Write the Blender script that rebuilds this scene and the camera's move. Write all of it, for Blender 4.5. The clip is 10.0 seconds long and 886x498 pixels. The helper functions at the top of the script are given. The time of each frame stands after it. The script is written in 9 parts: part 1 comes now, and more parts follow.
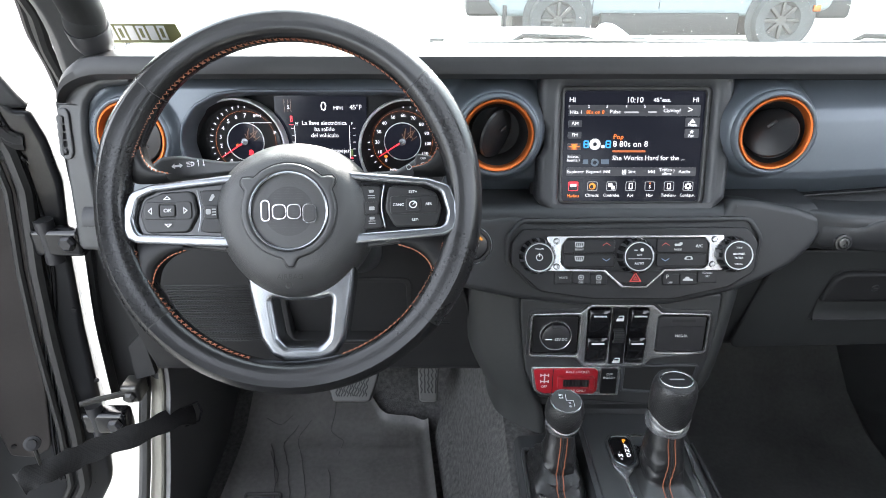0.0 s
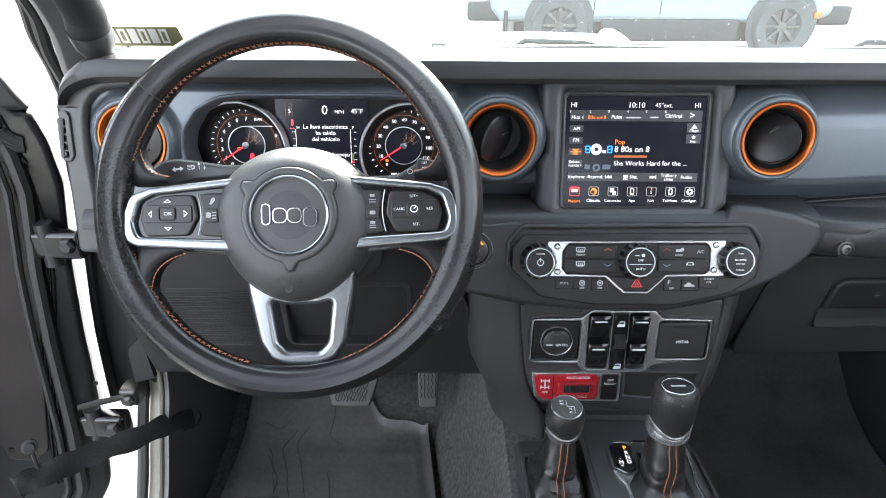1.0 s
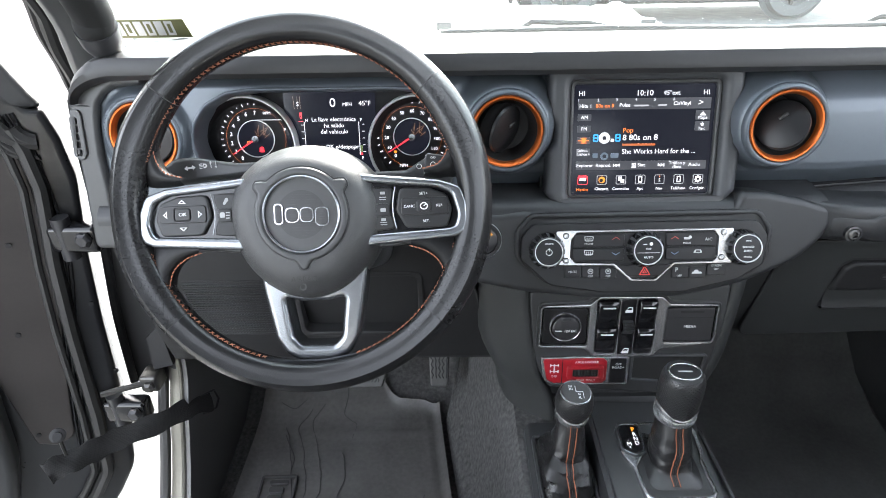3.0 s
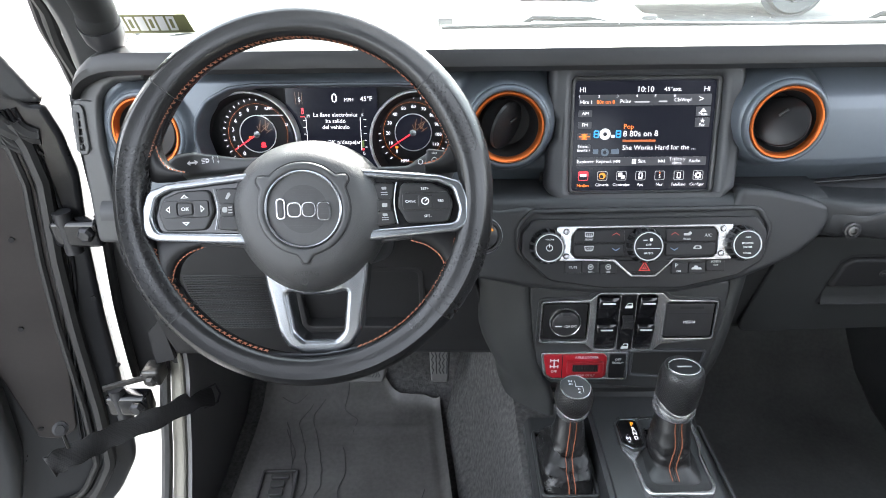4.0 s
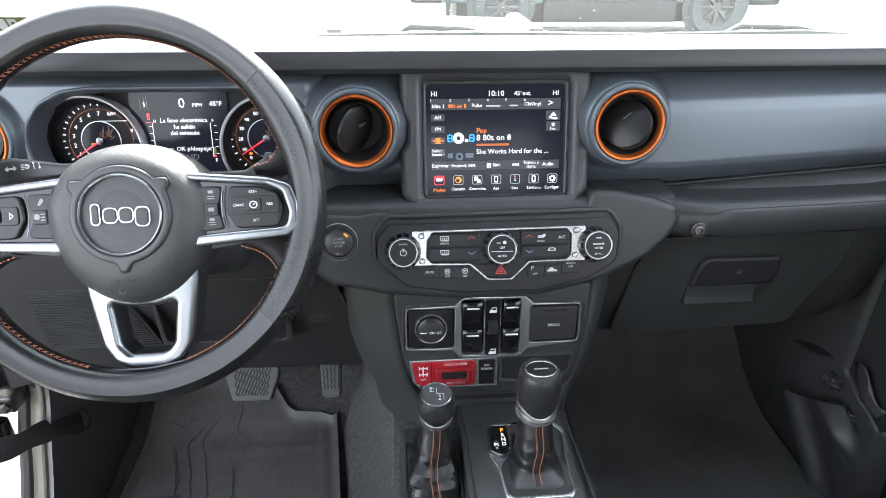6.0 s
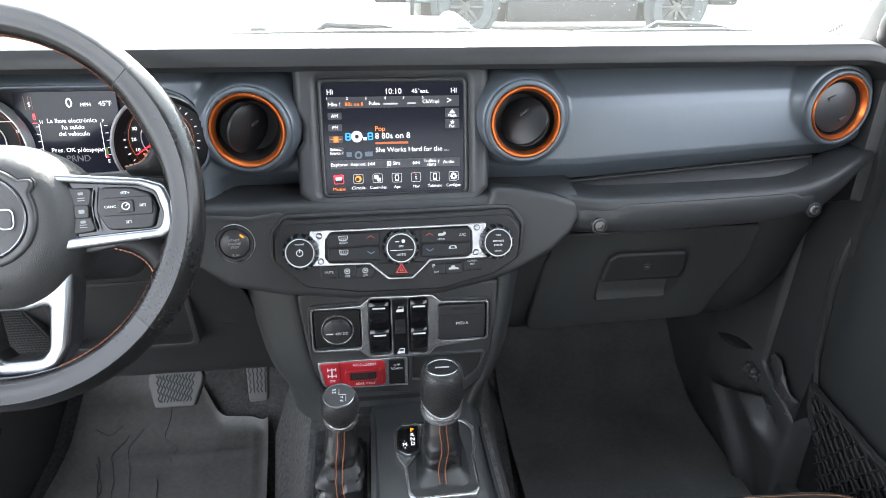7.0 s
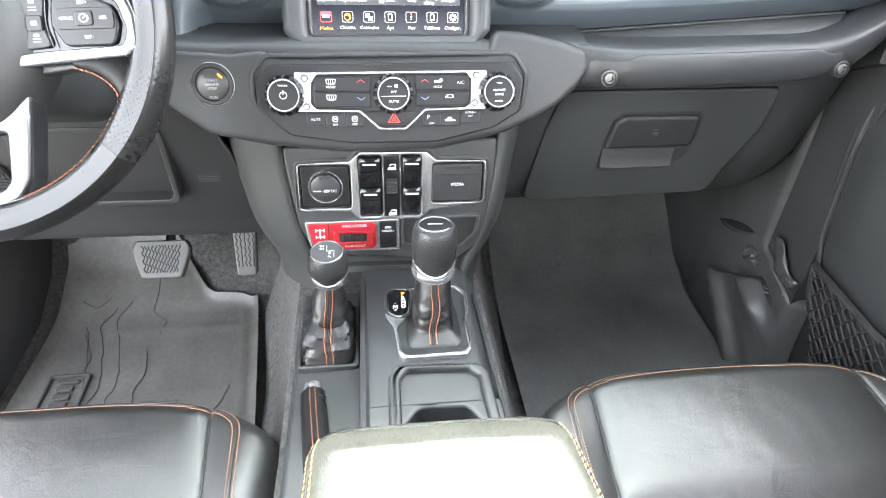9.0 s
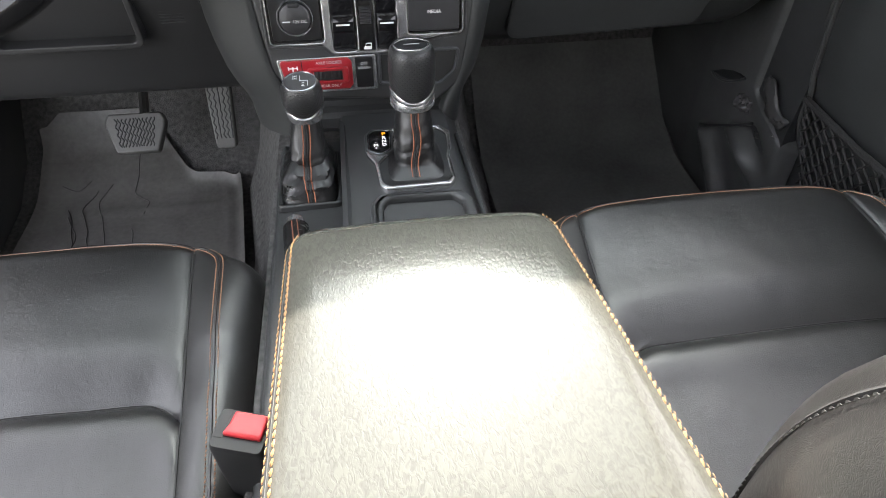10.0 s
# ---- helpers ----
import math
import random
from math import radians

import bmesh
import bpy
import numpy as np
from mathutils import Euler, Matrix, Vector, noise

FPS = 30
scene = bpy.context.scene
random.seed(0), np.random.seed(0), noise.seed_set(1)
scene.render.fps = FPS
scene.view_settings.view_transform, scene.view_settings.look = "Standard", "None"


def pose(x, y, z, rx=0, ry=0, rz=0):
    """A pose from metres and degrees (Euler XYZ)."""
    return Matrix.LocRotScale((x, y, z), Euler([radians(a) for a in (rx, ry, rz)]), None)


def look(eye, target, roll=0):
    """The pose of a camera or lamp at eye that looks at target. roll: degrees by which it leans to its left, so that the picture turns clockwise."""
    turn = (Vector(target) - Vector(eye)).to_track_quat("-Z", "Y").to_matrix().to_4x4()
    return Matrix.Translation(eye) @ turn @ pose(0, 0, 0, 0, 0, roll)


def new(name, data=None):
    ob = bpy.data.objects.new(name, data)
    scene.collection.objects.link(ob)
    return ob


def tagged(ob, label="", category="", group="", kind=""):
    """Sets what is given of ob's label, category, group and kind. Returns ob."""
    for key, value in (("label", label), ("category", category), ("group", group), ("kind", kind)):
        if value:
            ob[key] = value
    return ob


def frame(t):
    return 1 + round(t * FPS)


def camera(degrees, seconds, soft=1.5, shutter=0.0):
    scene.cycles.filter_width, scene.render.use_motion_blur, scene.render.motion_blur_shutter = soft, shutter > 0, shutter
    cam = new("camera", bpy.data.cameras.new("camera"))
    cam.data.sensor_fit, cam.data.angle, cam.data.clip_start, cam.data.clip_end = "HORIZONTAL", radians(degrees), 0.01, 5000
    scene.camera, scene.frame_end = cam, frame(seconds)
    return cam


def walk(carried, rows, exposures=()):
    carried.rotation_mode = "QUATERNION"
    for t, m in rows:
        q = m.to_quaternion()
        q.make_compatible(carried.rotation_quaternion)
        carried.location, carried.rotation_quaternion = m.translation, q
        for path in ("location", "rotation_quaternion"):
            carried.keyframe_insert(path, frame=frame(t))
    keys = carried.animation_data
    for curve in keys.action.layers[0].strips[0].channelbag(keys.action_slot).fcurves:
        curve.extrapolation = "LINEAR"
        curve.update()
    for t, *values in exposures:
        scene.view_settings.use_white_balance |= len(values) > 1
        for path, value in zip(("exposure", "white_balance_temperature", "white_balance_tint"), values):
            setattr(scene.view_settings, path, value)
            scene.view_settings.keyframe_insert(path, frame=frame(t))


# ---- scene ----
cam = camera(73.1, 10.0, soft=0.35)
METRES, EYE, TILT, LEAN, TURN = 0.48, 0.935, -27.0, 0.0, 0.0
ROWS = [
    (0.0, 0.0, 0.0, 0.0, 0.0, 0.0, -0.0),
    (0.5, 0.0035, 0.0059, 0.0002, -0.16, 0.21, -0.35),
    (1.0, -0.001, 0.0048, 0.0005, 0.03, 0.42, -0.28),
    (1.5, -0.0005, -0.0021, 0.0091, 0.78, 0.05, 0.02),
    (2.0, -0.0064, -0.0148, 0.037, 1.41, -1.29, 0.73),
    (2.5, -0.0058, -0.0127, 0.0601, 0.81, -2.12, 0.72),
    (4.0, -0.0085, -0.0228, 0.0567, 0.76, -2.9, 0.46),
    (4.5, -0.007, -0.0251, 0.0589, 0.64, -2.56, 0.41),
    (5.0, -0.004, -0.0259, 0.057, 0.66, -2.42, -0.01),
    (5.5, 0.0684, -0.0162, 0.0383, -0.27, -1.97, 0.67),
    (6.0, 0.2451, -0.0029, 0.0175, -3.93, -1.19, 1.54),
    (7.5, 0.4602, -0.0105, 0.0006, -6.46, -1.35, 2.44),
    (8.0, 0.4513, 0.0226, -0.0391, -6.24, -3.42, 1.76),
    (8.5, 0.4514, 0.0466, -0.0838, -6.4, -5.73, 1.66),
    (9.0, 0.4493, 0.07, -0.1524, -6.64, -9.45, 1.03),
    (9.5, 0.4569, 0.082, -0.2661, -6.75, -13.99, 1.34),
    (10.0, 0.4671, 0.0475, -0.3995, -7.73, -16.48, 3.33),
]
EXPOSURES = [(0.0, 3.85, 6500, 10), (1.4, 3.9, 6500, 10), (2.0, 3.98, 6500, 10), (2.7, 3.9, 6500, 10), (4.0, 3.92, 6500, 10), (5.5, 3.85, 6500, 10), (6.5, 3.95, 6520, 10), (7.5, 4.2, 6550, 10), (8.1, 4.65, 6650, 9), (8.6, 5.2, 6750, 9), (9.0, 5.55, 6850, 9), (9.4, 5.3, 6850, 11), (10.0, 4.0, 6900, 12)]
walk(cam, [(t, pose(-0.242, 0, EYE, TILT, LEAN, TURN) @ pose(METRES * x, METRES * y, METRES * z, 90 + pitch, roll, yaw)) for t, x, y, z, yaw, pitch, roll in ROWS], EXPOSURES)

# ---------------------------------------------------------------- light
world = bpy.data.worlds.new("world")
scene.world = world
world.use_nodes = True
wn = world.node_tree
sky = wn.nodes.new("ShaderNodeTexSky")
sky.sky_type = "NISHITA"
sky.sun_disc = False
SUN_ELEVATION, SUN_AZIMUTH = 38.0, 8.0      # degrees above the horizon, degrees to the right of straight ahead
sky.sun_elevation = radians(SUN_ELEVATION)
sky.sun_rotation = radians(SUN_AZIMUTH)
sky.air_density, sky.dust_density = 1.0, 3.0
hazy = wn.nodes.new("ShaderNodeHueSaturation")          # a pale, hazy sky
hazy.inputs["Saturation"].default_value = 0.32
wn.links.new(sky.outputs[0], hazy.inputs["Color"])
wn.links.new(hazy.outputs[0], wn.nodes["Background"].inputs[0])
wn.nodes["Background"].inputs[1].default_value = 0.15
sun = new("sun", bpy.data.lights.new("sun", "SUN"))
sun.data.energy, sun.data.angle, sun.data.color = 1.6, radians(0.6), (1.0, 0.95, 0.88)
sun.matrix_world = look((0, 0, 0), (-math.sin(radians(SUN_AZIMUTH)) * math.cos(radians(SUN_ELEVATION)),
                                    -math.cos(radians(SUN_AZIMUTH)) * math.cos(radians(SUN_ELEVATION)), -math.sin(radians(SUN_ELEVATION))))
sun.location = (0, 8, 6)


# ---------------------------------------------------------------- materials
def mat(name, color, rough=0.5, metal=0.0, bump=0.0, scale=400.0, var=0.15, kind="noise", coat=0.0, rvar=0.07, stain=9.0, spec=0.5, depth=0.0002, creases=0.0):
    """A procedural surface: base colour with stains at two scales, uneven gloss and a fine relief."""
    m = bpy.data.materials.new(name)
    m.use_nodes = True
    t = m.node_tree
    p = t.nodes["Principled BSDF"]
    p.inputs["Metallic"].default_value = metal
    p.inputs["Coat Weight"].default_value = coat
    p.inputs["Coat Roughness"].default_value = 0.08
    p.inputs["Specular IOR Level"].default_value = spec
    tc = t.nodes.new("ShaderNodeTexCoord")
    big = t.nodes.new("ShaderNodeTexNoise")
    big.inputs["Scale"].default_value, big.inputs["Detail"].default_value = stain, 6
    small = t.nodes.new("ShaderNodeTexNoise")
    small.inputs["Scale"].default_value, small.inputs["Detail"].default_value = stain * 22, 3
    add = t.nodes.new("ShaderNodeMath")
    add.operation = "MULTIPLY_ADD"
    add.inputs[1].default_value = 0.35
    for n in (big, small):
        t.links.new(tc.outputs["Object"], n.inputs["Vector"])
    t.links.new(small.outputs["Fac"], add.inputs[0])
    t.links.new(big.outputs["Fac"], add.inputs[2])
    ramp = t.nodes.new("ShaderNodeMapRange")
    ramp.inputs["From Min"].default_value, ramp.inputs["From Max"].default_value = 0.4, 0.95
    t.links.new(add.outputs[0], ramp.inputs["Value"])
    mix = t.nodes.new("ShaderNodeMix")
    mix.data_type = "RGBA"
    mix.inputs["A"].default_value = (*[c * (1 - var) for c in color], 1)
    mix.inputs["B"].default_value = (*[min(1, c * (1 + var) + var * 0.004) for c in color], 1)
    t.links.new(ramp.outputs[0], mix.inputs["Factor"])
    t.links.new(mix.outputs["Result"], p.inputs["Base Color"])
    rr = t.nodes.new("ShaderNodeMapRange")
    rr.inputs["To Min"].default_value, rr.inputs["To Max"].default_value = max(0.02, rough - rvar), min(1, rough + rvar)
    t.links.new(add.outputs[0], rr.inputs["Value"])
    t.links.new(rr.outputs[0], p.inputs["Roughness"])
    if bump:
        if kind == "leather":
            g = t.nodes.new("ShaderNodeTexVoronoi")
            g.feature = "DISTANCE_TO_EDGE"
            g.inputs["Scale"].default_value = scale
            wob = t.nodes.new("ShaderNodeTexNoise")
            wob.inputs["Scale"].default_value = scale * 0.35
            wm = t.nodes.new("ShaderNodeMix")
            wm.data_type = "VECTOR"
            wm.inputs["Factor"].default_value = 0.012
            t.links.new(tc.outputs["Object"], wob.inputs["Vector"])
            t.links.new(tc.outputs["Object"], wm.inputs["A"])
            t.links.new(wob.outputs["Color"], wm.inputs["B"])
            t.links.new(wm.outputs["Result"], g.inputs["Vector"])
            cut = t.nodes.new("ShaderNodeMapRange")
            cut.inputs["From Max"].default_value = 0.22
            t.links.new(g.outputs["Distance"], cut.inputs["Value"])
            high = cut.outputs[0]
        elif kind == "grain":
            st = t.nodes.new("ShaderNodeMapping")
            st.inputs["Scale"].default_value = (1.0, 0.45, 1.0)
            t.links.new(tc.outputs["Object"], st.inputs["Vector"])
            g = t.nodes.new("ShaderNodeTexNoise")
            g.inputs["Scale"].default_value, g.inputs["Detail"].default_value, g.inputs["Distortion"].default_value = scale, 2, 1.2
            t.links.new(st.outputs[0], g.inputs["Vector"])
            cut = t.nodes.new("ShaderNodeMapRange")
            cut.inputs["From Min"].default_value, cut.inputs["From Max"].default_value = 0.3, 0.62
            t.links.new(g.outputs["Fac"], cut.inputs["Value"])
            high = cut.outputs[0]
            worn = t.nodes.new("ShaderNodeMapRange")            # shade in the grain's creases, put into the colour instead of deeper relief
            worn.inputs["To Min"].default_value, worn.inputs["To Max"].default_value = 0.8, 1.06
            t.links.new(high, worn.inputs["Value"])
            tone = t.nodes.new("ShaderNodeMix")
            tone.data_type, tone.blend_type = "RGBA", "MULTIPLY"
            tone.inputs["Factor"].default_value = 1.0
            t.links.new(mix.outputs["Result"], tone.inputs["A"])
            t.links.new(worn.outputs[0], tone.inputs["B"])
            t.links.new(tone.outputs["Result"], p.inputs["Base Color"])
        elif kind == "dots":
            g = t.nodes.new("ShaderNodeTexVoronoi")
            g.inputs["Scale"].default_value = scale
            g.inputs["Randomness"].default_value = 0.15
            t.links.new(tc.outputs["Object"], g.inputs["Vector"])
            cut = t.nodes.new("ShaderNodeMapRange")
            cut.inputs["From Min"].default_value, cut.inputs["From Max"].default_value = 0.12, 0.21
            t.links.new(g.outputs["Distance"], cut.inputs["Value"])
            high = cut.outputs[0]
        elif kind == "weave":
            g = t.nodes.new("ShaderNodeTexChecker")
            g.inputs["Scale"].default_value = scale
            t.links.new(tc.outputs["Object"], g.inputs["Vector"])
            high = g.outputs["Fac"]
            threads = t.nodes.new("ShaderNodeMix")
            threads.data_type, threads.blend_type = "RGBA", "MULTIPLY"
            threads.inputs["Factor"].default_value = 1.0
            g.inputs["Color1"].default_value, g.inputs["Color2"].default_value = (0.45, 0.45, 0.45, 1), (1.6, 1.6, 1.6, 1)
            t.links.new(mix.outputs["Result"], threads.inputs["A"])
            t.links.new(g.outputs["Color"], threads.inputs["B"])
            t.links.new(threads.outputs["Result"], p.inputs["Base Color"])
        else:
            g = t.nodes.new("ShaderNodeTexNoise")
            g.inputs["Scale"].default_value, g.inputs["Detail"].default_value = scale, 3
            t.links.new(tc.outputs["Object"], g.inputs["Vector"])
            high = g.outputs["Fac"]
        b = t.nodes.new("ShaderNodeBump")
        b.inputs["Strength"].default_value, b.inputs["Distance"].default_value = bump, depth
        t.links.new(high, b.inputs["Height"])
        t.links.new(b.outputs[0], p.inputs["Normal"])
        if creases:
            cr = t.nodes.new("ShaderNodeTexNoise")
            cr.inputs["Scale"].default_value, cr.inputs["Detail"].default_value, cr.inputs["Distortion"].default_value = 38.0, 4, 1.6
            cb = t.nodes.new("ShaderNodeBump")
            cb.inputs["Strength"].default_value, cb.inputs["Distance"].default_value = creases, 0.004
            t.links.new(tc.outputs["Object"], cr.inputs["Vector"])
            t.links.new(cr.outputs["Fac"], cb.inputs["Height"])
            t.links.new(cb.outputs[0], b.inputs["Normal"])
    return m


def glow(name, color, strength):
    m = bpy.data.materials.new(name)
    m.use_nodes = True
    p = m.node_tree.nodes["Principled BSDF"]
    p.inputs["Base Color"].default_value = (0.01, 0.01, 0.012, 1)
    p.inputs["Roughness"].default_value = 0.3
    p.inputs["Emission Color"].default_value = (*color, 1)
    p.inputs["Emission Strength"].default_value = strength
    return m


def pane(name, gloss, tint=(1, 1, 1)):
    m = bpy.data.materials.new(name)
    m.use_nodes = True
    t = m.node_tree
    t.nodes.remove(t.nodes["Principled BSDF"])
    a, g, x = t.nodes.new("ShaderNodeBsdfTransparent"), t.nodes.new("ShaderNodeBsdfGlossy"), t.nodes.new("ShaderNodeMixShader")
    a.inputs[0].default_value = (*tint, 1)
    g.inputs["Roughness"].default_value = 0.02
    x.inputs[0].default_value = gloss
    t.links.new(a.outputs[0], x.inputs[1])
    t.links.new(g.outputs[0], x.inputs[2])
    t.links.new(x.outputs[0], t.nodes["Material Output"].inputs[0])
    return m


PADSKIN = mat("matt_dash_pad", (0.024, 0.024, 0.025), 0.44, bump=0.4, scale=800, spec=0.42)
HANDLE = mat("matt_handle_rubber", (0.016, 0.016, 0.016), 0.7, bump=0.3, scale=500, spec=0.2)
HARD = mat("hard_black_plastic", (0.036, 0.037, 0.038), 0.37, bump=0.35, scale=1300)
TRIM = mat("charcoal_trim_plastic", (0.027, 0.028, 0.0295), 0.43, bump=0.35, scale=1300, spec=0.42)
DARK = mat("dark_recess_plastic", (0.014, 0.014, 0.015), 0.6, bump=0.2, scale=900)
GLOSS = mat("piano_black_plastic", (0.008, 0.008, 0.009), 0.14, rvar=0.05)
KEYCAP = mat("satin_black_keys", (0.026, 0.026, 0.028), 0.34, bump=0.15, scale=1500)
GRAPHITE = mat("graphite_grey_paint", (0.098, 0.113, 0.131), 0.34, metal=0.3, bump=0.12, scale=1800, var=0.06, rvar=0.05)
BEZEL = mat("textured_grey_bezel", (0.046, 0.048, 0.052), 0.40, depth=0.0003, bump=0.7, scale=900, var=0.06)
ORANGE = mat("anodised_orange_metal", (0.62, 0.15, 0.035), 0.3, metal=0.85, bump=0.08, scale=1200, var=0.1)
SILVER = mat("satin_silver_trim", (0.24, 0.252, 0.270), 0.26, metal=0.9, var=0.04, rvar=0.0)
PANELKEY = mat("matt_black_keys", (0.011, 0.011, 0.012), 0.36, bump=0.15, scale=1500, spec=0.35)
SOFTPRINT = mat("soft_white_print", (0.5, 0.5, 0.5), 0.5, var=0.05)
CHROME = mat("bright_chrome", (0.75, 0.76, 0.78), 0.12, metal=1.0, var=0.04, rvar=0.05)
STEEL = mat("bare_steel", (0.2, 0.195, 0.19), 0.38, metal=0.9, bump=0.2, scale=600, var=0.2)
SEATHIDE = mat("black_seat_leather", (0.0140, 0.0138, 0.0138), 0.31, creases=0.12, bump=0.40, scale=430, kind="leather", var=0.3, spec=0.72, rvar=0.1, stain=7)
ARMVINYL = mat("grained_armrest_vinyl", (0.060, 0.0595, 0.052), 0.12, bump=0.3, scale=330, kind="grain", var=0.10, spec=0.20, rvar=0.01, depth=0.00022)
RIMSKIN = mat("smooth_black_leather", (0.0085, 0.0085, 0.009), 0.22, coat=0.16, bump=0.20, scale=520, kind="leather", spec=0.38, rvar=0.06)
def pitted(name, color, rough, pitch, spec=0.4, size=1.0):
    """Leather or plastic with a regular grid of small pits, laid out by the mesh's own map in metres."""
    m = mat(name, color, rough, bump=0.2, scale=900, spec=spec, rvar=0.04)
    t = m.node_tree
    p = t.nodes["Principled BSDF"]
    uv, turn, v = t.nodes.new("ShaderNodeUVMap"), t.nodes.new("ShaderNodeMapping"), t.nodes.new("ShaderNodeTexVoronoi")
    uv.uv_map = "UVMap"
    turn.inputs["Rotation"].default_value = (0, 0, radians(45))
    v.voronoi_dimensions = "2D"
    v.inputs["Scale"].default_value, v.inputs["Randomness"].default_value = 1 / pitch, 0.06
    t.links.new(uv.outputs[0], turn.inputs["Vector"])
    t.links.new(turn.outputs[0], v.inputs["Vector"])
    pit = t.nodes.new("ShaderNodeMapRange")
    pit.inputs["From Min"].default_value, pit.inputs["From Max"].default_value = 0.09 * size, 0.19 * size
    t.links.new(v.outputs["Distance"], pit.inputs["Value"])
    # pits coloured near black as well, for the shade inside them
    tone = t.nodes.new("ShaderNodeMix")
    tone.data_type = "RGBA"
    tone.inputs["A"].default_value = (0.001, 0.001, 0.001, 1)
    base = p.inputs["Base Color"].links[0].from_socket
    t.links.new(pit.outputs[0], tone.inputs["Factor"])
    t.links.new(base, tone.inputs["B"])
    t.links.new(tone.outputs["Result"], p.inputs["Base Color"])
    b = t.nodes.new("ShaderNodeBump")
    b.inputs["Strength"].default_value, b.inputs["Distance"].default_value = 0.9, 0.0006
    t.links.new(pit.outputs[0], b.inputs["Height"])
    t.links.new(p.inputs["Normal"].links[0].from_socket, b.inputs["Normal"])
    t.links.new(b.outputs[0], p.inputs["Normal"])
    return m


PERF = pitted("perforated_black_leather", (0.011, 0.011, 0.0115), 0.25, 0.0048, 0.42, 0.75)
PEBBLE = pitted("pebbled_black_plastic", (0.026, 0.026, 0.0265), 0.33, 0.0040, 0.5, 1.5)
WHEELKEY = mat("dark_wheel_keys", (0.013, 0.013, 0.0135), 0.33, bump=0.15, scale=1500, spec=0.4)
DARKSEAL = mat("dark_seal_rubber", (0.02, 0.0195, 0.019), 0.42, bump=0.4, scale=500, var=0.25)
FRAMEMETAL = mat("brushed_satin_metal", (0.47, 0.475, 0.485), 0.24, metal=0.82, var=0.05, rvar=0.03)
DOORMETAL = mat("brown_black_door_paint", (0.036, 0.031, 0.029), 0.40, bump=0.15, scale=300, var=0.2, spec=0.5)
WEBSKIN = mat("matt_black_leather", (0.0085, 0.0085, 0.009), 0.40, bump=0.15, scale=520, kind="leather", spec=0.24)
HUB = mat("grained_airbag_cover", (0.044, 0.0445, 0.045), 0.37, depth=0.0005, bump=0.32, scale=520, kind="leather", var=0.1)
KNURL = mat("fine_dotted_plastic", (0.03, 0.03, 0.031), 0.4, depth=0.0005, bump=0.8, scale=900, kind="dots")
THREAD = mat("orange_thread", (0.28, 0.095, 0.048), 0.7, bump=0.5, scale=2500)
SEATTHREAD = mat("tan_orange_thread", (0.42, 0.215, 0.125), 0.7, bump=0.5, scale=2500)
TAN = mat("tan_thread", (0.5, 0.28, 0.13), 0.7, bump=0.5, scale=2500)
RED = mat("gloss_red_plastic", (0.35, 0.013, 0.022), 0.3, coat=0.3, var=0.08)
RUBBER = mat("black_rubber", (0.05, 0.049, 0.048), 0.5, bump=0.5, scale=500, var=0.25)
LOWER = mat("lower_panel_plastic", (0.031, 0.0325, 0.0325), 0.47, bump=0.35, scale=1100, spec=0.35)
# mat colour raised to stand in for light this footwell lacks
PALEMAT = mat("lifted_passenger_mat", (0.125, 0.129, 0.127), 0.6, bump=0.4, scale=300, var=0.4, stain=6)
MATTING = mat("dusty_rubber_mat", (0.112, 0.108, 0.103), 0.42, bump=0.4, scale=300, var=0.5, stain=5)
CARPET = mat("black_carpet", (0.102, 0.100, 0.099), 0.95, depth=0.0015, bump=1.0, scale=650, var=0.45, stain=130, spec=0.1)
WEBBING = mat("black_webbing", (0.010, 0.0095, 0.0095), 0.7, bump=1.0, scale=420, kind="weave", depth=0.0008)
HEADLINER = mat("dark_grey_headliner", (0.15, 0.15, 0.147), 0.9, bump=0.3, scale=500)
PAINT = mat("white_car_paint", (0.8, 0.8, 0.79), 0.3, coat=0.6, var=0.03)
JAMB = mat("bare_jamb_paint", (0.17, 0.16, 0.135), 0.35, metal=0.3, var=0.2, bump=0.4, scale=60)
DARKSTEEL = mat("dark_zinc_steel", (0.085, 0.083, 0.08), 0.36, metal=0.85, bump=0.3, scale=300, var=0.3)
# below the plastic's own tone: shade on the knee panel put into the colour
KNEE = mat("darkened_lower_plastic", (0.018, 0.018, 0.019), 0.5, bump=0.4, scale=1100, spec=0.35)
# base colour lifted in place of light missing low in the footwells
KNEEGLOSS = mat("lifted_satin_plastic", (0.05, 0.049, 0.049), 0.34, bump=0.3, scale=700, var=0.25, spec=0.6)
# paler than the moulding's plastic, glare over the footwell put into the colour
KICK = mat("lifted_footwell_plastic", (0.066, 0.067, 0.067), 0.36, bump=0.3, scale=700, var=0.25, spec=0.5)
BOLTGREY = mat("worn_zinc_bolt", (0.15, 0.15, 0.147), 0.40, metal=0.8, bump=0.3, scale=500, var=0.25)
SATINRIM = mat("satin_dial_rim", (0.6, 0.6, 0.61), 0.36, metal=0.45, var=0.05)
PRINT = mat("white_print", (0.75, 0.75, 0.75), 0.5, var=0.05)
DIM = mat("grey_print", (0.3, 0.3, 0.3), 0.5, var=0.05)
DIALGREY = mat("dial_black", (0.008, 0.008, 0.009), 0.45, spec=0.2)
ASPHALT = mat("pale_concrete", (0.105, 0.108, 0.106), 0.85, bump=0.6, scale=60, var=0.42, stain=7)
TYRE = mat("tyre_rubber", (0.060, 0.064, 0.065), 0.8, bump=0.4, scale=200)
STICKER = mat("olive_sticker", (0.19, 0.19, 0.085), 0.7, var=0.12, stain=40)
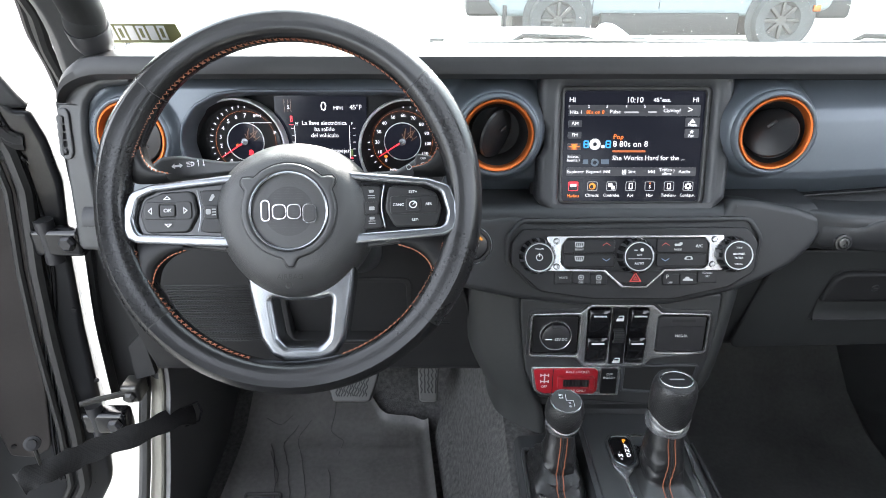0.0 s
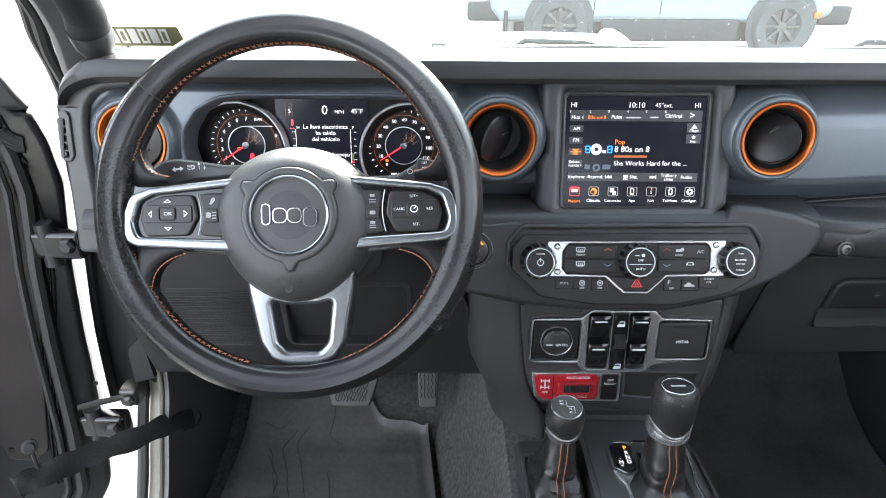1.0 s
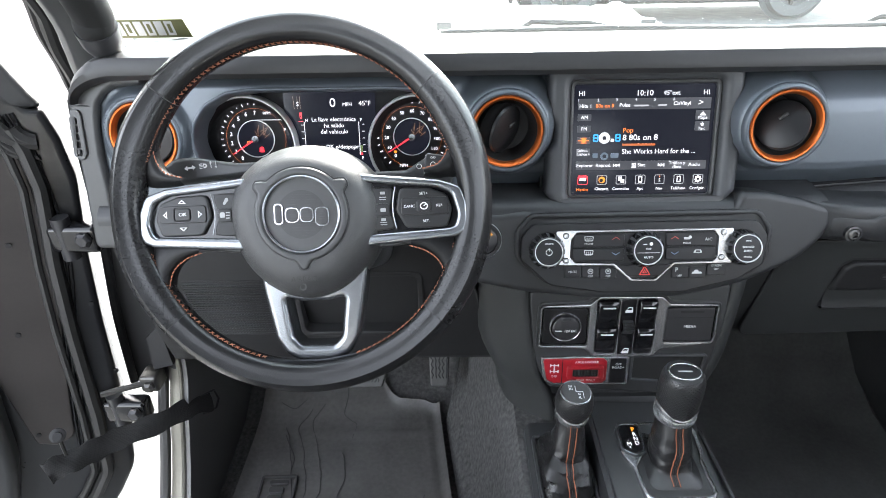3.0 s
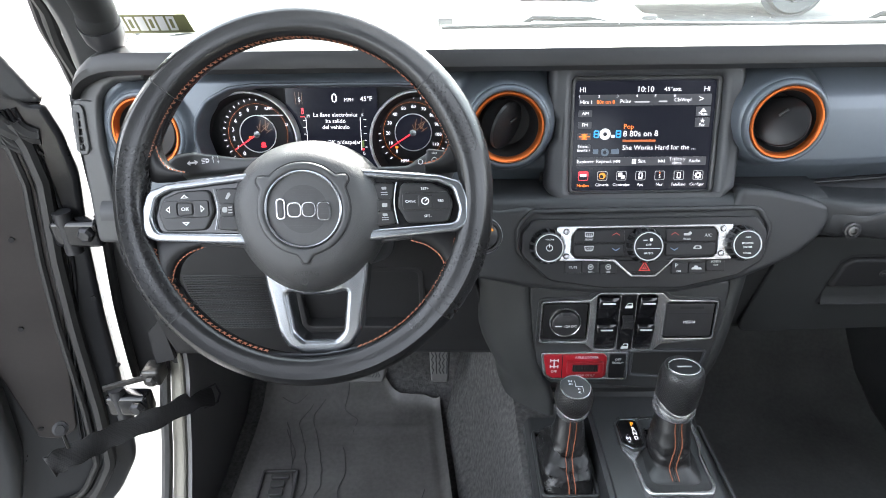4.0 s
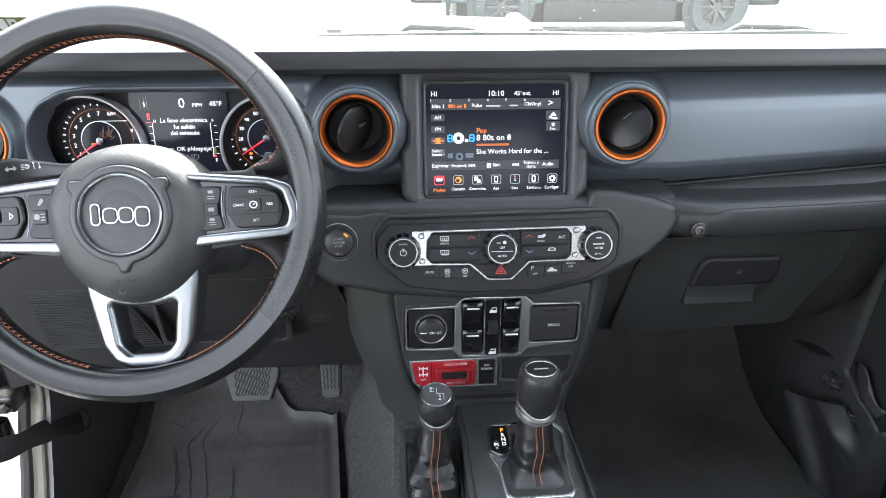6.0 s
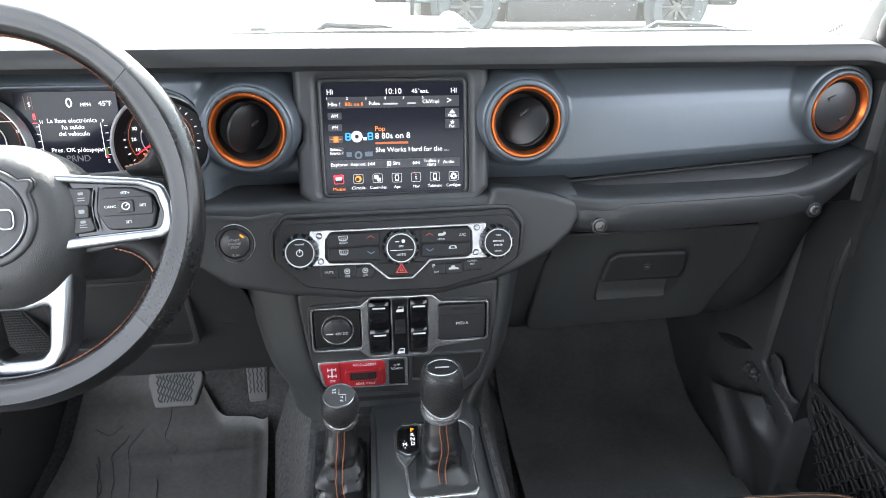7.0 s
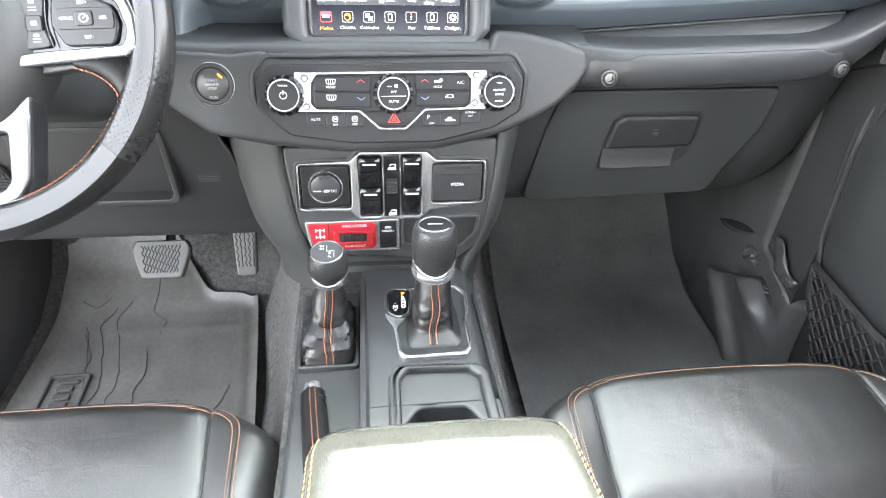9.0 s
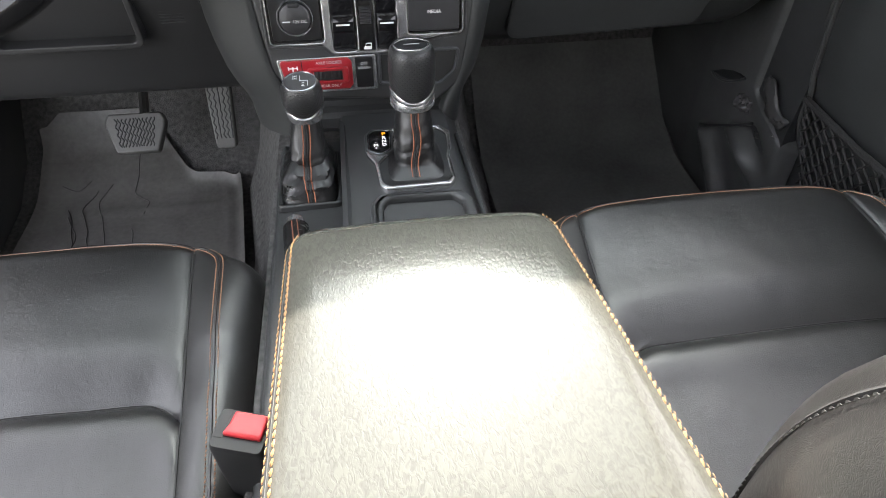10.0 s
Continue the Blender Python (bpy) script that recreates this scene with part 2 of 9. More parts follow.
BUCKLE = mat("red_release_button", (0.50, 0.022, 0.03), 0.38, var=0.06)
# white car's paint darkened and blued, for its near side in shade
CARPAINT = mat("shaded_white_paint", (0.19, 0.222, 0.230), 0.4, coat=0.3, var=0.04)
CAPGREY = mat("smoky_clear_cap", (0.07, 0.07, 0.07), 0.15, coat=0.6, rvar=0.05)
DULL = mat("dull_dark_print", (0.012, 0.012, 0.012), 0.6)
# for unseen rear panes; the tint sets how much fill light enters from behind
TINTED = pane("rear_fill_glass", 0.05, (0.62, 0.63, 0.63))
DUSTY = pane("dusty_windscreen_glass", 0.04, (0.93, 0.985, 0.985))
_t = DUSTY.node_tree
_d, _x = _t.nodes.new("ShaderNodeBsdfTranslucent"), _t.nodes.new("ShaderNodeMixShader")
_d.inputs[0].default_value = (0.85, 0.84, 0.8, 1)
_x.inputs[0].default_value = 0.007                     # a thin film of dust, added as haze over the outside; the sun lights it up
_t.links.new(_t.nodes["Mix Shader"].outputs[0], _x.inputs[1])
_t.links.new(_d.outputs[0], _x.inputs[2])
_t.links.new(_x.outputs[0], _t.nodes["Material Output"].inputs[0])
E_WHITE = glow("lit_white", (0.9, 0.92, 1.0), 0.144)
E_DIM = glow("lit_grey", (0.9, 0.92, 1.0), 0.016)
E_GREY = glow("lit_mid_grey", (0.9, 0.92, 1.0), 0.05)
E_RUST = glow("lit_dim_orange", (1.0, 0.22, 0.02), 0.05)
E_ORANGE = glow("lit_orange", (1.0, 0.22, 0.02), 0.144)
E_AMBER = glow("lit_amber", (1.0, 0.34, 0.01), 0.11)
E_RED = glow("lit_red", (1.0, 0.03, 0.05), 0.144)
E_BLUE = glow("lit_blue", (0.02, 0.35, 1.0), 0.128)
SCREEN = glow("display_black", (0.35, 0.4, 0.7), 0.00192)
SCREEN.node_tree.nodes["Principled BSDF"].inputs["Roughness"].default_value = 0.12
SCREEN.node_tree.nodes["Principled BSDF"].inputs["Specular IOR Level"].default_value = 0.15
BAR = glow("display_bar", (0.6, 0.65, 0.8), 0.0042)
RAMP_ART = glow("display_art", (0.8, 0.35, 0.15), 0.0192)


# ---------------------------------------------------------------- mesh helpers
def frame_at(x, y, z, lean):
    """A panel's frame: X to the right, Y up along the panel, Z out of it; lean: degrees by which its top tips away."""
    return pose(x, y, z, 90 - lean, 0, 0)


def thing(name, label, category, group="", kind="", at=(0, 0, 0)):
    ob = new(name)
    ob.empty_display_size = 0.02
    ob.location = at
    bpy.context.view_layer.update()
    return tagged(ob, label, category, group, kind)


def part(name, bm, material, parent=None, label="", m=None, sharp=38):
    """Links a bmesh as one mesh object under a thing or a part; its points are given in the world, or in the frame m."""
    if m is not None:
        bm.transform(m)
    bmesh.ops.recalc_face_normals(bm, faces=bm.faces)
    me = bpy.data.meshes.new(name)
    bm.to_mesh(me)
    bm.free()
    me.materials.append(material)
    me.polygons.foreach_set("use_smooth", [True] * len(me.polygons))
    me.set_sharp_from_angle(angle=radians(sharp))
    ob = new(name, me)
    if parent is not None:
        ob.parent = parent
        ob.matrix_parent_inverse = Matrix.Translation(-Vector(parent.location))
    if label:
        ob["label"] = label
    return ob


def lay_map(ob, fn, around=0.0):
    """Gives the mesh a map in metres; fn takes a vertex to (u, v), and around is the length after which u closes on itself."""
    me = ob.data
    layer = me.uv_layers.new(name="UVMap")
    spot = [fn(v.co) for v in me.vertices]
    for f in me.polygons:
        first = spot[me.loops[f.loop_start].vertex_index][0]
        for i in f.loop_indices:
            u, v = spot[me.loops[i].vertex_index]
            if around and abs(u - first) > around / 2:
                u += around if u < first else -around
            layer.data[i].uv = (u, v)
    return ob


def parts(name, bms, material, parent, label="", m=None):
    """Each of the pieces as a part of its own."""
    for b in bms:
        part(name, b, material, parent, label, m)


def rounded(points, r=0.004, seg=4):
    """The outline with its corners rounded; a point may carry its own radius as a third number."""
    out, n = [], len(points)
    for i, p in enumerate(points):
        a, b, c = Vector(points[i - 1][:2]), Vector(p[:2]), Vector(points[(i + 1) % n][:2])
        rad = p[2] if len(p) > 2 else r
        u, v = (a - b), (c - b)
        lu, lv = u.length, v.length
        u.normalize(), v.normalize()
        ang = u.angle(v)
        if rad <= 0 or ang > 3.1:
            out.append((b.x, b.y))
            continue
        cut = min(rad / math.tan(ang / 2), lu * 0.49, lv * 0.49)
        p0, p1 = b + u * cut, b + v * cut
        for k in range(seg + 1):
            s = k / seg
            q = p0 * (1 - s) ** 2 + b * 2 * s * (1 - s) + p1 * s ** 2
            out.append((q.x, q.y))
    return out


def rect(x0, x1, y0, y1, r=0.004, seg=4):
    return rounded([(x0, y0), (x1, y0), (x1, y1), (x0, y1)], r, seg)


def circle(cx, cy, r, n=48, ry=None):
    return [(cx + r * math.cos(2 * math.pi * k / n), cy + (ry or r) * math.sin(2 * math.pi * k / n)) for k in range(n)]


def inset(loop, d):
    """The loop moved inward by d (for a counter-clockwise loop)."""
    n, out = len(loop), []
    area = sum(loop[i - 1][0] * loop[i][1] - loop[i][0] * loop[i - 1][1] for i in range(n))
    s = 1 if area > 0 else -1
    for i in range(n):
        a, b, c = Vector(loop[i - 1]), Vector(loop[i]), Vector(loop[(i + 1) % n])
        e0, e1 = (b - a), (c - b)
        if e0.length < 1e-9 or e1.length < 1e-9:
            e0 = e1 = c - a
        n0, n1 = Vector((-e0.y, e0.x)).normalized(), Vector((-e1.y, e1.x)).normalized()
        k = n0 + n1
        k = k.normalized() if k.length > 1e-6 else n0
        q = b + k * (d * s / max(0.5, k.dot(n0)))
        out.append((q.x, q.y))
    return out


def plate(outer, holes=(), z0=0.0, z1=0.004, bevel=0.0, bulge=0.0):
    """A flat piece with rounded upper edges and holes right through."""
    bm = bmesh.new()
    tops = []
    for j, loop in enumerate((outer, *holes)):
        steps = [(0.0, z0)]
        if bevel:
            n = 2 if bevel < 0.002 else (4 if bevel < 0.006 else 7)
            steps += [(bevel * (1 - math.cos(math.pi / 2 * k / n)), z1 - bevel + bevel * math.sin(math.pi / 2 * k / n)) for k in range(n + 1)]
            steps.append((bevel + min(0.0006, bevel * 0.3), z1))       # keeps the flat middle flat
        else:
            steps += [(0.0, z1)]
        rows = []
        for d, z in steps:
            pts = inset(loop, d if j == 0 else -d) if d else loop
            rows.append([bm.verts.new((x, y, z)) for x, y in pts])
        for r0, r1 in zip(rows, rows[1:]):
            for i in range(len(loop)):
                k = (i + 1) % len(loop)
                bm.faces.new((r0[i], r0[k], r1[k], r1[i]))
        tops.append(rows[-1])
    edges = []
    for row in tops:
        for i in range(len(row)):
            e = bm.edges.get((row[i], row[(i + 1) % len(row)])) or bm.edges.new((row[i], row[(i + 1) % len(row)]))
            edges.append(e)
    if holes or len(outer) > 4:
        bmesh.ops.triangle_fill(bm, use_beauty=True, use_dissolve=False, edges=edges)
    else:
        bm.faces.new(tops[0])
    return bm


def lathe(profile, seg=48, closed=False):
    """A body of revolution about Z from (radius, height) pairs."""
    bm = bmesh.new()
    rows = []
    for r, z in profile:
        if r < 1e-6:
            rows.append([bm.verts.new((0, 0, z))])
        else:
            rows.append([bm.verts.new((r * math.cos(2 * math.pi * k / seg), r * math.sin(2 * math.pi * k / seg), z)) for k in range(seg)])
    pairs = list(zip(rows, rows[1:])) + ([(rows[-1], rows[0])] if closed else [])
    for a, b in pairs:
        for k in range(seg):
            n = (k + 1) % seg
            q = [a[k % len(a)], a[n % len(a)], b[n % len(b)], b[k % len(b)]]
            q = list(dict.fromkeys(q))
            if len(q) > 2:
                bm.faces.new(q)
    return bm


def loft(sections, closed_loop=True, caps=True, ring=False):
    """A skin over equal-length sections of 3D points."""
    bm = bmesh.new()
    rows = [[bm.verts.new(p) for p in s] for s in sections]
    n = len(rows[0])
    for a, b in list(zip(rows, rows[1:])) + ([(rows[-1], rows[0])] if ring else []):
        for i in range(n if closed_loop else n - 1):
            k = (i + 1) % n
            bm.faces.new((a[i], a[k], b[k], b[i]))
    if caps and closed_loop and not ring:
        bm.faces.new(rows[0][::-1])
        bm.faces.new(rows[-1])
    return bm


def tube(points, r, seg=8, closed=False, flat=1.0):
    """A round or flattened bar along a line of points; r may be a list."""
    pts = [Vector(p) for p in points]
    n = len(pts)
    rad = r if isinstance(r, (list, tuple)) else [r] * n
    up, secs = None, []
    for i, p in enumerate(pts):
        d = (pts[(i + 1) % n] - pts[i - 1]) if closed else pts[min(i + 1, n - 1)] - pts[max(i - 1, 0)]
        d.normalize()
        if up is None:
            up = Vector((0, 0, 1)) if abs(d.z) < 0.9 else Vector((1, 0, 0))
        side = d.cross(up).normalized()
        up = side.cross(d).normalized()
        secs.append([p + side * (rad[i] * math.cos(2 * math.pi * k / seg)) + up * (rad[i] * flat * math.sin(2 * math.pi * k / seg)) for k in range(seg)])
    return loft(secs, ring=closed)


def smooth_line(points, per=6, closed=False):
    """A Catmull-Rom line through the points."""
    P = [Vector(p) for p in points]
    n, out = len(P), []
    for i in range(n if closed else n - 1):
        if closed:
            a, b, c, d = P[i - 1], P[i], P[(i + 1) % n], P[(i + 2) % n]
        else:
            a, b, c, d = P[max(i - 1, 0)], P[i], P[i + 1], P[min(i + 2, n - 1)]
        for k in range(per):
            s = k / per
            out.append(0.5 * (2 * b + (c - a) * s + (2 * a - 5 * b + 4 * c - d) * s * s + (3 * b - a - 3 * c + d) * s ** 3))
    if not closed:
        out.append(P[-1])
    return out


def rbox(x0, x1, y0, y1, z0, z1, r=0.004, seg=3):
    bm = bmesh.new()
    bmesh.ops.create_cube(bm, size=1.0)
    bm.transform(Matrix.Translation(((x0 + x1) / 2, (y0 + y1) / 2, (z0 + z1) / 2)) @ Matrix.Diagonal((x1 - x0, y1 - y0, z1 - z0, 1)))
    if r:
        bmesh.ops.bevel(bm, geom=list(bm.edges), offset=r, segments=seg, profile=0.5, affect="EDGES")
    return bm


def join(*bms):
    out = bmesh.new()
    me = bpy.data.meshes.new("tmp")
    for b in bms:
        b.to_mesh(me)
        b.free()
        out.from_mesh(me)
    bpy.data.meshes.remove(me)
    return out


def letters(s, size, x=0.0, y=0.0, depth=0.0002, align="CENTER", bold=0.0):
    """The words as a bmesh in the XY plane, centred on the line."""
    c = bpy.data.curves.new("words", "FONT")
    c.body, c.size, c.extrude, c.align_x, c.align_y, c.offset = s, size, depth, align, "CENTER", bold
    c.resolution_u = 2
    ob = bpy.data.objects.new("words", c)
    me = bpy.data.meshes.new_from_object(ob)
    bm = bmesh.new()
    bm.from_mesh(me)
    bpy.data.objects.remove(ob)
    bpy.data.curves.remove(c)
    bpy.data.meshes.remove(me)
    bm.transform(Matrix.Translation((x, y, depth)))
    return bm


def stitches(line, step, length, width, lift=0.0):
    """A row of short raised thread stitches along a line."""
    pts = [Vector(p) for p in line]
    bm = bmesh.new()
    run, goal = 0.0, 0.0
    for a, b in zip(pts, pts[1:]):
        d = b - a
        L = d.length
        if L < 1e-6:
            continue
        d.normalize()
        while goal < run + L:
            p = a + d * (goal - run) + Vector((0, 0, lift))
            side = d.cross(Vector((0, 0, 1)))
            side = side.normalized() * width if side.length > 0.1 else Vector((width, 0, 0))
            top = side.cross(d).normalized() * width
            l = d * length / 2 + side * 0.35
            lo = [bm.verts.new(v - top * 0.6) for v in (p - l - side * 0.4, p - l + side * 0.4, p + side, p + l + side * 0.4, p + l - side * 0.4, p - side)]
            hi = [bm.verts.new(p - l * 0.55 + top), bm.verts.new(p + l * 0.55 + top)]
            for f in ((lo[0], lo[1], hi[0]), (lo[1], lo[2], hi[0]), (lo[2], hi[1], hi[0]), (lo[2], lo[3], hi[1]), (lo[3], lo[4], hi[1]), (lo[4], lo[5], hi[1]), (lo[5], hi[0], hi[1]), (lo[5], lo[0], hi[0])):
                bm.faces.new(f)
            goal += step
        run += L
    return bm


# ---------------------------------------------------------------- the setting: body shell, floor, glass, ground
ground = thing("ground", "pale sunlit concrete of the parking lot", "ground", kind="structure")
bm = bmesh.new()
rows_g = []
for y, z in ((-120, -0.66), (2.5, -0.66), (7.0, -0.40), (12, -0.37), (400, 0.3)):
    rows_g.append([bm.verts.new((x, y, z)) for x in (-200, -20, -4, 4, 20, 200)])
for a, b in zip(rows_g, rows_g[1:]):
    for i in range(5):
        bm.faces.new((a[i], a[i + 1], b[i + 1], b[i]))
part("pavement", bm, ASPHALT, ground)

# cabin floor with the footwell rising to the firewall
floor = thing("floor", "black carpeted cabin floor and footwells", "floor", kind="structure")
for name, x0, x1 in (("carpet", -0.70, -0.13), ("carpet", 0.12, 0.70)):
    secs = []
    for x in np.linspace(x0, x1, 12):
        prof = [(-0.55, -0.012), (0.2, -0.012), (0.8, -0.012), (0.95, 0.0), (1.05, 0.05), (1.18, 0.2), (1.22, 0.5)]
        secs.append([(x, y, z) for y, z in prof])
    part(name, loft(secs, closed_loop=False), CARPET, floor)
part("tunnel_carpet", loft([[(x, y, z) for x, z in ((-0.235, -0.01), (-0.205, 0.03), (-0.165, 0.20), (-0.145, 0.255), (0.13, 0.255), (0.15, 0.20), (0.18, 0.03), (0.21, -0.01))]
                            for y in (-0.5, 0.2, 0.6, 0.75)] + [[(x, y, z) for x, z in ((-0.26, 0.0), (-0.23, 0.06), (-0.185, 0.26), (-0.16, 0.36), (0.14, 0.36), (0.165, 0.26), (0.2, 0.06), (0.23, 0.0))] for y in (0.95, 1.2)],
                           closed_loop=False), CARPET, floor)
part("sill_floor", rbox(-0.80, 0.80, -1.3, 1.22, -0.09, -0.02, 0.01), HARD, floor)

firewall = thing("wall_firewall", "black firewall behind the pedals", "firewall", kind="structure")
part("panel", rbox(-0.76, 0.76, 1.2, 1.24, -0.05, 0.70, 0.005), HARD, firewall)

# sides of the body: left has the open doorway, right its closed door
left = thing("wall_left", "front door jamb and kick panel by the driver's doorway", "body side", kind="structure")
EDGE = [(0.79, 0.75), (0.79, 0.60), (0.792, 0.505), (0.797, 0.40), (0.787, 0.29), (0.752, 0.216), (0.70, 0.114), (0.62, 0.01), (0.50, -0.04)]
edge = [(p.x, p.y) for p in smooth_line([(y, z, 0) for y, z in EDGE], 5)]
part("kick_panel", loft([[(x, y, z) for y, z in edge + [(0.5, -0.06), (1.2, -0.06), (1.2, 0.75)]] for x in (-0.7045, -0.702, -0.697)]), KNEEGLOSS, left, "black moulded kick panel")
part("edge_strip", tube([(-0.709, y - 0.002, z) for y, z in edge], 0.0045, 8), JAMB, left, "thin bare metal edge")
up, low = [q for q in edge if q[1] > 0.27], [q for q in edge if q[1] < 0.30]
part("cowl_side", loft([[(x, y + o, z) for y, z in up] for x, o in ((-0.708, 0.0), (-0.722, 0.004), (-0.738, 0.016), (-0.752, 0.05), (-0.756, 0.2))], closed_loop=False), KNEE, left, "black cowl side panel")
part("jamb", loft([[(x, y + o, z) for y, z in low] for x, o in ((-0.708, 0.0), (-0.722, 0.003), (-0.734, 0.012), (-0.741, 0.03), (-0.745, 0.2))], closed_loop=False), JAMB, left, "dusty painted metal door jamb")
for yy, zz in ((0.80, 0.425), (0.803, 0.355)):
    part("jamb_bolt", lathe([(0.011, 0.0), (0.011, 0.003), (0.007, 0.004), (0.007, 0.008), (0.0, 0.008)], 12), DARKSTEEL, left, m=Matrix.Translation((-0.722, yy - 0.006, zz)) @ pose(0, 0, 0, 90, 0, 0))
part("jamb_bracket", loft([[(x, y, z) for x, z in ((-0.745, 0.30), (-0.742, 0.365), (-0.716, 0.392), (-0.711, 0.31))] for y in (0.776, 0.786)]), KNEE, left, "bare metal bracket")
seal = [(-0.750, y + 0.024, z) for y, z in low]
part("door_seal", tube(seal, 0.0095, 8), RUBBER, left, "black rubber door seal")
OUTER = [(-0.797, 0.735), (-0.806, 0.674), (-0.812, 0.612), (-0.816, 0.55), (-0.823, 0.49), (-0.836, 0.40), (-0.843, 0.34), (-0.849, 0.253), (-0.852, 0.20)]
part("door_flange", loft([[(x, y, z) for x, z in OUTER + [(-0.70, 0.20), (-0.70, 0.735)]] for y in (0.862, 0.875)]), KNEE, left, "black face of the body behind the hinges")
part("flange_edge", tube(smooth_line([(x + 0.008, 0.860, z) for x, z in OUTER], 3), 0.0075, 8), TRIM, left, "grey painted flange edge")
# both out of view; the body side is added to shade hinges and strap
part("front_fender", loft([[(x + 0.004, y, z) for x, z in OUTER + [(-0.712, 0.20), (-0.712, 0.70)]] for y in (0.878, 1.28)]), PAINT, left, "unseen white body side that keeps sun off the door gap")
part("fender_flare", rbox(-0.93, -0.60, 1.29, 2.3, 0.10, 0.42, 0.06), HARD, left, "unseen black fender flare")
part("sill", rbox(-0.80, -0.70, -1.3, 0.70, -0.16, -0.02, 0.015), JAMB, left)
part("rear_quarter", rbox(-0.80, -0.70, -1.3, -0.55, -0.1, 1.02, 0.02), HARD, left)
part("rear_pillar", rbox(-0.74, -0.68, -0.70, -0.55, 0.76, 1.33, 0.02), HARD, left)

right = thing("wall_right", "front jamb and kick panel on the passenger's side", "body side", kind="structure")
part("kick_panel", loft([[(x, y, z) for y, z in ((0.69, -0.02), (1.2, -0.02), (1.2, 0.72), (0.72, 0.72), (0.69, 0.45))] for x in (0.672, 0.71)]), HARD, right)
part("sill", rbox(0.672, 0.80, -1.3, 1.2, -0.12, 0.065, 0.01), HARD, right)
part("rear_quarter", rbox(0.70, 0.80, -1.3, -0.55, -0.1, 1.02, 0.02), HARD, right)
part("rear_pillar", rbox(0.68, 0.74, -0.70, -0.55, 0.76, 1.33, 0.02), HARD, right)

# unseen rear of the cabin, added to hold back light from behind
rear = thing("wall_rear", "rear cabin wall below the back window", "rear wall", kind="structure")
RO = Matrix.Translation((0, -1.30, 0)) @ pose(0, 0, 0, 90, 0, 0)
part("panel", plate(rect(-0.80, 0.80, -0.1, 1.34, 0.01), [rect(-0.55, 0.55, 0.98, 1.27, 0.05, 6)], z0=0.0, z1=0.03), HEADLINER, rear, "dark grey rear panel with the back window", m=RO)

part("rear_glass", plate(rect(-0.56, 0.56, 0.97, 1.28, 0.05, 6), z0=0.008, z1=0.013), TINTED, rear, "unseen back window, tint set for the fill light", m=RO)
for side, wall, sx in (("left", left, -1), ("right", right, 1)):
    part("quarter_glass", rbox(sx * 0.738 - 0.003, sx * 0.738 + 0.003, -1.29, -0.70, 1.01, 1.335, 0.001), TINTED, wall, "unseen rear side window, tint set for the fill light")

roof = thing("ceiling", "dark grey roof lining of the cabin", "ceiling", kind="structure")
part("lining", rbox(-0.74, 0.74, -1.34, 0.47, 1.33, 1.37, 0.015), HEADLINER, roof)

for side, sx in (("left", -1), ("right", 1)):
    pil = thing("pillar_" + side, "black plastic windscreen pillar trim with a grab handle", "pillar", kind="structure")
    spine = smooth_line([(sx * x, y, z) for x, y, z in ((0.722, 0.865, 0.70), (0.709, 0.812, 0.783), (0.686, 0.755, 0.872), (0.680, 0.64, 1.01), (0.668, 0.45, 1.34))], 6)
    secs = []
    for c in spine:
        secs.append([c + Vector((sx * u, v, v * 0.6)) for u, v in rounded([(-0.034, -0.012), (0.016, -0.018), (0.0365, -0.004), (0.034, 0.03), (-0.024, 0.034)], 0.013, 4)])
    part("pillar_trim", loft(secs), HARD, pil, "moulded black pillar trim")
    for du, dv, r in ((0.0520, 0.012, 0.0085), (0.0650, 0.026, 0.0065), (0.0765, 0.032, 0.0080)):
        part("pillar_seal", tube([c + Vector((sx * (du + 0.0025 * math.sin(i * 0.9) * (i < 12)), dv, dv * 0.75 - 0.004)) for i, c in enumerate(spine)], r, 8), DARKSEAL, pil, "dark rubber seal along the pillar")
    hand = smooth_line([(sx * x, y, z) for x, y, z in ((0.6545, 0.736, 0.842), (0.6520, 0.727, 0.857), (0.6475, 0.716, 0.878), (0.636, 0.63, 0.985), (0.632, 0.52, 1.13), (0.655, 0.45, 1.25))], 6)
    part("grab_handle", tube(hand, [min(0.0222, 0.0165 + 0.0012 * i) for i in range(len(hand))], 20), HANDLE, pil, "thick rubber-covered grab handle")
    part("handle_foot", tube(smooth_line([(sx * x, y, z) for x, y, z in ((0.660, 0.762, 0.818), (0.6572, 0.748, 0.829), (0.6550, 0.739, 0.8395), (0.6530, 0.731, 0.8520))], 3), [0.010, 0.014, 0.0175, 0.0195, 0.0215, 0.0228, 0.0235, 0.0238, 0.0240, 0.0240][:10], 20), KEYCAP, pil, "satin black handle end")

shield = thing("window_1", "clear windscreen with a dotted black border and dust specks", "windscreen", kind="structure")
W0, W1 = Vector((0, 0.942, 0.800)), Vector((0, 0.47, 1.345))
def on_glass(x, s, out=0.0):
    p = W0.lerp(W1, s)
    n = Vector((0, W1.z - W0.z, -(W1.y - W0.y))).normalized()
    return Vector((x, p.y, p.z)) + n * out
gl = part("glass", loft([[on_glass(x, s, o) for s, o in ((-0.045, 0), (1, 0), (1, 0.004), (-0.045, 0.004))] for x in (-0.745, 0.745)]), DUSTY, shield)
gl.visible_shadow = False
part("header", rbox(-0.72, 0.72, 0.42, 0.50, 1.31, 1.37, 0.015), HARD, shield)
bm = bmesh.new()
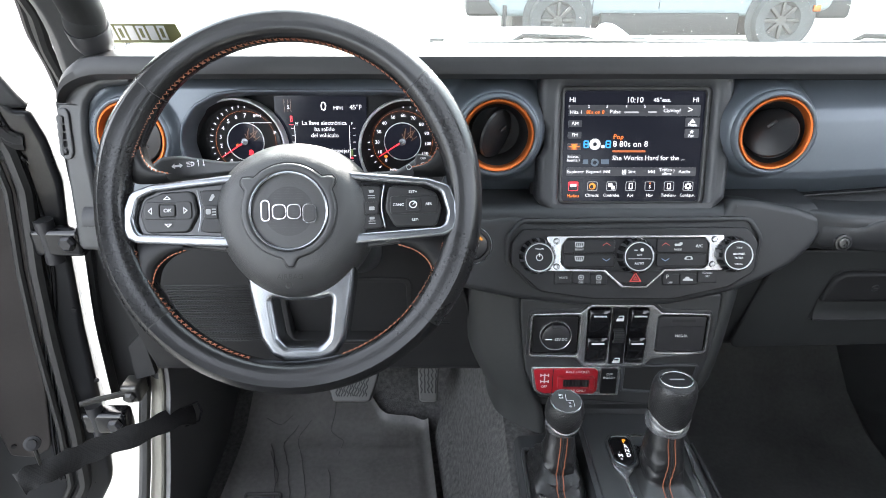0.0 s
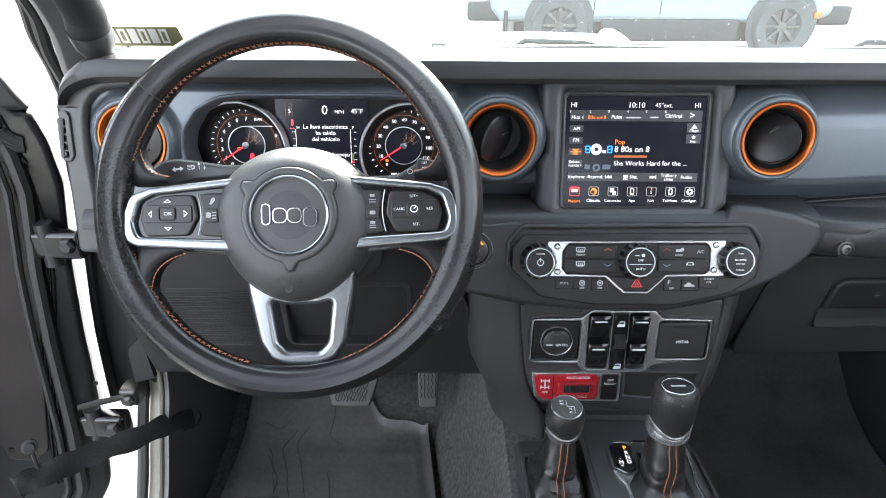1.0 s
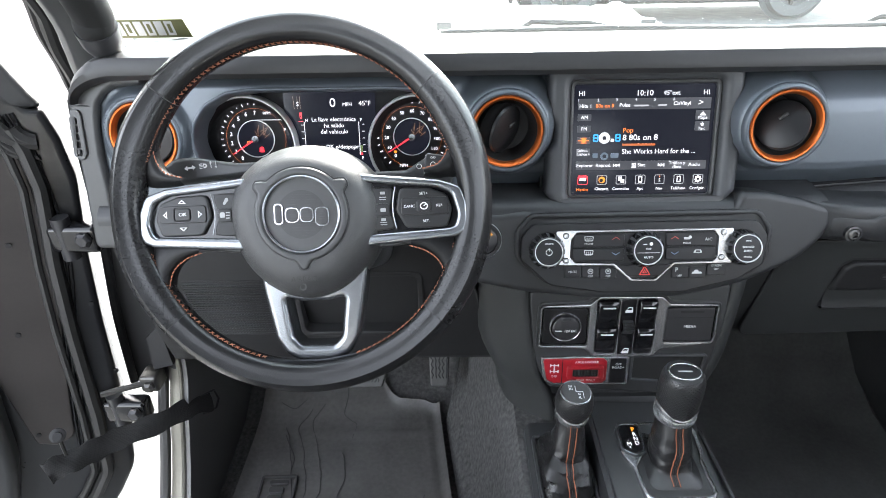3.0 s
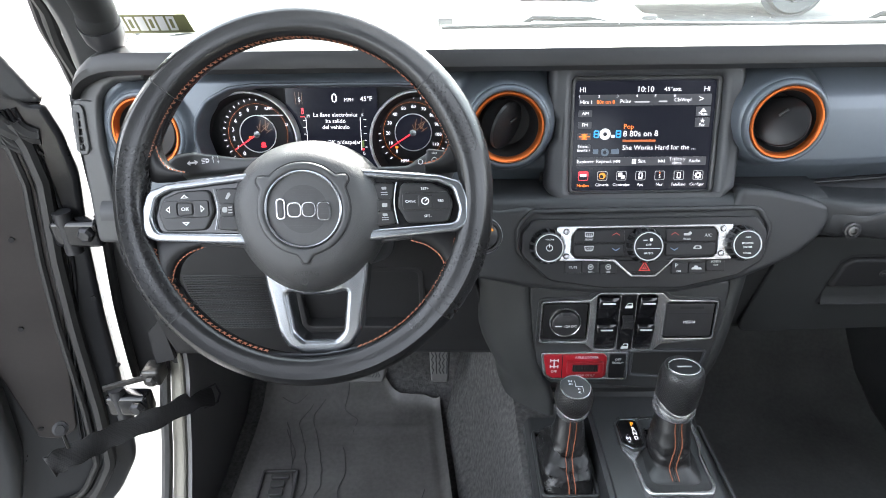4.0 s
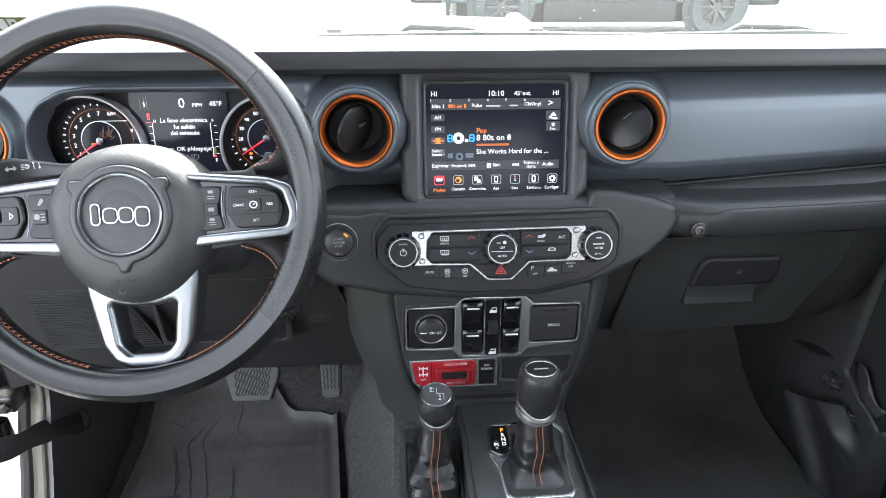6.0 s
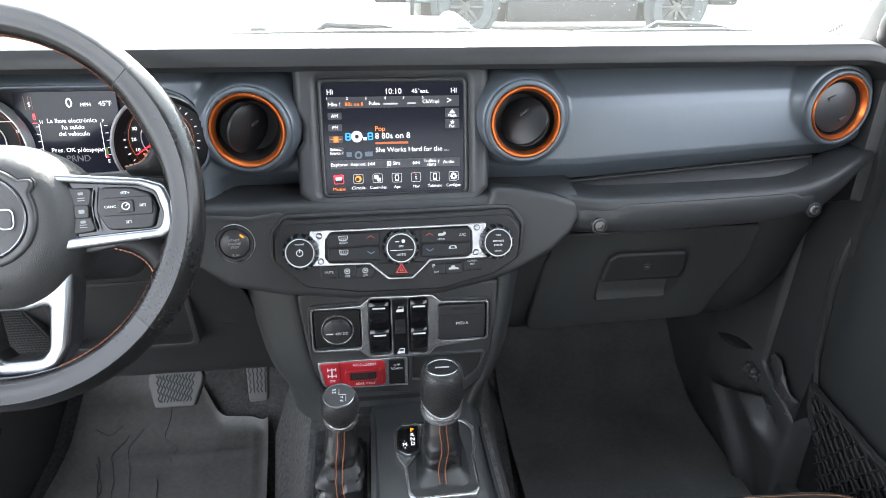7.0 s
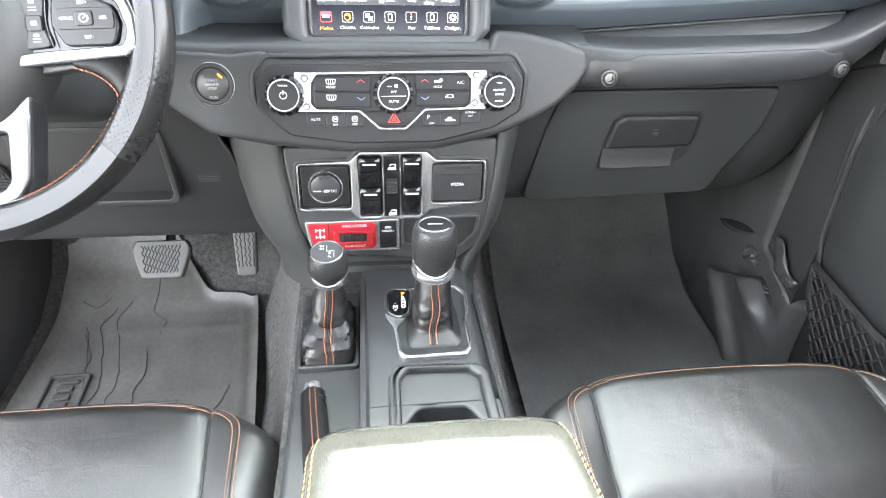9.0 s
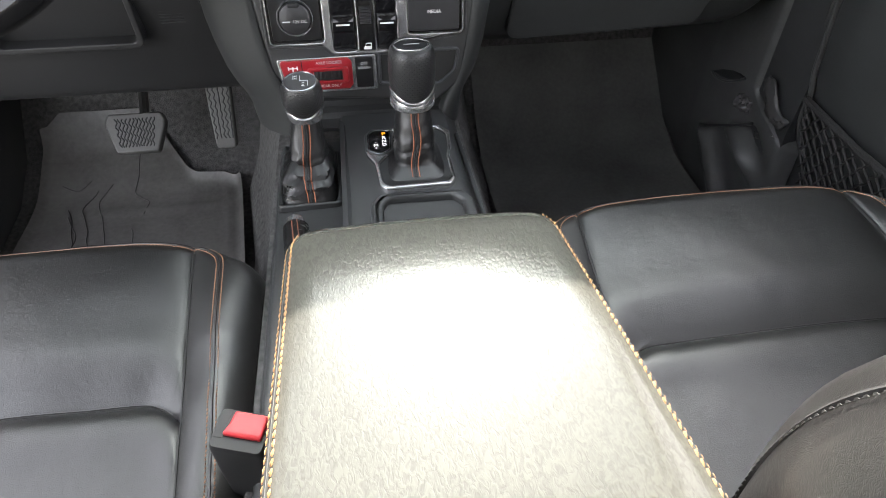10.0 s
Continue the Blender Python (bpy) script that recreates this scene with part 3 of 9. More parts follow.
for i in range(150):
    for j in range(6):
        r = 0.0017 * (1 - j / 8)
        c = on_glass(-0.735 + i * 1.47 / 149 + (j % 2) * 0.0045, 0.012 + j * 0.006, -0.0012)
        if abs(c.x) < 0.53:
            continue
        u, v = Vector((1, 0, 0)), (W1 - W0).normalized()
        bm.faces.new([bm.verts.new(c + u * (r * math.cos(a)) + v * (r * math.sin(a))) for a in (0, 1.05, 2.09, 3.14, 4.19, 5.24)])
for sx in (-1, 1):
    u, v = Vector((1, 0, 0)), (W1 - W0).normalized()
    for j in range(8):
        for i in range(48):
            x = 0.545 + i * 0.0041 + (j % 2) * 0.002
            if x < 0.545 + j * 0.012:
                continue
            c = on_glass(sx * x, -0.003 - j * 0.0047, -0.0012)
            bm.faces.new([bm.verts.new(c + u * (0.0016 * math.cos(a)) + v * (0.0016 * math.sin(a))) for a in (0, 1.05, 2.09, 3.14, 4.19, 5.24)])
    for i in range(90):
        for j in range(7):
            c = on_glass(sx * (0.738 - j * 0.0042 - 0.02 * math.exp(-i / 6) * (1 - j / 9)), 0.004 + i * 0.0052 + (j % 2) * 0.0026, -0.0012)
            r = 0.0019 * (1 - j / 10)
            bm.faces.new([bm.verts.new(c + u * (r * math.cos(a)) + v * (r * math.sin(a))) for a in (0, 1.05, 2.09, 3.14, 4.19, 5.24)])
tagged(part("ceramic_dots", bm, DARK, shield, "rows of small black printed dots"), kind="stuff")
random.seed(5)
bm = bmesh.new()
for i in range(260):
    c = on_glass(random.uniform(-0.1, 0.68), random.uniform(0.02, 0.3), -0.0010)
    r = random.choice((0.0004, 0.0006, 0.0009))
    u, v = Vector((1, 0, 0)), (W1 - W0).normalized()
    bm.faces.new([bm.verts.new(c + u * (r * math.cos(a)) + v * (r * math.sin(a))) for a in (0, 1.05, 2.09, 3.14, 4.19, 5.24)])
tagged(part("dust_specks", bm, PRINT, shield, "pale dried specks on the glass"), kind="stuff")

# sticker on the inside of the glass, its number shown as bars
st = thing("windshield_sticker", "olive stock-number sticker inside the windscreen, seen from behind", "sticker")
S = Matrix.Translation(on_glass(-0.672, 0.022, -0.002)) @ pose(0, 0, 0, 131, 0, 0)
part("sheet", plate(rect(-0.066, 0.046, -0.008, 0.031, 0.001), z0=0, z1=0.0006), STICKER, st, m=S)
bars = [plate([(x, -0.002), (x + 0.0115, -0.002), (x + 0.0150, 0.0275), (x + 0.0035, 0.0275)], [[(x + 0.0035, 0.003), (x + 0.0085, 0.003), (x + 0.0110, 0.0225), (x + 0.0060, 0.0225)]] if k % 2 else (), z0=0.0006, z1=0.0010) for k, x in enumerate((-0.062, -0.047, -0.032, -0.017, -0.002, 0.013))]
parts("number_bar", bars, PRINT, st, "white slanted bar", m=S)

# ---------------------------------------------------------------- outside: hood, cowl, wipers, parked truck
hood = thing("hood", "white car hood seen through the windscreen", "hood")
secs = []
for y, h in ((1.26, 0.746), (1.4, 0.748), (1.8, 0.722), (2.15, 0.676), (2.3, 0.61), (2.34, 0.45)):
    secs.append([(x, y, h + dz) for x, dz in ((-0.72, -0.26), (-0.68, -0.14), (-0.60, -0.105), (-0.38, -0.085), (-0.30, -0.075), (-0.24, -0.015), (-0.20, 0.0), (0, 0.006), (0.20, 0.0), (0.24, -0.015), (0.30, -0.075), (0.38, -0.085), (0.60, -0.105), (0.68, -0.14), (0.72, -0.26))])
part("panel", loft(secs, closed_loop=False), PAINT, hood, sharp=50)
for x in (-0.255, 0.178):
    part("washer_jet", rbox(x - 0.016, x + 0.016, 1.345, 1.365, 0.738, 0.757, 0.004), HARD, hood, "small black washer nozzle")
part("footman_loop", loft([[(x, y, z) for x, z in ((0.150, 0.722), (0.168, 0.748), (0.178, 0.752), (0.196, 0.752), (0.216, 0.740), (0.240, 0.722))] for y in (1.60, 1.605, 1.655, 1.66)]), PAINT, hood, "white hood loop")
cowl = thing("cowl", "white painted cowl below the windscreen with a black grille", "cowl")
part("panel", rbox(-0.74, 0.74, 0.99, 1.235, 0.60, 0.745, 0.02), PAINT, cowl)
part("grille", plate(rect(-0.3, 0.5, 1.03, 1.09, 0.01), z0=0.744, z1=0.748), HARD, cowl)
for k, (x0, x1) in enumerate(((-0.24, 0.33), (0.36, 0.80))):
    wp = thing("wiper", "black windscreen wiper parked low on the glass", "wiper", group="windscreen wipers")
    part("blade", tube([(x0 - 0.02, 1.10, 0.779), (x0 + 0.25, 1.09, 0.782), (min(x1, 0.69), 1.08, 0.780)], [0.004, 0.0075, 0.005], 8), HARD, wp)
    part("arm", tube([(x0 + 0.09, 1.12, 0.76), (x0 + 0.14, 1.11, 0.792), (x0 + 0.24, 1.10, 0.790), (x0 + 0.27, 1.09, 0.784)], 0.006, 8), HARD, wp)
    part("hub", rbox(x0 + 0.08, x0 + 0.20, 1.07, 1.10, 0.745, 0.772, 0.008), HARD, wp)

def parked_car():
    """A white off-roader parked broadside in front, its nose to the right."""
    x0, y0, z0 = 0.52, 8.55, -0.385
    t = thing("parked_car", "white off-road car parked broadside on the lot", "car", at=(2.8, y0, z0))
    side = rounded([(-0.15, 0.62, 0.1), (0.0, 0.45, 0.05), (4.15, 0.45, 0.1), (4.45, 0.55, 0.12), (4.5, 1.0, 0.15), (4.2, 1.14, 0.2), (3.0, 1.2, 0.1), (2.6, 1.82, 0.2), (0.1, 1.85, 0.15), (-0.15, 1.3, 0.05)], 0.05, 5)
    B = Matrix.Translation((x0, y0 + 1.85, z0)) @ pose(0, 0, 0, 90, 0, 0)
    part("body", plate(side, z0=0, z1=1.8, bevel=0.08), CARPAINT, t, m=B)
    F = Matrix.Translation((x0, y0 + 0.05, z0)) @ pose(0, 0, 0, 90, 0, 0)
    for a, b in ((0.3, 1.2), (1.28, 2.1), (2.16, 2.7)):
        part("side_window", plate(rounded([(a, 1.25), (b, 1.25), (b - 0.12 * (b > 2.5), 1.7), (a, 1.7)], 0.05), z0=0.0, z1=0.012), GLOSS, t, "dark side window", m=F)
    for a in (1.24, 2.13):
        part("door_gap", rbox(a - 0.006, a + 0.006, 0.55, 1.24, 0.0, 0.004, 0), DARK, t, m=F)
    for x in (0.78, 3.78):
        part("wheel_arch", plate(circle(x, 0.44, 0.47, 40), z0=0.0, z1=0.02), TYRE, t, "black arch flare", m=F)
        W = F @ Matrix.Translation((x, 0.41, -0.03))
        w = part("wheel", lathe([(0.22, 0.0), (0.24, 0.12), (0.36, 0.14), (0.385, 0.10), (0.385, -0.12), (0.2, -0.14)], 40), TYRE, t, "knobbly black tyre", m=W)
        part("rim", lathe([(0.0, 0.05), (0.07, 0.06), (0.08, 0.03), (0.2, 0.045), (0.24, 0.11), (0.25, 0.11)], 40), TYRE, w, "dark alloy rim", m=W)
        for k in range(8):
            part("spoke", rbox(0.06, 0.235, -0.024, 0.024, 0.05, 0.10, 0.01), DARKSTEEL, w, m=W @ pose(0, 0, 0, 0, 0, 45 * k))
        part("hub_cap", lathe([(0.07, 0.06), (0.065, 0.09), (0.0, 0.095)], 20), DARKSTEEL, w, m=W)
    part("sill", rbox(x0 + 1.35, x0 + 3.2, y0 - 0.02, y0 + 0.1, z0 + 0.22, z0 + 0.50, 0.02), DARK, t, "black rocker panel")
    part("underbody", rbox(x0 + 0.2, x0 + 4.2, y0 + 0.3, y0 + 1.6, z0 + 0.18, z0 + 0.46, 0.03), DARK, t, "dark underbody")
    part("marker_lamp", rbox(x0 + 4.18, x0 + 4.28, y0, y0 + 0.06, z0 + 0.52, z0 + 0.60, 0.01), ORANGE, t, "amber side marker")
    part("front_bumper", rbox(x0 + 4.3, x0 + 4.75, y0 + 0.1, y0 + 1.7, z0 + 0.42, z0 + 0.68, 0.05), DARK, t)
    part("rear_bumper", rbox(x0 - 0.45, x0 + 0.05, y0 + 0.1, y0 + 1.7, z0 + 0.45, z0 + 0.72, 0.05), DARK, t)
    part("mud_flap", rbox(x0 + 0.04, x0 + 0.09, y0 + 0.0, y0 + 0.3, z0 + 0.25, z0 + 0.6, 0.01), DARK, t)
    return t


parked_car()

# ---------------------------------------------------------------- dashboard
dash = thing("dashboard", "black and graphite off-roader dashboard across the cabin", "dashboard", at=(0, 0.8, 0.4))


def dash_top(x):
    """The soft top pad's section, rounding down at both ends."""
    e = min(1.0, max(0.0, (abs(x + 0.02) - 0.62) / 0.0632))
    d = 1 - math.sqrt(1 - e * e)
    return [(0.985, 0.796 - 0.050 * d), (0.93, 0.8045 - 0.050 * d), (0.80, 0.818 - 0.050 * d), (0.735, 0.8225 - 0.050 * d), (0.722, 0.819 - 0.049 * d), (0.716, 0.810 - 0.043 * d), (0.716, 0.800 - 0.036 * d), (0.722, 0.793 - 0.031 * d), (0.775, 0.783 - 0.03 * d), (0.80, 0.74 - 0.03 * d)]


pad_end = [0.62 + 0.063 * math.sin(q) for q in np.linspace(0, math.pi / 2, 16)]
part("top_pad", loft([[(x, y, z) for y, z in dash_top(x)] for x in [-0.02 - q for q in pad_end[::-1]] + list(np.linspace(-0.60, 0.56, 9)) + [q - 0.02 for q in pad_end]], closed_loop=False), PADSKIN, dash,
     "soft black grained top pad")

FAS = [(0.800, 0.803), (0.790, 0.797), (0.780, 0.786), (0.7690, 0.7715), (0.7590, 0.7575), (0.7535, 0.7490), (0.7490, 0.735), (0.7445, 0.712), (0.7405, 0.690), (0.7370, 0.671), (0.738, 0.663), (0.750, 0.648), (0.762, 0.634)]
VENTS = (((-0.1755, 0.708, 0.728), 0), ((0.161, 0.708, 0.731), 0), ((0.604, 0.735, 0.733), 6), ((-0.628, 0.722, 0.722), -5))


def fascia_y(x, z):
    """How deep the fascia lies: its section, swelling out smoothly to meet the round vents."""
    y = float(np.interp(-z, [-q[1] for q in FAS], [q[0] for q in FAS]))
    k = min(1.0, max(0.0, (-0.205 - x) / 0.035))                      # the driver's side stands further forward
    y += (0.7285 + (z - 0.70) * 0.2126 - y) * k * k * (3 - 2 * k) * min(1.0, max(0.0, (0.803 - z) / 0.025))
    if x > 0.630:
        y += 0.03 * ((x - 0.630) / 0.042) ** 2
    for (vx, vy, vz), turn in VENTS:
        d = math.hypot(x - vx, z - vz)
        if d < 0.085:
            low, wide = (0.0012, 0.0085) if vx < -0.5 else (0.0065, 0.0190)
            goal = vy + low + (z - vz) * 0.105 - (x - vx) * math.tan(radians(-turn))
            k = min(1.0, max(0.0, (d - 0.0505) / wide))
            k = k * k * (3 - 2 * k)
            if y > goal:
                y = goal + (y - goal) * k
    return y


def inside(p, loop):
    """Whether the point lies inside the outline."""
    n, odd = len(loop), False
    for i in range(n):
        (x0, y0), (x1, y1) = loop[i - 1], loop[i]
        if (y0 > p[1]) != (y1 > p[1]) and p[0] < (x1 - x0) * (p[1] - y0) / (y1 - y0) + x0:
            odd = not odd
    return odd


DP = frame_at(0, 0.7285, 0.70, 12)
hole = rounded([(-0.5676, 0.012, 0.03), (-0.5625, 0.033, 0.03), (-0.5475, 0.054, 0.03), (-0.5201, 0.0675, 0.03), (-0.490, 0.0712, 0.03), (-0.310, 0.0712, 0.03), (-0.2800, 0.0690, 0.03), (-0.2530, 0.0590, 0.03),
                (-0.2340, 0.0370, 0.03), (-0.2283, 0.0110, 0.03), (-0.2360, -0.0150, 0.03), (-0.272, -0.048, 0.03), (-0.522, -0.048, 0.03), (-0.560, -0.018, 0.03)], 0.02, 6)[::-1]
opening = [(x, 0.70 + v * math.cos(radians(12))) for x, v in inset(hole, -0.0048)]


def fascia():
    """One painted skin across the cabin with the openings for gauges and vents."""
    xs, zs = np.linspace(-0.690, 0.672, 560), np.linspace(0.803, 0.634, 74)
    rise = [max(0.0, x - 0.25) * 0.072 for x in xs]
    bm = bmesh.new()
    rows = [[bm.verts.new((x, fascia_y(x, z + 0.0), z + rise[i] * (0.803 - z) / 0.169)) for z in zs] for i, x in enumerate(xs)]
    for i in range(len(xs) - 1):
        for j in range(len(zs) - 1):
            x, z = (xs[i] + xs[i + 1]) / 2, (zs[j] + zs[j + 1]) / 2
            zz = z + rise[i] * (0.803 - z) / 0.169
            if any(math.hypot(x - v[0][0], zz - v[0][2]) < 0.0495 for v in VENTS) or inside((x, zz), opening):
                continue
            bm.faces.new((rows[i][j], rows[i + 1][j], rows[i + 1][j + 1], rows[i][j + 1]))
    return bm


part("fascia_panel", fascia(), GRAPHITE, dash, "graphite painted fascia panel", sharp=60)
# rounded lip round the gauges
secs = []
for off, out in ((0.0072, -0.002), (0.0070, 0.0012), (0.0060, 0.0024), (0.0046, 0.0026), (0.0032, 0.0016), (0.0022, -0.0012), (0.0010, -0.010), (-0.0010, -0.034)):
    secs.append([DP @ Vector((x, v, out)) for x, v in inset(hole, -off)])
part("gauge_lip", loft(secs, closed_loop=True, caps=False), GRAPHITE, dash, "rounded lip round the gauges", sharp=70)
part("shelf", loft([[(x, y, z) for y, z in ((0.80, 0.640), (0.74, 0.640), (0.712, 0.6385), (0.702, 0.636), (0.695, 0.631), (0.691, 0.624), (0.690, 0.615), (0.72, 0.60))] for x in np.linspace(-0.70, 0.235, 12)], closed_loop=False), TRIM, dash, "charcoal shelf under the fascia")

# hidden block, added to stop sun leaking between the panels
part("core", rbox(-0.68, 0.655, 0.80, 0.93, 0.42, 0.765, 0.01), DARK, dash, "added dark block that stops light leaking through the dash")

# end caps; beside the driver a grained upright panel with the demister outlet
for sx, back in ((-1, 0.030), (1, 0.0)):
    cap = part("end_cap", loft([[(sx * x, y, z) for y, z in ((0.728 + o + back, 0.782 - back * 0.8), (0.722 + o + back, 0.70), (0.715 + o + back, 0.60), (0.80, 0.56), (0.95, 0.58), (0.95, 0.76))] for x, o in ((0.660, 0.012), (0.675, 0.002), (0.69, 0.002), (0.715, 0.03))]), HARD, dash,
               "black plastic end cap")
side = rounded([(-0.7155, 0.070, 0.006), (-0.7160, -0.02, 0.02), (-0.7165, -0.125, 0.01), (-0.683, -0.125, 0.005), (-0.6838, -0.049, 0.03), (-0.6862, -0.002, 0.03), (-0.6852, 0.025, 0.03), (-0.683, 0.0465, 0.01), (-0.679, 0.062, 0.008), (-0.6694, 0.0737, 0.008), (-0.656, 0.0813, 0.008),
                (-0.62, 0.084, 0.01), (-0.62, 0.094, 0.003), (-0.66, 0.094, 0.02), (-0.70, 0.082, 0.02)], 0.01, 5)
upright = part("end_panel", plate(side, z0=-0.05, z1=0.010, bevel=0.006), HARD, dash, "grained black upright end panel", m=DP)
part("pad_seam", tube([DP @ Vector(q) for q in ((-0.7165, 0.0605, 0.006), (-0.712, 0.0605, 0.0096), (-0.695, 0.0600, 0.0100), (-0.683, 0.0585, 0.008))], 0.0011, 6), DARK, dash)
out = rounded([(-0.7135, 0.0558, 0.004), (-0.7155, -0.0068, 0.004), (-0.7058, -0.0064, 0.005), (-0.7012, 0.0012, 0.005), (-0.7002, 0.049, 0.005), (-0.7030, 0.0556, 0.004)], 0.003, 4)
cells = [rect(-0.7140 - 0.0004 * k, -0.7066 - 0.0002 * k, 0.0382 - 0.0098 * k, 0.0455 - 0.0098 * k, 0.0012, 3) for k in range(5)]
dem = part("demister_frame", plate(out, cells, z0=0.006, z1=0.0135, bevel=0.0014), HARD, upright, "demister outlet frame", m=DP)
part("demister_well", plate(inset(out, 0.0012), z0=0.006, z1=0.0104), DARK, dem, m=DP)
part("demister_lever", rbox(-0.7120, -0.7085, 0.0005, 0.0065, 0.0104, 0.0150, 0.0012, 2), TRIM, dem, m=DP)

# big moulded trim carrying the climate panel, running into the passenger's ledge
HT = frame_at(0, 0.682, 0.602, 15)
trim_line = rounded([(-0.262, -0.03, 0.02), (-0.25, 0.03, 0.01), (-0.182, 0.026, 0.012), (-0.150, 0.030, 0.012), (-0.125, 0.023, 0.01), (0.112, 0.026, 0.01), (0.122, 0.051, 0.01), (0.152, 0.0495, 0.03), (0.2019, 0.0397, 0.04), (0.2350, 0.0290, 0.010), (0.2395, 0.0075, 0.012), (0.2287, -0.0126, 0.03),
                     (0.2035, -0.0369, 0.05), (0.1744, -0.0525, 0.06), (0.138, -0.0685, 0.05), (0.1016, -0.0785, 0.05), (0.05, -0.089, 0.02), (-0.06, -0.09, 0.02), (-0.15, -0.080, 0.02), (-0.215, -0.066, 0.02)], 0.01, 6)
part("centre_trim", plate(trim_line[::-1], z0=-0.06, z1=0.0, bevel=0.009), TRIM, dash, "charcoal moulded centre trim", m=HT)
well = rounded([(-0.157, 0.002, 0.012), (-0.142, 0.020, 0.012), (0.142, 0.023, 0.012), (0.157, 0.002, 0.012), (0.153, -0.036, 0.014), (0.12, -0.056, 0.02), (0.05, -0.072, 0.01), (-0.05, -0.072, 0.01), (-0.12, -0.062, 0.02), (-0.157, -0.028, 0.015)], 0.01, 5)[::-1]
part("trim_lip", plate(inset(well, -0.006), [well], z0=-0.004, z1=0.004, bevel=0.0025), TRIM, dash, m=HT)

# soft ledge strip between the fascia and the grab handle, cut off at a slant
secs = []
for y, z0, z1, xa, xb in ((0.775, 0.634, 0.656, 0.226, 0.606), (0.752, 0.633, 0.656, 0.230, 0.598), (0.741, 0.631, 0.6535, 0.235, 0.590), (0.730, 0.6225, 0.645, 0.243, 0.580), (0.719, 0.6120, 0.6345, 0.253, 0.570), (0.716, 0.606, 0.628, 0.258, 0.565)):
    secs.append([(x, y, z0 + (z1 - z0) * (x - 0.25) / 0.31) for x in np.linspace(xa, xb, 16)])
part("ledge", loft(secs, closed_loop=False), PADSKIN, dash, "padded ledge strip")
part("ledge_groove", tube([(x, 0.7512, 0.6338 + 0.0228 * (x - 0.25) / 0.31) for x in np.linspace(0.232, 0.597, 12)], 0.0017, 6), DULL, dash, "dark groove above the ledge")
part("ledge_groove", tube([(sec[-1][0] + 0.0004, sec[-1][1] - 0.0004, sec[-1][2] + 0.0006) for sec in secs], 0.0014, 6), DULL, dash, "dark joint at the ledge's end")
part("ledge_groove", tube([(sec[0][0] - 0.0004, sec[0][1] - 0.0004, sec[0][2] + 0.0006) for sec in secs], 0.0012, 6), DULL, dash, "dark joint at the ledge's end")
part("ledge_back", loft([[(x, y, z + max(0, x - 0.25) * 0.075) for y, z in ((0.80, 0.628), (0.756, 0.624), (0.744, 0.606), (0.745, 0.58))] for x in np.linspace(0.205, 0.668, 12)], closed_loop=False), TRIM, dash)
# lower panel, running back under the grab handle
PL = [(0.745, 0.600), (0.722, 0.580), (0.728, 0.565), (0.735, 0.52), (0.748, 0.44), (0.760, 0.390), (0.775, 0.373), (0.85, 0.36), (0.98, 0.40)]
secs = []
for x in np.linspace(0.150, 0.672, 27):
    r = max(0.0, (x - 0.53) / 0.142)
    secs.append([(x, y + 0.05 * r * r, z + max(0, x - 0.3) * 0.03 + 0.07 * r * r * max(0.0, min(1.0, (0.58 - z) / 0.14))) for y, z in PL])
part("passenger_panel", loft(secs, closed_loop=False), LOWER, dash, "black lower panel on the passenger's side", sharp=60)

# knee panel below the wheel
KN = [(0.75, 0.645), (0.712, 0.632), (0.702, 0.62), (0.705, 0.56), (0.715, 0.50), (0.735, 0.44), (0.755, 0.37), (0.768, 0.334), (0.774, 0.324), (0.783, 0.3185), (0.795, 0.3185), (0.83, 0.33), (0.95, 0.40)]
secs = []
for k in np.linspace(0, 1, 18):
    secs.append([(-0.70 + (0.70 - float(np.interp(z, (0.33, 0.37, 0.48, 0.53), (0.182, 0.190, 0.208, 0.220)))) * k, y, z) for y, z in KN])
part("knee_panel", loft(secs, closed_loop=False), KNEE, dash, "charcoal knee panel under the steering wheel")
part("panel_seam", tube(smooth_line([(-0.2205, 0.7088, 0.53), (-0.2150, 0.7135, 0.505), (-0.2080, 0.7210, 0.48), (-0.1995, 0.7380, 0.425), (-0.1905, 0.7540, 0.37), (-0.182, 0.7680, 0.333)], 4), 0.0022, 6), DARK, dash, "dark seam beside the console")
for k in range(5):
    part("sensor_slot", rbox(-0.262, -0.232, 0.7305 + k * 0.0011, 0.7335 + k * 0.0011, 0.4525 - k * 0.0042, 0.4545 - k * 0.0042, 0.0006, 1), DARK, dash)
KP = frame_at(0, 0.7115, 0.56, -6)
part("speaker_grille", plate(rounded([(-0.632, -0.150), (-0.470, -0.150), (-0.510, -0.040), (-0.627, -0.040)], 0.004), z0=-0.03, z1=0.002, bevel=0.001), DARK, dash, "black slotted grille", m=KP)
for k in range(24):
    y = -0.147 + k * 0.0044
    part("grille_bar", rbox(-0.627, -0.475 - k * 0.00158, y, y + 0.0024, 0.002, 0.0045, 0.0006, 1), KNEE, dash, m=KP)
for k in range(36):
    x = -0.6255 + k * 0.0044
    part("grille_bar", rbox(x, x + 0.0016, -0.148, -0.042 if x < -0.513 else -0.042 - (x + 0.513) * 2.75, 0.002, 0.0040, 0.0004, 1), KNEE, dash, m=KP)
part("knee_recess", plate(rect(-0.47, -0.285, -0.15, -0.03, 0.014), [rect(-0.462, -0.293, -0.142, -0.038, 0.010)], z0=-0.03, z1=0.006, bevel=0.002), KNEE, dash, m=KP)

# column shroud
col = thing("steering_column", "black plastic steering column shroud behind the wheel", "steering column", at=(-0.40, 0.70, 0.62))
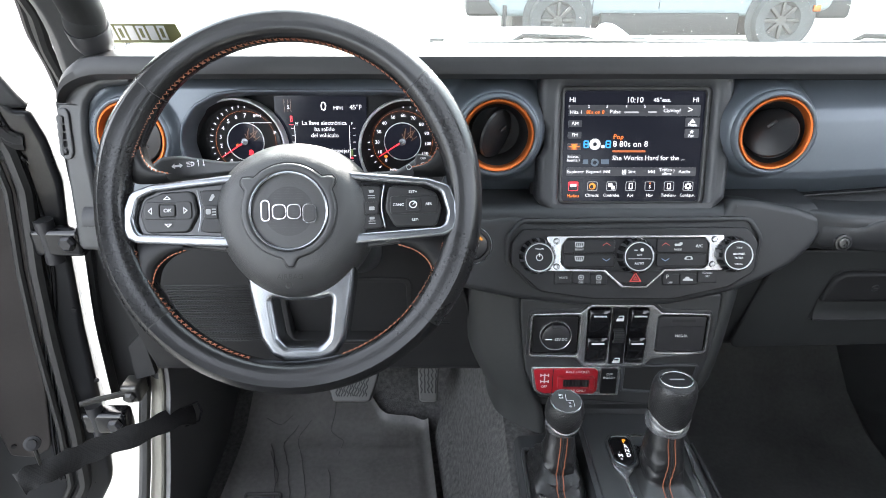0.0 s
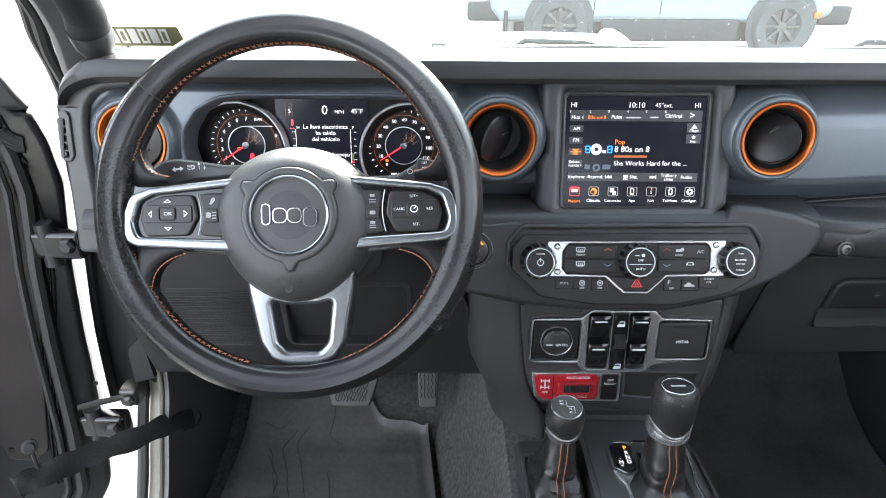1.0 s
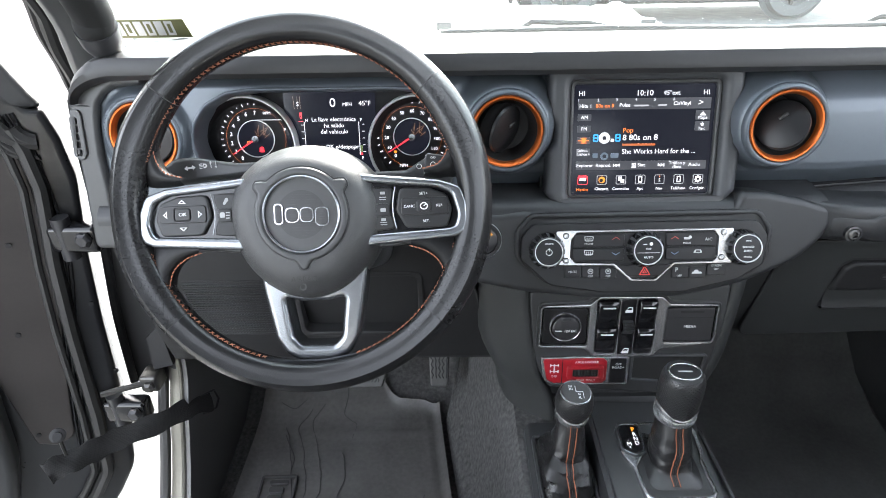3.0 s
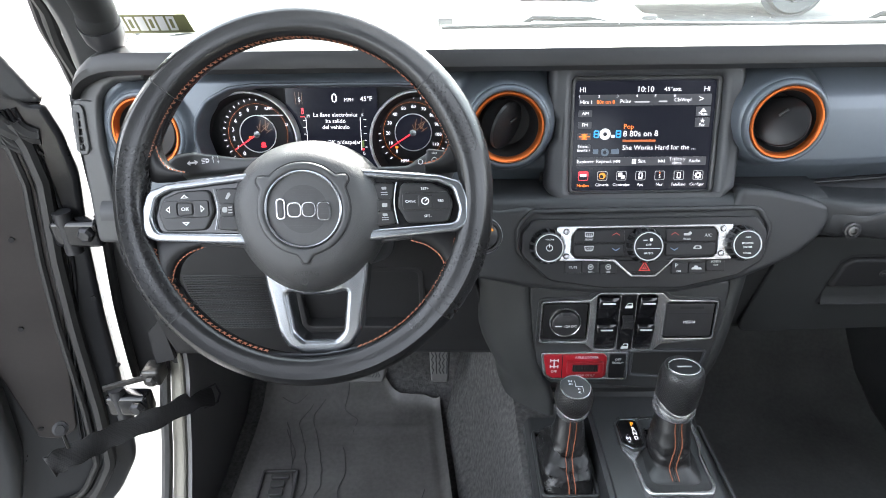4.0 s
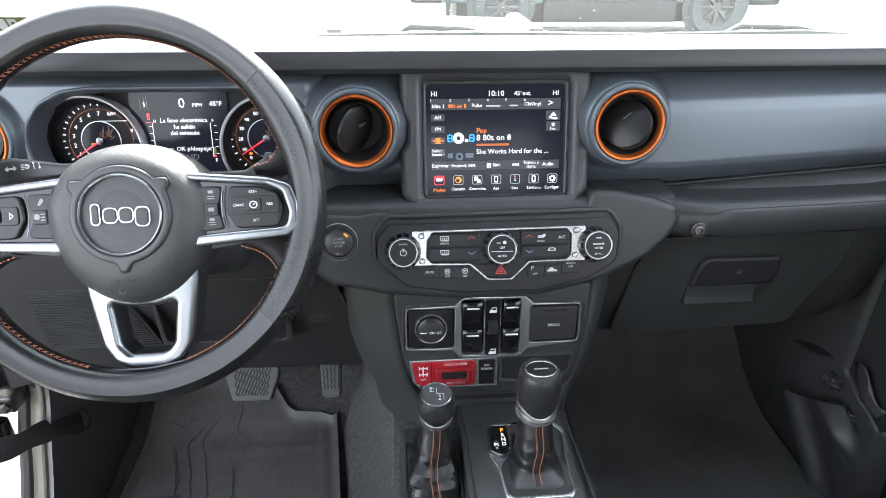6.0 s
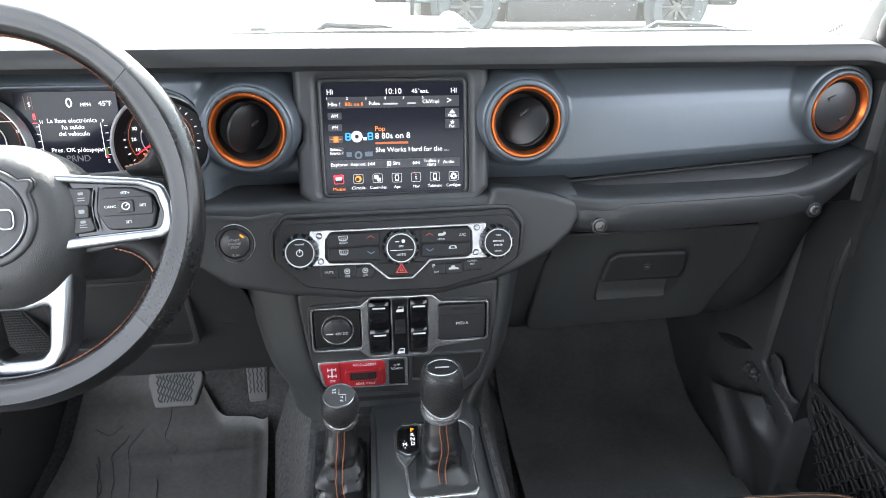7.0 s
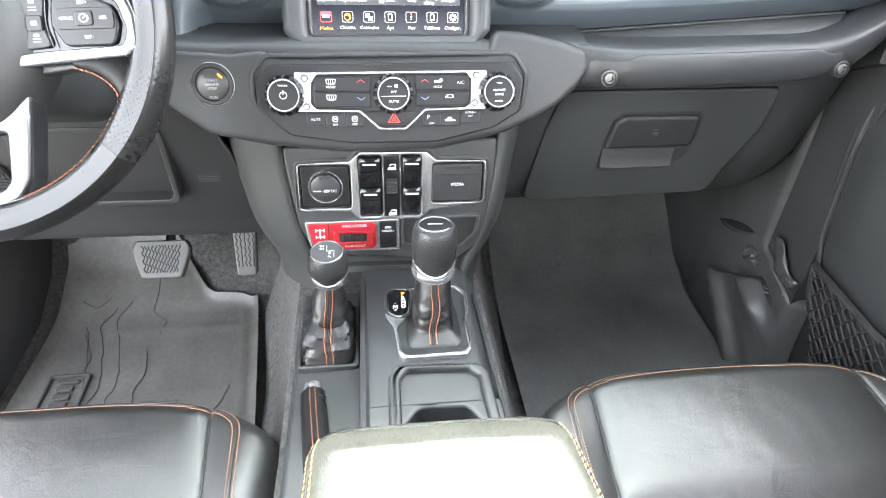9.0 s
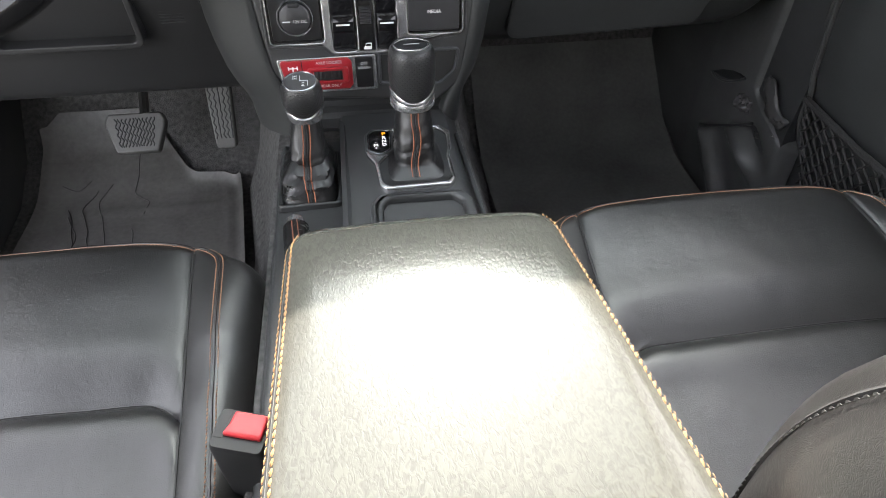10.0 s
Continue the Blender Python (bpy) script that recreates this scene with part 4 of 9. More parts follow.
WM = Matrix.Translation((-0.40, 0.567, 0.695)) @ pose(0, 0, 0, 90 - 25, 0, 0)
secs = []
for z, sx, sy in ((-0.05, 0.055, 0.055), (-0.07, 0.07, 0.066), (-0.14, 0.075, 0.07), (-0.22, 0.08, 0.075)):
    secs.append([WM @ Vector((u * sx, v * sy - 0.01, z)) for u, v in rounded([(-1, -1), (1, -1), (1, 0.8), (-1, 0.8)], 0.5, 6)])
part("shroud", loft(secs), HARD, col)

# ---------------------------------------------------------------- air vents
def vent(at, turn, mode, label):
    """Round vent: graphite collar, orange ring, dark bowl and a tilting flap."""
    v = thing("air_vent", label, "air vent", group="round dashboard vents", at=at)
    M = Matrix.Translation(at) @ pose(0, 0, 0, 90 - 6, 0, turn)
    part("collar", lathe([(0.0515, -0.030), (0.0516, -0.006), (0.0510, -0.0022), (0.0498, 0.0002), (0.0482, 0.0014), (0.0464, 0.0014), (0.0450, 0.0006), (0.0440, -0.001), (0.0434, -0.006)], 72), GRAPHITE, v, m=M)
    part("ring", lathe([(0.0442, -0.006), (0.0440, 0.0002), (0.0430, 0.0018), (0.0412, 0.0016), (0.0392, -0.0008), (0.0378, -0.0040), (0.0372, -0.0080)], 64), ORANGE, v, "anodised orange ring", m=M)
    part("bowl", lathe([(0.0374, -0.006), (0.0362, -0.012), (0.0345, -0.024), (0.030, -0.036), (0.0, -0.042)], 48), DARK, v, m=M)
    if mode == "shut":
        f = part("flap", lathe([(0.0, -0.004), (0.020, -0.005), (0.033, -0.008), (0.0345, -0.011)], 48), KEYCAP, v, m=M)
        for sx, sy in ((-0.012, 0.014), (0.012, -0.014)):
            part("finger_tab", rbox(-0.006, 0.006, -0.002, 0.002, -0.006, -0.0025, 0.001), HARD, f, m=M @ pose(sx, sy, 0, 0, 0, 25))
    else:
        T = M @ pose(0, 0, -0.012, *mode)
        part("flap", lathe([(0.0, 0.004), (0.022, 0.003), (0.030, 0.0), (0.031, -0.003), (0.0, -0.004)], 40), PANELKEY, v, m=T)
        part("blade", lathe([(0.0, 0.002), (0.030, 0.0), (0.0, -0.002)], 40), HARD, v, m=T @ Matrix.Translation((0, 0, -0.012)))
        part("blade", lathe([(0.0, 0.002), (0.026, 0.0), (0.0, -0.002)], 40), HARD, v, m=T @ Matrix.Translation((0, 0, -0.021)))
        part("finger_tab", rbox(-0.006, 0.006, -0.002, 0.002, 0.002, 0.006, 0.001), HARD, v, m=T @ pose(0.004, 0.008, 0, 0, 0, 20))
    return v


for (at, turn), mode, words in zip(VENTS, ((14, 52, 0), (-38, -24, 25), "shut", "shut"), ("round vent with an orange ring, flap turned aside", "round vent with an orange ring, flap tipped half open",
                                                                                           "round vent with an orange ring, flap shut", "round vent with an orange ring beside the steering wheel")):
    vent(at, turn, mode, words)

# ---------------------------------------------------------------- steering wheel
def steering_wheel():
    w = thing("steering_wheel", "black leather steering wheel with orange stitching and silver spokes", "steering wheel", at=(-0.40, 0.567, 0.695))
    M = WM @ Matrix.Translation((0, 0.006, 0)) @ pose(0, 0, 0, 0, 0, 1.5)
    H = M @ Matrix.Translation((0.0010, -0.0080, -0.0190)) @ Matrix.Diagonal((1.03, 1.03, 1.03, 1))
    RM = M @ Matrix.Translation((-0.0030, -0.0015, -0.010))
    R = 0.1845

    def rim(a0, a1, n, fat):
        secs = []
        for k in range(n + 1):
            a = radians(a0 + (a1 - a0) * k / n)
            f = fat(a0 + (a1 - a0) * k / n)
            c, s = math.cos(a), math.sin(a)
            sec = []
            for j in range(36):
                b = 2 * math.pi * j / 36
                rr = R + (0.0172 * f) * math.cos(b) + (0.0025 * (f - 1) * 10 if math.cos(b) < 0 else 0) * math.cos(b) * 0.6
                ridge = 0.0022 * math.exp(-((b - 1.15) / 0.22) ** 2) - 0.0012 * math.exp(-((b - 1.75) / 0.3) ** 2)
                sec.append(RM @ Vector((rr * c, rr * s, (0.0155 if b < math.pi else 0.025) * f * math.sin(b) + ridge)))
            secs.append(sec)
        return secs

    def fat(d):
        """The grips at ten and two and at the spokes are a little thicker."""
        return 1.0 + 0.11 * max(math.exp(-((abs(((d + 180) % 360) - 180) - 25) / 16) ** 2), math.exp(-((abs(((d + 180) % 360) - 180) - 155) / 16) ** 2))

    part("rim_top", loft(rim(41, 139, 48, fat)), RIMSKIN, w, "smooth leather upper rim")
    back = RM.inverted()

    def rim_map(co):
        q = back @ co
        r = math.hypot(q.x, q.y)
        return 0.11 * math.atan2(q.z * 0.85, r - R) / 3.1416 * 0.55, R * math.atan2(q.y, -q.x if q.x < 0 else q.x)

    for a0, a1 in ((139, 221), (-41, 41)):
        lay_map(part("grip", loft(rim(a0, a1, 56, fat)), PERF, w, "perforated leather grip"), rim_map, 0.121)
    part("rim_bottom", loft(rim(221, 319, 48, fat)), RIMSKIN, w, "smooth leather lower rim")
    for d in (41, 139, 221, 319):
        secs = rim(d - 0.16, d + 0.16, 1, lambda q: fat(q) * 1.005)
        part("rim_seam", loft(secs), DULL, w)
    # cross stitching on the inner edge
    bm = bmesh.new()
    for d0, d1 in ((18, 162), (196, 253), (288, 344)):
        d = d0
        while d < d1:
            for sgn in (-1, 1):
                a, a2 = radians(d), radians(d + 1.5)
                r = R - 0.0165 * fat(d) - 0.0004
                p, q = Vector((r * math.cos(a), r * math.sin(a), 0.004 - 0.0036 * sgn)), Vector((r * math.cos(a2), r * math.sin(a2), 0.004 + 0.0036 * sgn))
                e = (q - p).normalized() * 0.0001
                n = Vector((-math.cos(a), -math.sin(a), 0)) * 0.0011
                s = (q - p).cross(n).normalized() * 0.00055
                vs = [bm.verts.new(RM @ v) for v in (p - s, p + s, q + s, q - s)]
                top = [bm.verts.new(RM @ v) for v in (p * 0.7 + q * 0.3 + n, p * 0.3 + q * 0.7 + n)]
                bm.faces.new((vs[0], vs[1], top[0]))
                bm.faces.new((vs[1], vs[2], top[1], top[0]))
                bm.faces.new((vs[2], vs[3], top[1]))
                bm.faces.new((vs[3], vs[0], top[0], top[1]))
            d += 2.1
    tagged(part("cross_stitching", bm, THREAD, w, "orange cross stitching"), kind="stuff")

    # hub
    hub = [(0.0838 * math.cos(q) * (1 - 0.05 * max(0, -math.sin(q))), (0.0705 if math.sin(q) > 0 else 0.092) * math.sin(q)) for q in np.linspace(0, 2 * math.pi, 64, endpoint=False)]
    secs = [[H @ Vector((x * k, y * k - 0.002, z)) for x, y in hub] for k, z in ((0.92, -0.05), (1.0, -0.032), (1.01, -0.018), (0.995, -0.006), (0.96, 0.004), (0.90, 0.013), (0.82, 0.0205), (0.73, 0.026), (0.62, 0.0285), (0.4, 0.029))]
    cover = part("airbag_cover", loft(secs), HUB, w, "grained black airbag cover")
    ringM = H @ Matrix.Translation((0.001, -0.003, 0.027))
    star = []
    for k in range(96):
        a = 2 * math.pi * k / 96
        d = (math.degrees(a) % 360)
        bumpy = max(math.exp(-((((d - q + 180) % 360) - 180) / 7.0) ** 4) for q in (35, 145, 270))
        star.append(((0.0470 + 0.0085 * bumpy) * math.cos(a), (0.0470 + 0.0085 * bumpy) * math.sin(a)))
    part("surround_gap", plate(inset(star, -0.0013), [circle(0, 0, 0.0385, 96)], z0=-0.01, z1=0.0016), DARK, cover, m=ringM)
    part("medallion_surround", plate(star, [circle(0, 0, 0.0385, 96)], z0=-0.01, z1=0.0045, bevel=0.003), HARD, cover, m=ringM)
    part("medallion_ring", lathe([(0.0388, 0.0), (0.0388, 0.0045), (0.0378, 0.0052), (0.0366, 0.0045), (0.0362, 0.0)], 64), SILVER, cover, "satin silver ring", m=ringM)
    part("medallion", lathe([(0.0363, 0.0), (0.0363, 0.0015), (0.0, 0.003)], 64), KNURL, cover, "finely dotted black disc", m=ringM)
    # maker's badge as plain raised shapes
    for x, y0, y1, hollow in ((-0.0225, -0.0085, 0.0105, 0), (-0.0090, -0.0070, 0.0062, 1), (0.0055, -0.0070, 0.0062, 1), (0.0205, -0.0110, 0.0062, 1)):
        wd = 0.0036 if not hollow else 0.0062
        shape = rect(x - wd, x + wd, y0, y1, 0.005, 5)
        part("badge_outline", plate(inset(shape, -0.0008), z0=0.002, z1=0.0042), CHROME, cover, m=ringM)
        part("badge_bar", plate(shape, z0=0.002, z1=0.0052, bevel=0.0010), KNURL, cover, "raised dark badge shape with a bright edge", m=ringM)
    part("airbag_mark", letters("AIRBAG", 0.0075, 0.002, -0.066, 0.0004), DULL, cover, m=H @ Matrix.Translation((0, -0.002, 0.0255)) @ pose(0, 0, 0, -9, 0, 0))
    part("airbag_symbol", plate(circle(0, -0.075, 0.0035, 16), [circle(0, -0.075, 0.0024, 16)], z0=0, z1=0.0008), DULL, cover, m=H @ Matrix.Translation((0, -0.001, 0.0235)) @ pose(0, 0, 0, -9, 0, 0))

    # side spokes with key pads
    for sx in (-1, 1):
        fr = [(sx * x, y, r) for x, y, r in ((0.042, 0.0375, 0.004), (0.1395, 0.0270, 0.010), (0.160, 0.020, 0.012), (0.1662, 0.003, 0.012), (0.1668, -0.018, 0.010), (0.1640, -0.0265, 0.008), (0.154, -0.0315, 0.008), (0.042, -0.0395, 0.004))]
        hole2 = [(sx * x, y, r) for x, y, r in ((0.060, 0.0270, 0.003), (0.136, 0.0196, 0.010), (0.1506, 0.0130, 0.009), (0.1565, -0.008, 0.012), (0.1530, -0.0215, 0.008), (0.060, -0.0262, 0.003))]
        lo, li = rounded(fr, 0.004, 5), rounded(hole2, 0.004, 5)
        if sx > 0:
            lo, li = lo[::-1], li[::-1]
        SM = H @ Matrix.Translation((0, 0.0, 0.006)) @ pose(0, 0, 0, 0, -sx * 3, 0)
        sp = part("side_spoke", plate(lo, [li], z0=-0.018, z1=0.007, bevel=0.0036), SILVER, w, "satin silver side spoke frame", m=SM)
        part("key_base", plate(inset(li, -0.002), z0=-0.02, z1=0.0, bevel=0.001), GLOSS, sp, m=SM)
        part("spoke_back", plate([(sx * x, y) for x, y in ((0.05, 0.03), (0.17, 0.02), (0.17, -0.03), (0.05, -0.045))], z0=-0.03, z1=-0.012, bevel=0.003), HARD, sp, m=SM)
        SM = SM @ Matrix.Translation((0, 0.0028, 0)) @ Matrix.Diagonal((1, 0.93, 1, 1))
        big = rounded([(sx * x, y, r) for x, y, r in ((0.098, 0.019, 0.008), (0.128, 0.0175, 0.012), (0.146, 0.010, 0.008), (0.151, -0.006, 0.01), (0.146, -0.026, 0.008), (0.104, -0.026, 0.008), (0.094, -0.006, 0.01))], 0.006, 4)
        strip = rounded([(sx * x, y, r) for x, y, r in ((0.068, 0.0195, 0.004), (0.093, 0.0195, 0.006), (0.088, -0.006, 0.008), (0.094, -0.026, 0.006), (0.070, -0.028, 0.004))], 0.004, 4)
        if sx > 0:
            big, strip = big[::-1], strip[::-1]
        pad = part("key_pad", plate(big, z0=0.0, z1=0.0045, bevel=0.002), WHEELKEY, sp, m=SM)
        part("key_strip", plate(strip, z0=0.0, z1=0.004, bevel=0.0015), WHEELKEY, sp, m=SM)
        part("key_divider", tube([SM @ Vector((sx * (0.0960 - 0.0050 * math.cos(q)), -0.003 + 0.0225 * q / 1.2, 0.0048)) for q in np.linspace(-1.2, 1.2, 13)], 0.0006, 6), SILVER, sp, "thin silver line between the keys")
        cx = sx * 0.123
        if sx < 0:
            part("rocker_key", plate(rect(cx - 0.0235, cx + 0.0235, -0.0115, 0.0075, 0.004), [rect(cx - 0.0085, cx + 0.0085, -0.009, 0.005, 0.003)], z0=0.004, z1=0.0058, bevel=0.0008), WHEELKEY, sp, m=SM)
            part("ok_key", plate(rect(cx - 0.0075, cx + 0.0075, -0.0085, 0.0045, 0.003), z0=0.004, z1=0.0062, bevel=0.001), WHEELKEY, sp, m=SM)
            T = SM @ Matrix.Translation((cx, -0.002, 0.0062))
            parts("key_mark", [letters("OK", 0.0056),
                                   *[plate([(a[0] + dx, a[1] + dy) for a in tri], [[(a[0] * 0.55 + dx + ox, a[1] * 0.55 + dy + oy) for a in tri]], z0=0, z1=0.0002) for tri, dx, dy, ox, oy in (
                                       ([(-0.004, -0.0015), (0.004, -0.0015), (0, 0.0025)], 0, 0.0135, 0, 0), ([(-0.004, 0.0015), (0, -0.0025), (0.004, 0.0015)], 0, -0.0155, 0, 0),
                                       ([(0.0015, -0.004), (0.0015, 0.004), (-0.0025, 0)], -0.017, 0, 0, 0), ([(-0.0015, -0.004), (0.0025, 0), (-0.0015, 0.004)], 0.017, 0, 0, 0))]], PRINT, sp, "white key symbols", m=T)
            part("voice_key", plate(rect(-0.088, -0.074, -0.012, 0.003, 0.003), z0=0.003, z1=0.0055, bevel=0.001), WHEELKEY, sp, m=SM)
            part("voice_print", join(plate(rect(-0.086, -0.081, -0.007, -0.001, 0.002), z0=0.0055, z1=0.0057), *[plate(rect(-0.080, -0.076, y, y + 0.0012, 0.0003), z0=0.0055, z1=0.0057) for y in (-0.008, -0.005, -0.002)],
                                     plate(rounded([(-0.083, 0.008), (-0.081, 0.007), (-0.077, 0.012), (-0.078, 0.015), (-0.080, 0.0145)], 0.001), z0=0.004, z1=0.0042)), DIM, sp, m=SM)
        else:
            part("rocker_key", plate(rect(cx - 0.0235, cx + 0.0245, -0.0115, 0.0075, 0.004), z0=0.004, z1=0.0054, bevel=0.0008), WHEELKEY, sp, m=SM)
            part("cruise_key", plate(rect(cx - 0.0075, cx + 0.0075, -0.0085, 0.0045, 0.003), z0=0.005, z1=0.0066, bevel=0.001), WHEELKEY, sp, m=SM)
            T = SM @ Matrix.Translation((cx, -0.002, 0.0056))
            parts("key_mark", [letters("CANC", 0.0040, -0.0150, 0), letters("RES", 0.0040, 0.0155, 0), letters("SET+", 0.0040, 0, 0.0135), letters("SET-", 0.0040, 0.002, -0.0165),
                                   plate(circle(0, 0, 0.004, 20), [circle(0, 0, 0.003, 20)], z0=0.001, z1=0.0014), plate([(-0.0003, -0.0005), (0.0025, 0.002), (0.002, 0.0026), (-0.0006, 0)], z0=0.001, z1=0.0014)], PRINT, sp, "white key symbols", m=T)
            part("gap_key", plate(rect(0.074, 0.088, -0.012, 0.002, 0.003), z0=0.003, z1=0.0055, bevel=0.001), WHEELKEY, sp, m=SM)
            bars = [plate(rect(0.0775, 0.0845, y, y + 0.0008, 0.0002), z0=0.004, z1=0.0043) for y in (0.006, 0.0085, -0.019, -0.0215)]
            bars += [plate(rect(0.0785, 0.0835, y, y + 0.003, 0.0008), z0=0.004, z1=0.0043) for y in (0.012, -0.017)] + [plate(rect(0.0785, 0.084, -0.007, -0.003, 0.001), z0=0.0055, z1=0.0057)]
            part("gap_print", join(*bars), DIM, sp, m=SM)

    for sx in (-1, 1):
        curve = smooth_line([(sx * 0.112, -0.0485, 0), (sx * 0.128, -0.0545, 0), (sx * 0.141, -0.066, 0), (sx * 0.1465, -0.082, 0), (sx * 0.1455, -0.096, 0)], 6)
        edge2 = smooth_line([(sx * 0.112, -0.030, 0), (sx * 0.145, -0.024, 0), (sx * 0.170, -0.034, 0), (sx * 0.176, -0.055, 0), (sx * 0.170, -0.092, 0)], 6)
        secs = []
        for p, q in zip(curve, edge2):
            secs.append([M @ Vector((p.x + (q.x - p.x) * k, p.y + (q.y - p.y) * k, z)) for k, z in ((0.02, -0.024), (-0.01, -0.012), (0.02, -0.006), (0.10, -0.0030), (0.25, -0.0016), (0.45, -0.0030), (0.70, -0.0080), (1.0, -0.0170))])
        part("thumb_web", loft(secs, closed_loop=False), WEBSKIN, w, "leather web under the spoke", sharp=70)
        rise = smooth_line([(sx * 0.128, 0.0325, 0), (sx * 0.142, 0.0365, 0), (sx * 0.1500, 0.0450, 0), (sx * 0.1545, 0.0570, 0), (sx * 0.1570, 0.0740, 0)], 6)
        edge3 = smooth_line([(sx * 0.128, 0.0240, 0), (sx * 0.150, 0.0220, 0), (sx * 0.168, 0.0250, 0), (sx * 0.176, 0.0450, 0), (sx * 0.172, 0.0800, 0)], 6)
        secs = []
        for p, q in zip(rise, edge3):
            secs.append([M @ Vector((p.x + (q.x - p.x) * k, p.y + (q.y - p.y) * k, z)) for k, z in ((0.02, -0.024), (-0.01, -0.014), (0.03, -0.008), (0.12, -0.0060), (0.30, -0.0056), (0.60, -0.0080), (1.0, -0.0170))])
        part("thumb_web", loft(secs, closed_loop=False), WEBSKIN, w, "leather web over the spoke", sharp=70)
        tagged(part("web_stitching", stitches([M @ Vector((p.x, p.y, -0.0075)) for p in rise], 0.0046, 0.004, 0.0008), THREAD, w), kind="stuff")
        tagged(part("web_stitching", stitches([M @ Vector((p.x, p.y, -0.0052)) for p in curve], 0.0046, 0.004, 0.0008), THREAD, w), kind="stuff")

    # lower spoke: two silver legs joined at the bottom
    lo = rounded([(-0.057, -0.050, 0.004), (0.057, -0.050, 0.004), (0.0540, -0.076, 0.01), (0.0450, -0.127, 0.015), (0.0345, -0.1455, 0.012), (0.018, -0.1535, 0.012),
                  (-0.018, -0.1535, 0.012), (-0.0345, -0.1455, 0.012), (-0.0450, -0.127, 0.015), (-0.0540, -0.076, 0.01)], 0.006, 5)
    gap = rounded([(-0.0310, -0.0840, 0.003), (-0.014, -0.0880, 0.01), (0.014, -0.0880, 0.01), (0.0310, -0.0840, 0.003), (0.0255, -0.127, 0.010), (0.0175, -0.1362, 0.008), (-0.0175, -0.1362, 0.008), (-0.0255, -0.127, 0.010)], 0.006, 5)
    part("lower_spoke", plate(lo[::-1], [gap[::-1]], z0=-0.026, z1=0.004, bevel=0.0060), SILVER, w, "satin silver lower spoke", m=H @ Matrix.Translation((0.0035, -0.007, 0.002)) @ pose(0, 0, 0, 3, 0, 0))
    return w


steering_wheel()

# stalks behind the wheel
for sx, lab in ((-1, "black turn-signal and headlamp stalk with white symbols"), (1, "black wiper stalk with white symbols")):
    sk = thing("column_stalk", lab, "stalk", group="column stalks", at=(-0.40 + sx * 0.08, 0.66, 0.66))
    SK = WM @ Matrix.Translation((sx * 0.108, 0.052, -0.062)) @ pose(0, 0, 0, 0, 0, -8 * sx)
    shape = ((-0.06, -0.018), (0.060, -0.016), (0.067, 0.004), (0.050, 0.013), (0.030, 0.012), (-0.02, -0.002), (-0.06, -0.006)) if sx < 0 else ((-0.06, -0.034), (0.050, -0.020), (0.056, 0.006), (0.040, 0.012), (0.022, 0.010), (-0.002, -0.010), (-0.06, -0.020))
    ol = rounded([(sx * x, y, 0.008) for x, y in shape], 0.006, 5)
    part("lever", plate(ol if sx < 0 else ol[::-1], z0=-0.02, z1=0.004, bevel=0.005), HARD, sk, m=SK)
    if sx < 0:
        S2 = SK @ Matrix.Translation((-0.013, 0, 0.0042)) @ Matrix.Diagonal((0.72, 0.72, 1, 1))
        arrows = [plate([(-0.036, 0.0), (-0.031, 0.004), (-0.031, 0.0015), (-0.027, 0.0015), (-0.027, -0.0015), (-0.031, -0.0015), (-0.031, -0.004)], z0=0, z1=0.0003),
                  plate([(-0.018, 0.0), (-0.023, -0.004), (-0.023, -0.0015), (-0.027, -0.0015), (-0.027, 0.0015), (-0.023, 0.0015), (-0.023, 0.004)], z0=0, z1=0.0003)]
        beam = [plate(rounded([(-0.0055, -0.004), (-0.001, -0.003), (0.0005, 0), (-0.001, 0.003), (-0.0055, 0.004)], 0.001), [circle(-0.0032, 0, 0.0015, 10)], z0=0, z1=0.0003)]
        beam += [plate(rect(-0.012, -0.0065, y, y + 0.0009, 0.0002), z0=0, z1=0.0003) for y in (-0.0035, -0.0012, 0.0012, 0.0032)]
        beam += [plate(rect(x, x + 0.0008, -0.005, 0.004, 0.0002), z0=0, z1=0.0003) for x in (0.006, 0.014)]
        beam += [plate([(0.0045, 0.0025), (0.0085, 0.0025), (0.0064, 0.006)], z0=0, z1=0.0003), plate([(0.0125, -0.003), (0.0144, -0.0065), (0.0165, -0.003)], z0=0, z1=0.0003)]
        part("symbols", join(*arrows, *beam), PRINT, sk, m=S2)
    else:
        part("collar", plate(rect(0.018, 0.042, -0.0145, 0.012, 0.004)[::1], z0=0.0, z1=0.006, bevel=0.002), TRIM, sk, m=SK)
        part("symbols", join(letters("OFF", 0.0036, 0.027, 0.0075), letters("FRONT", 0.0032, 0.031, -0.0085), plate(circle(0.028, 0, 0.0032, 16), [circle(0.028, 0, 0.0026, 16)], z0=0, z1=0.0003),
                             plate(circle(0.0125, -0.004, 0.0030, 16), [circle(0.0125, -0.004, 0.0024, 16)], z0=-0.002, z1=-0.0017)), PRINT, sk, m=SK @ Matrix.Translation((0, 0, 0.006)))

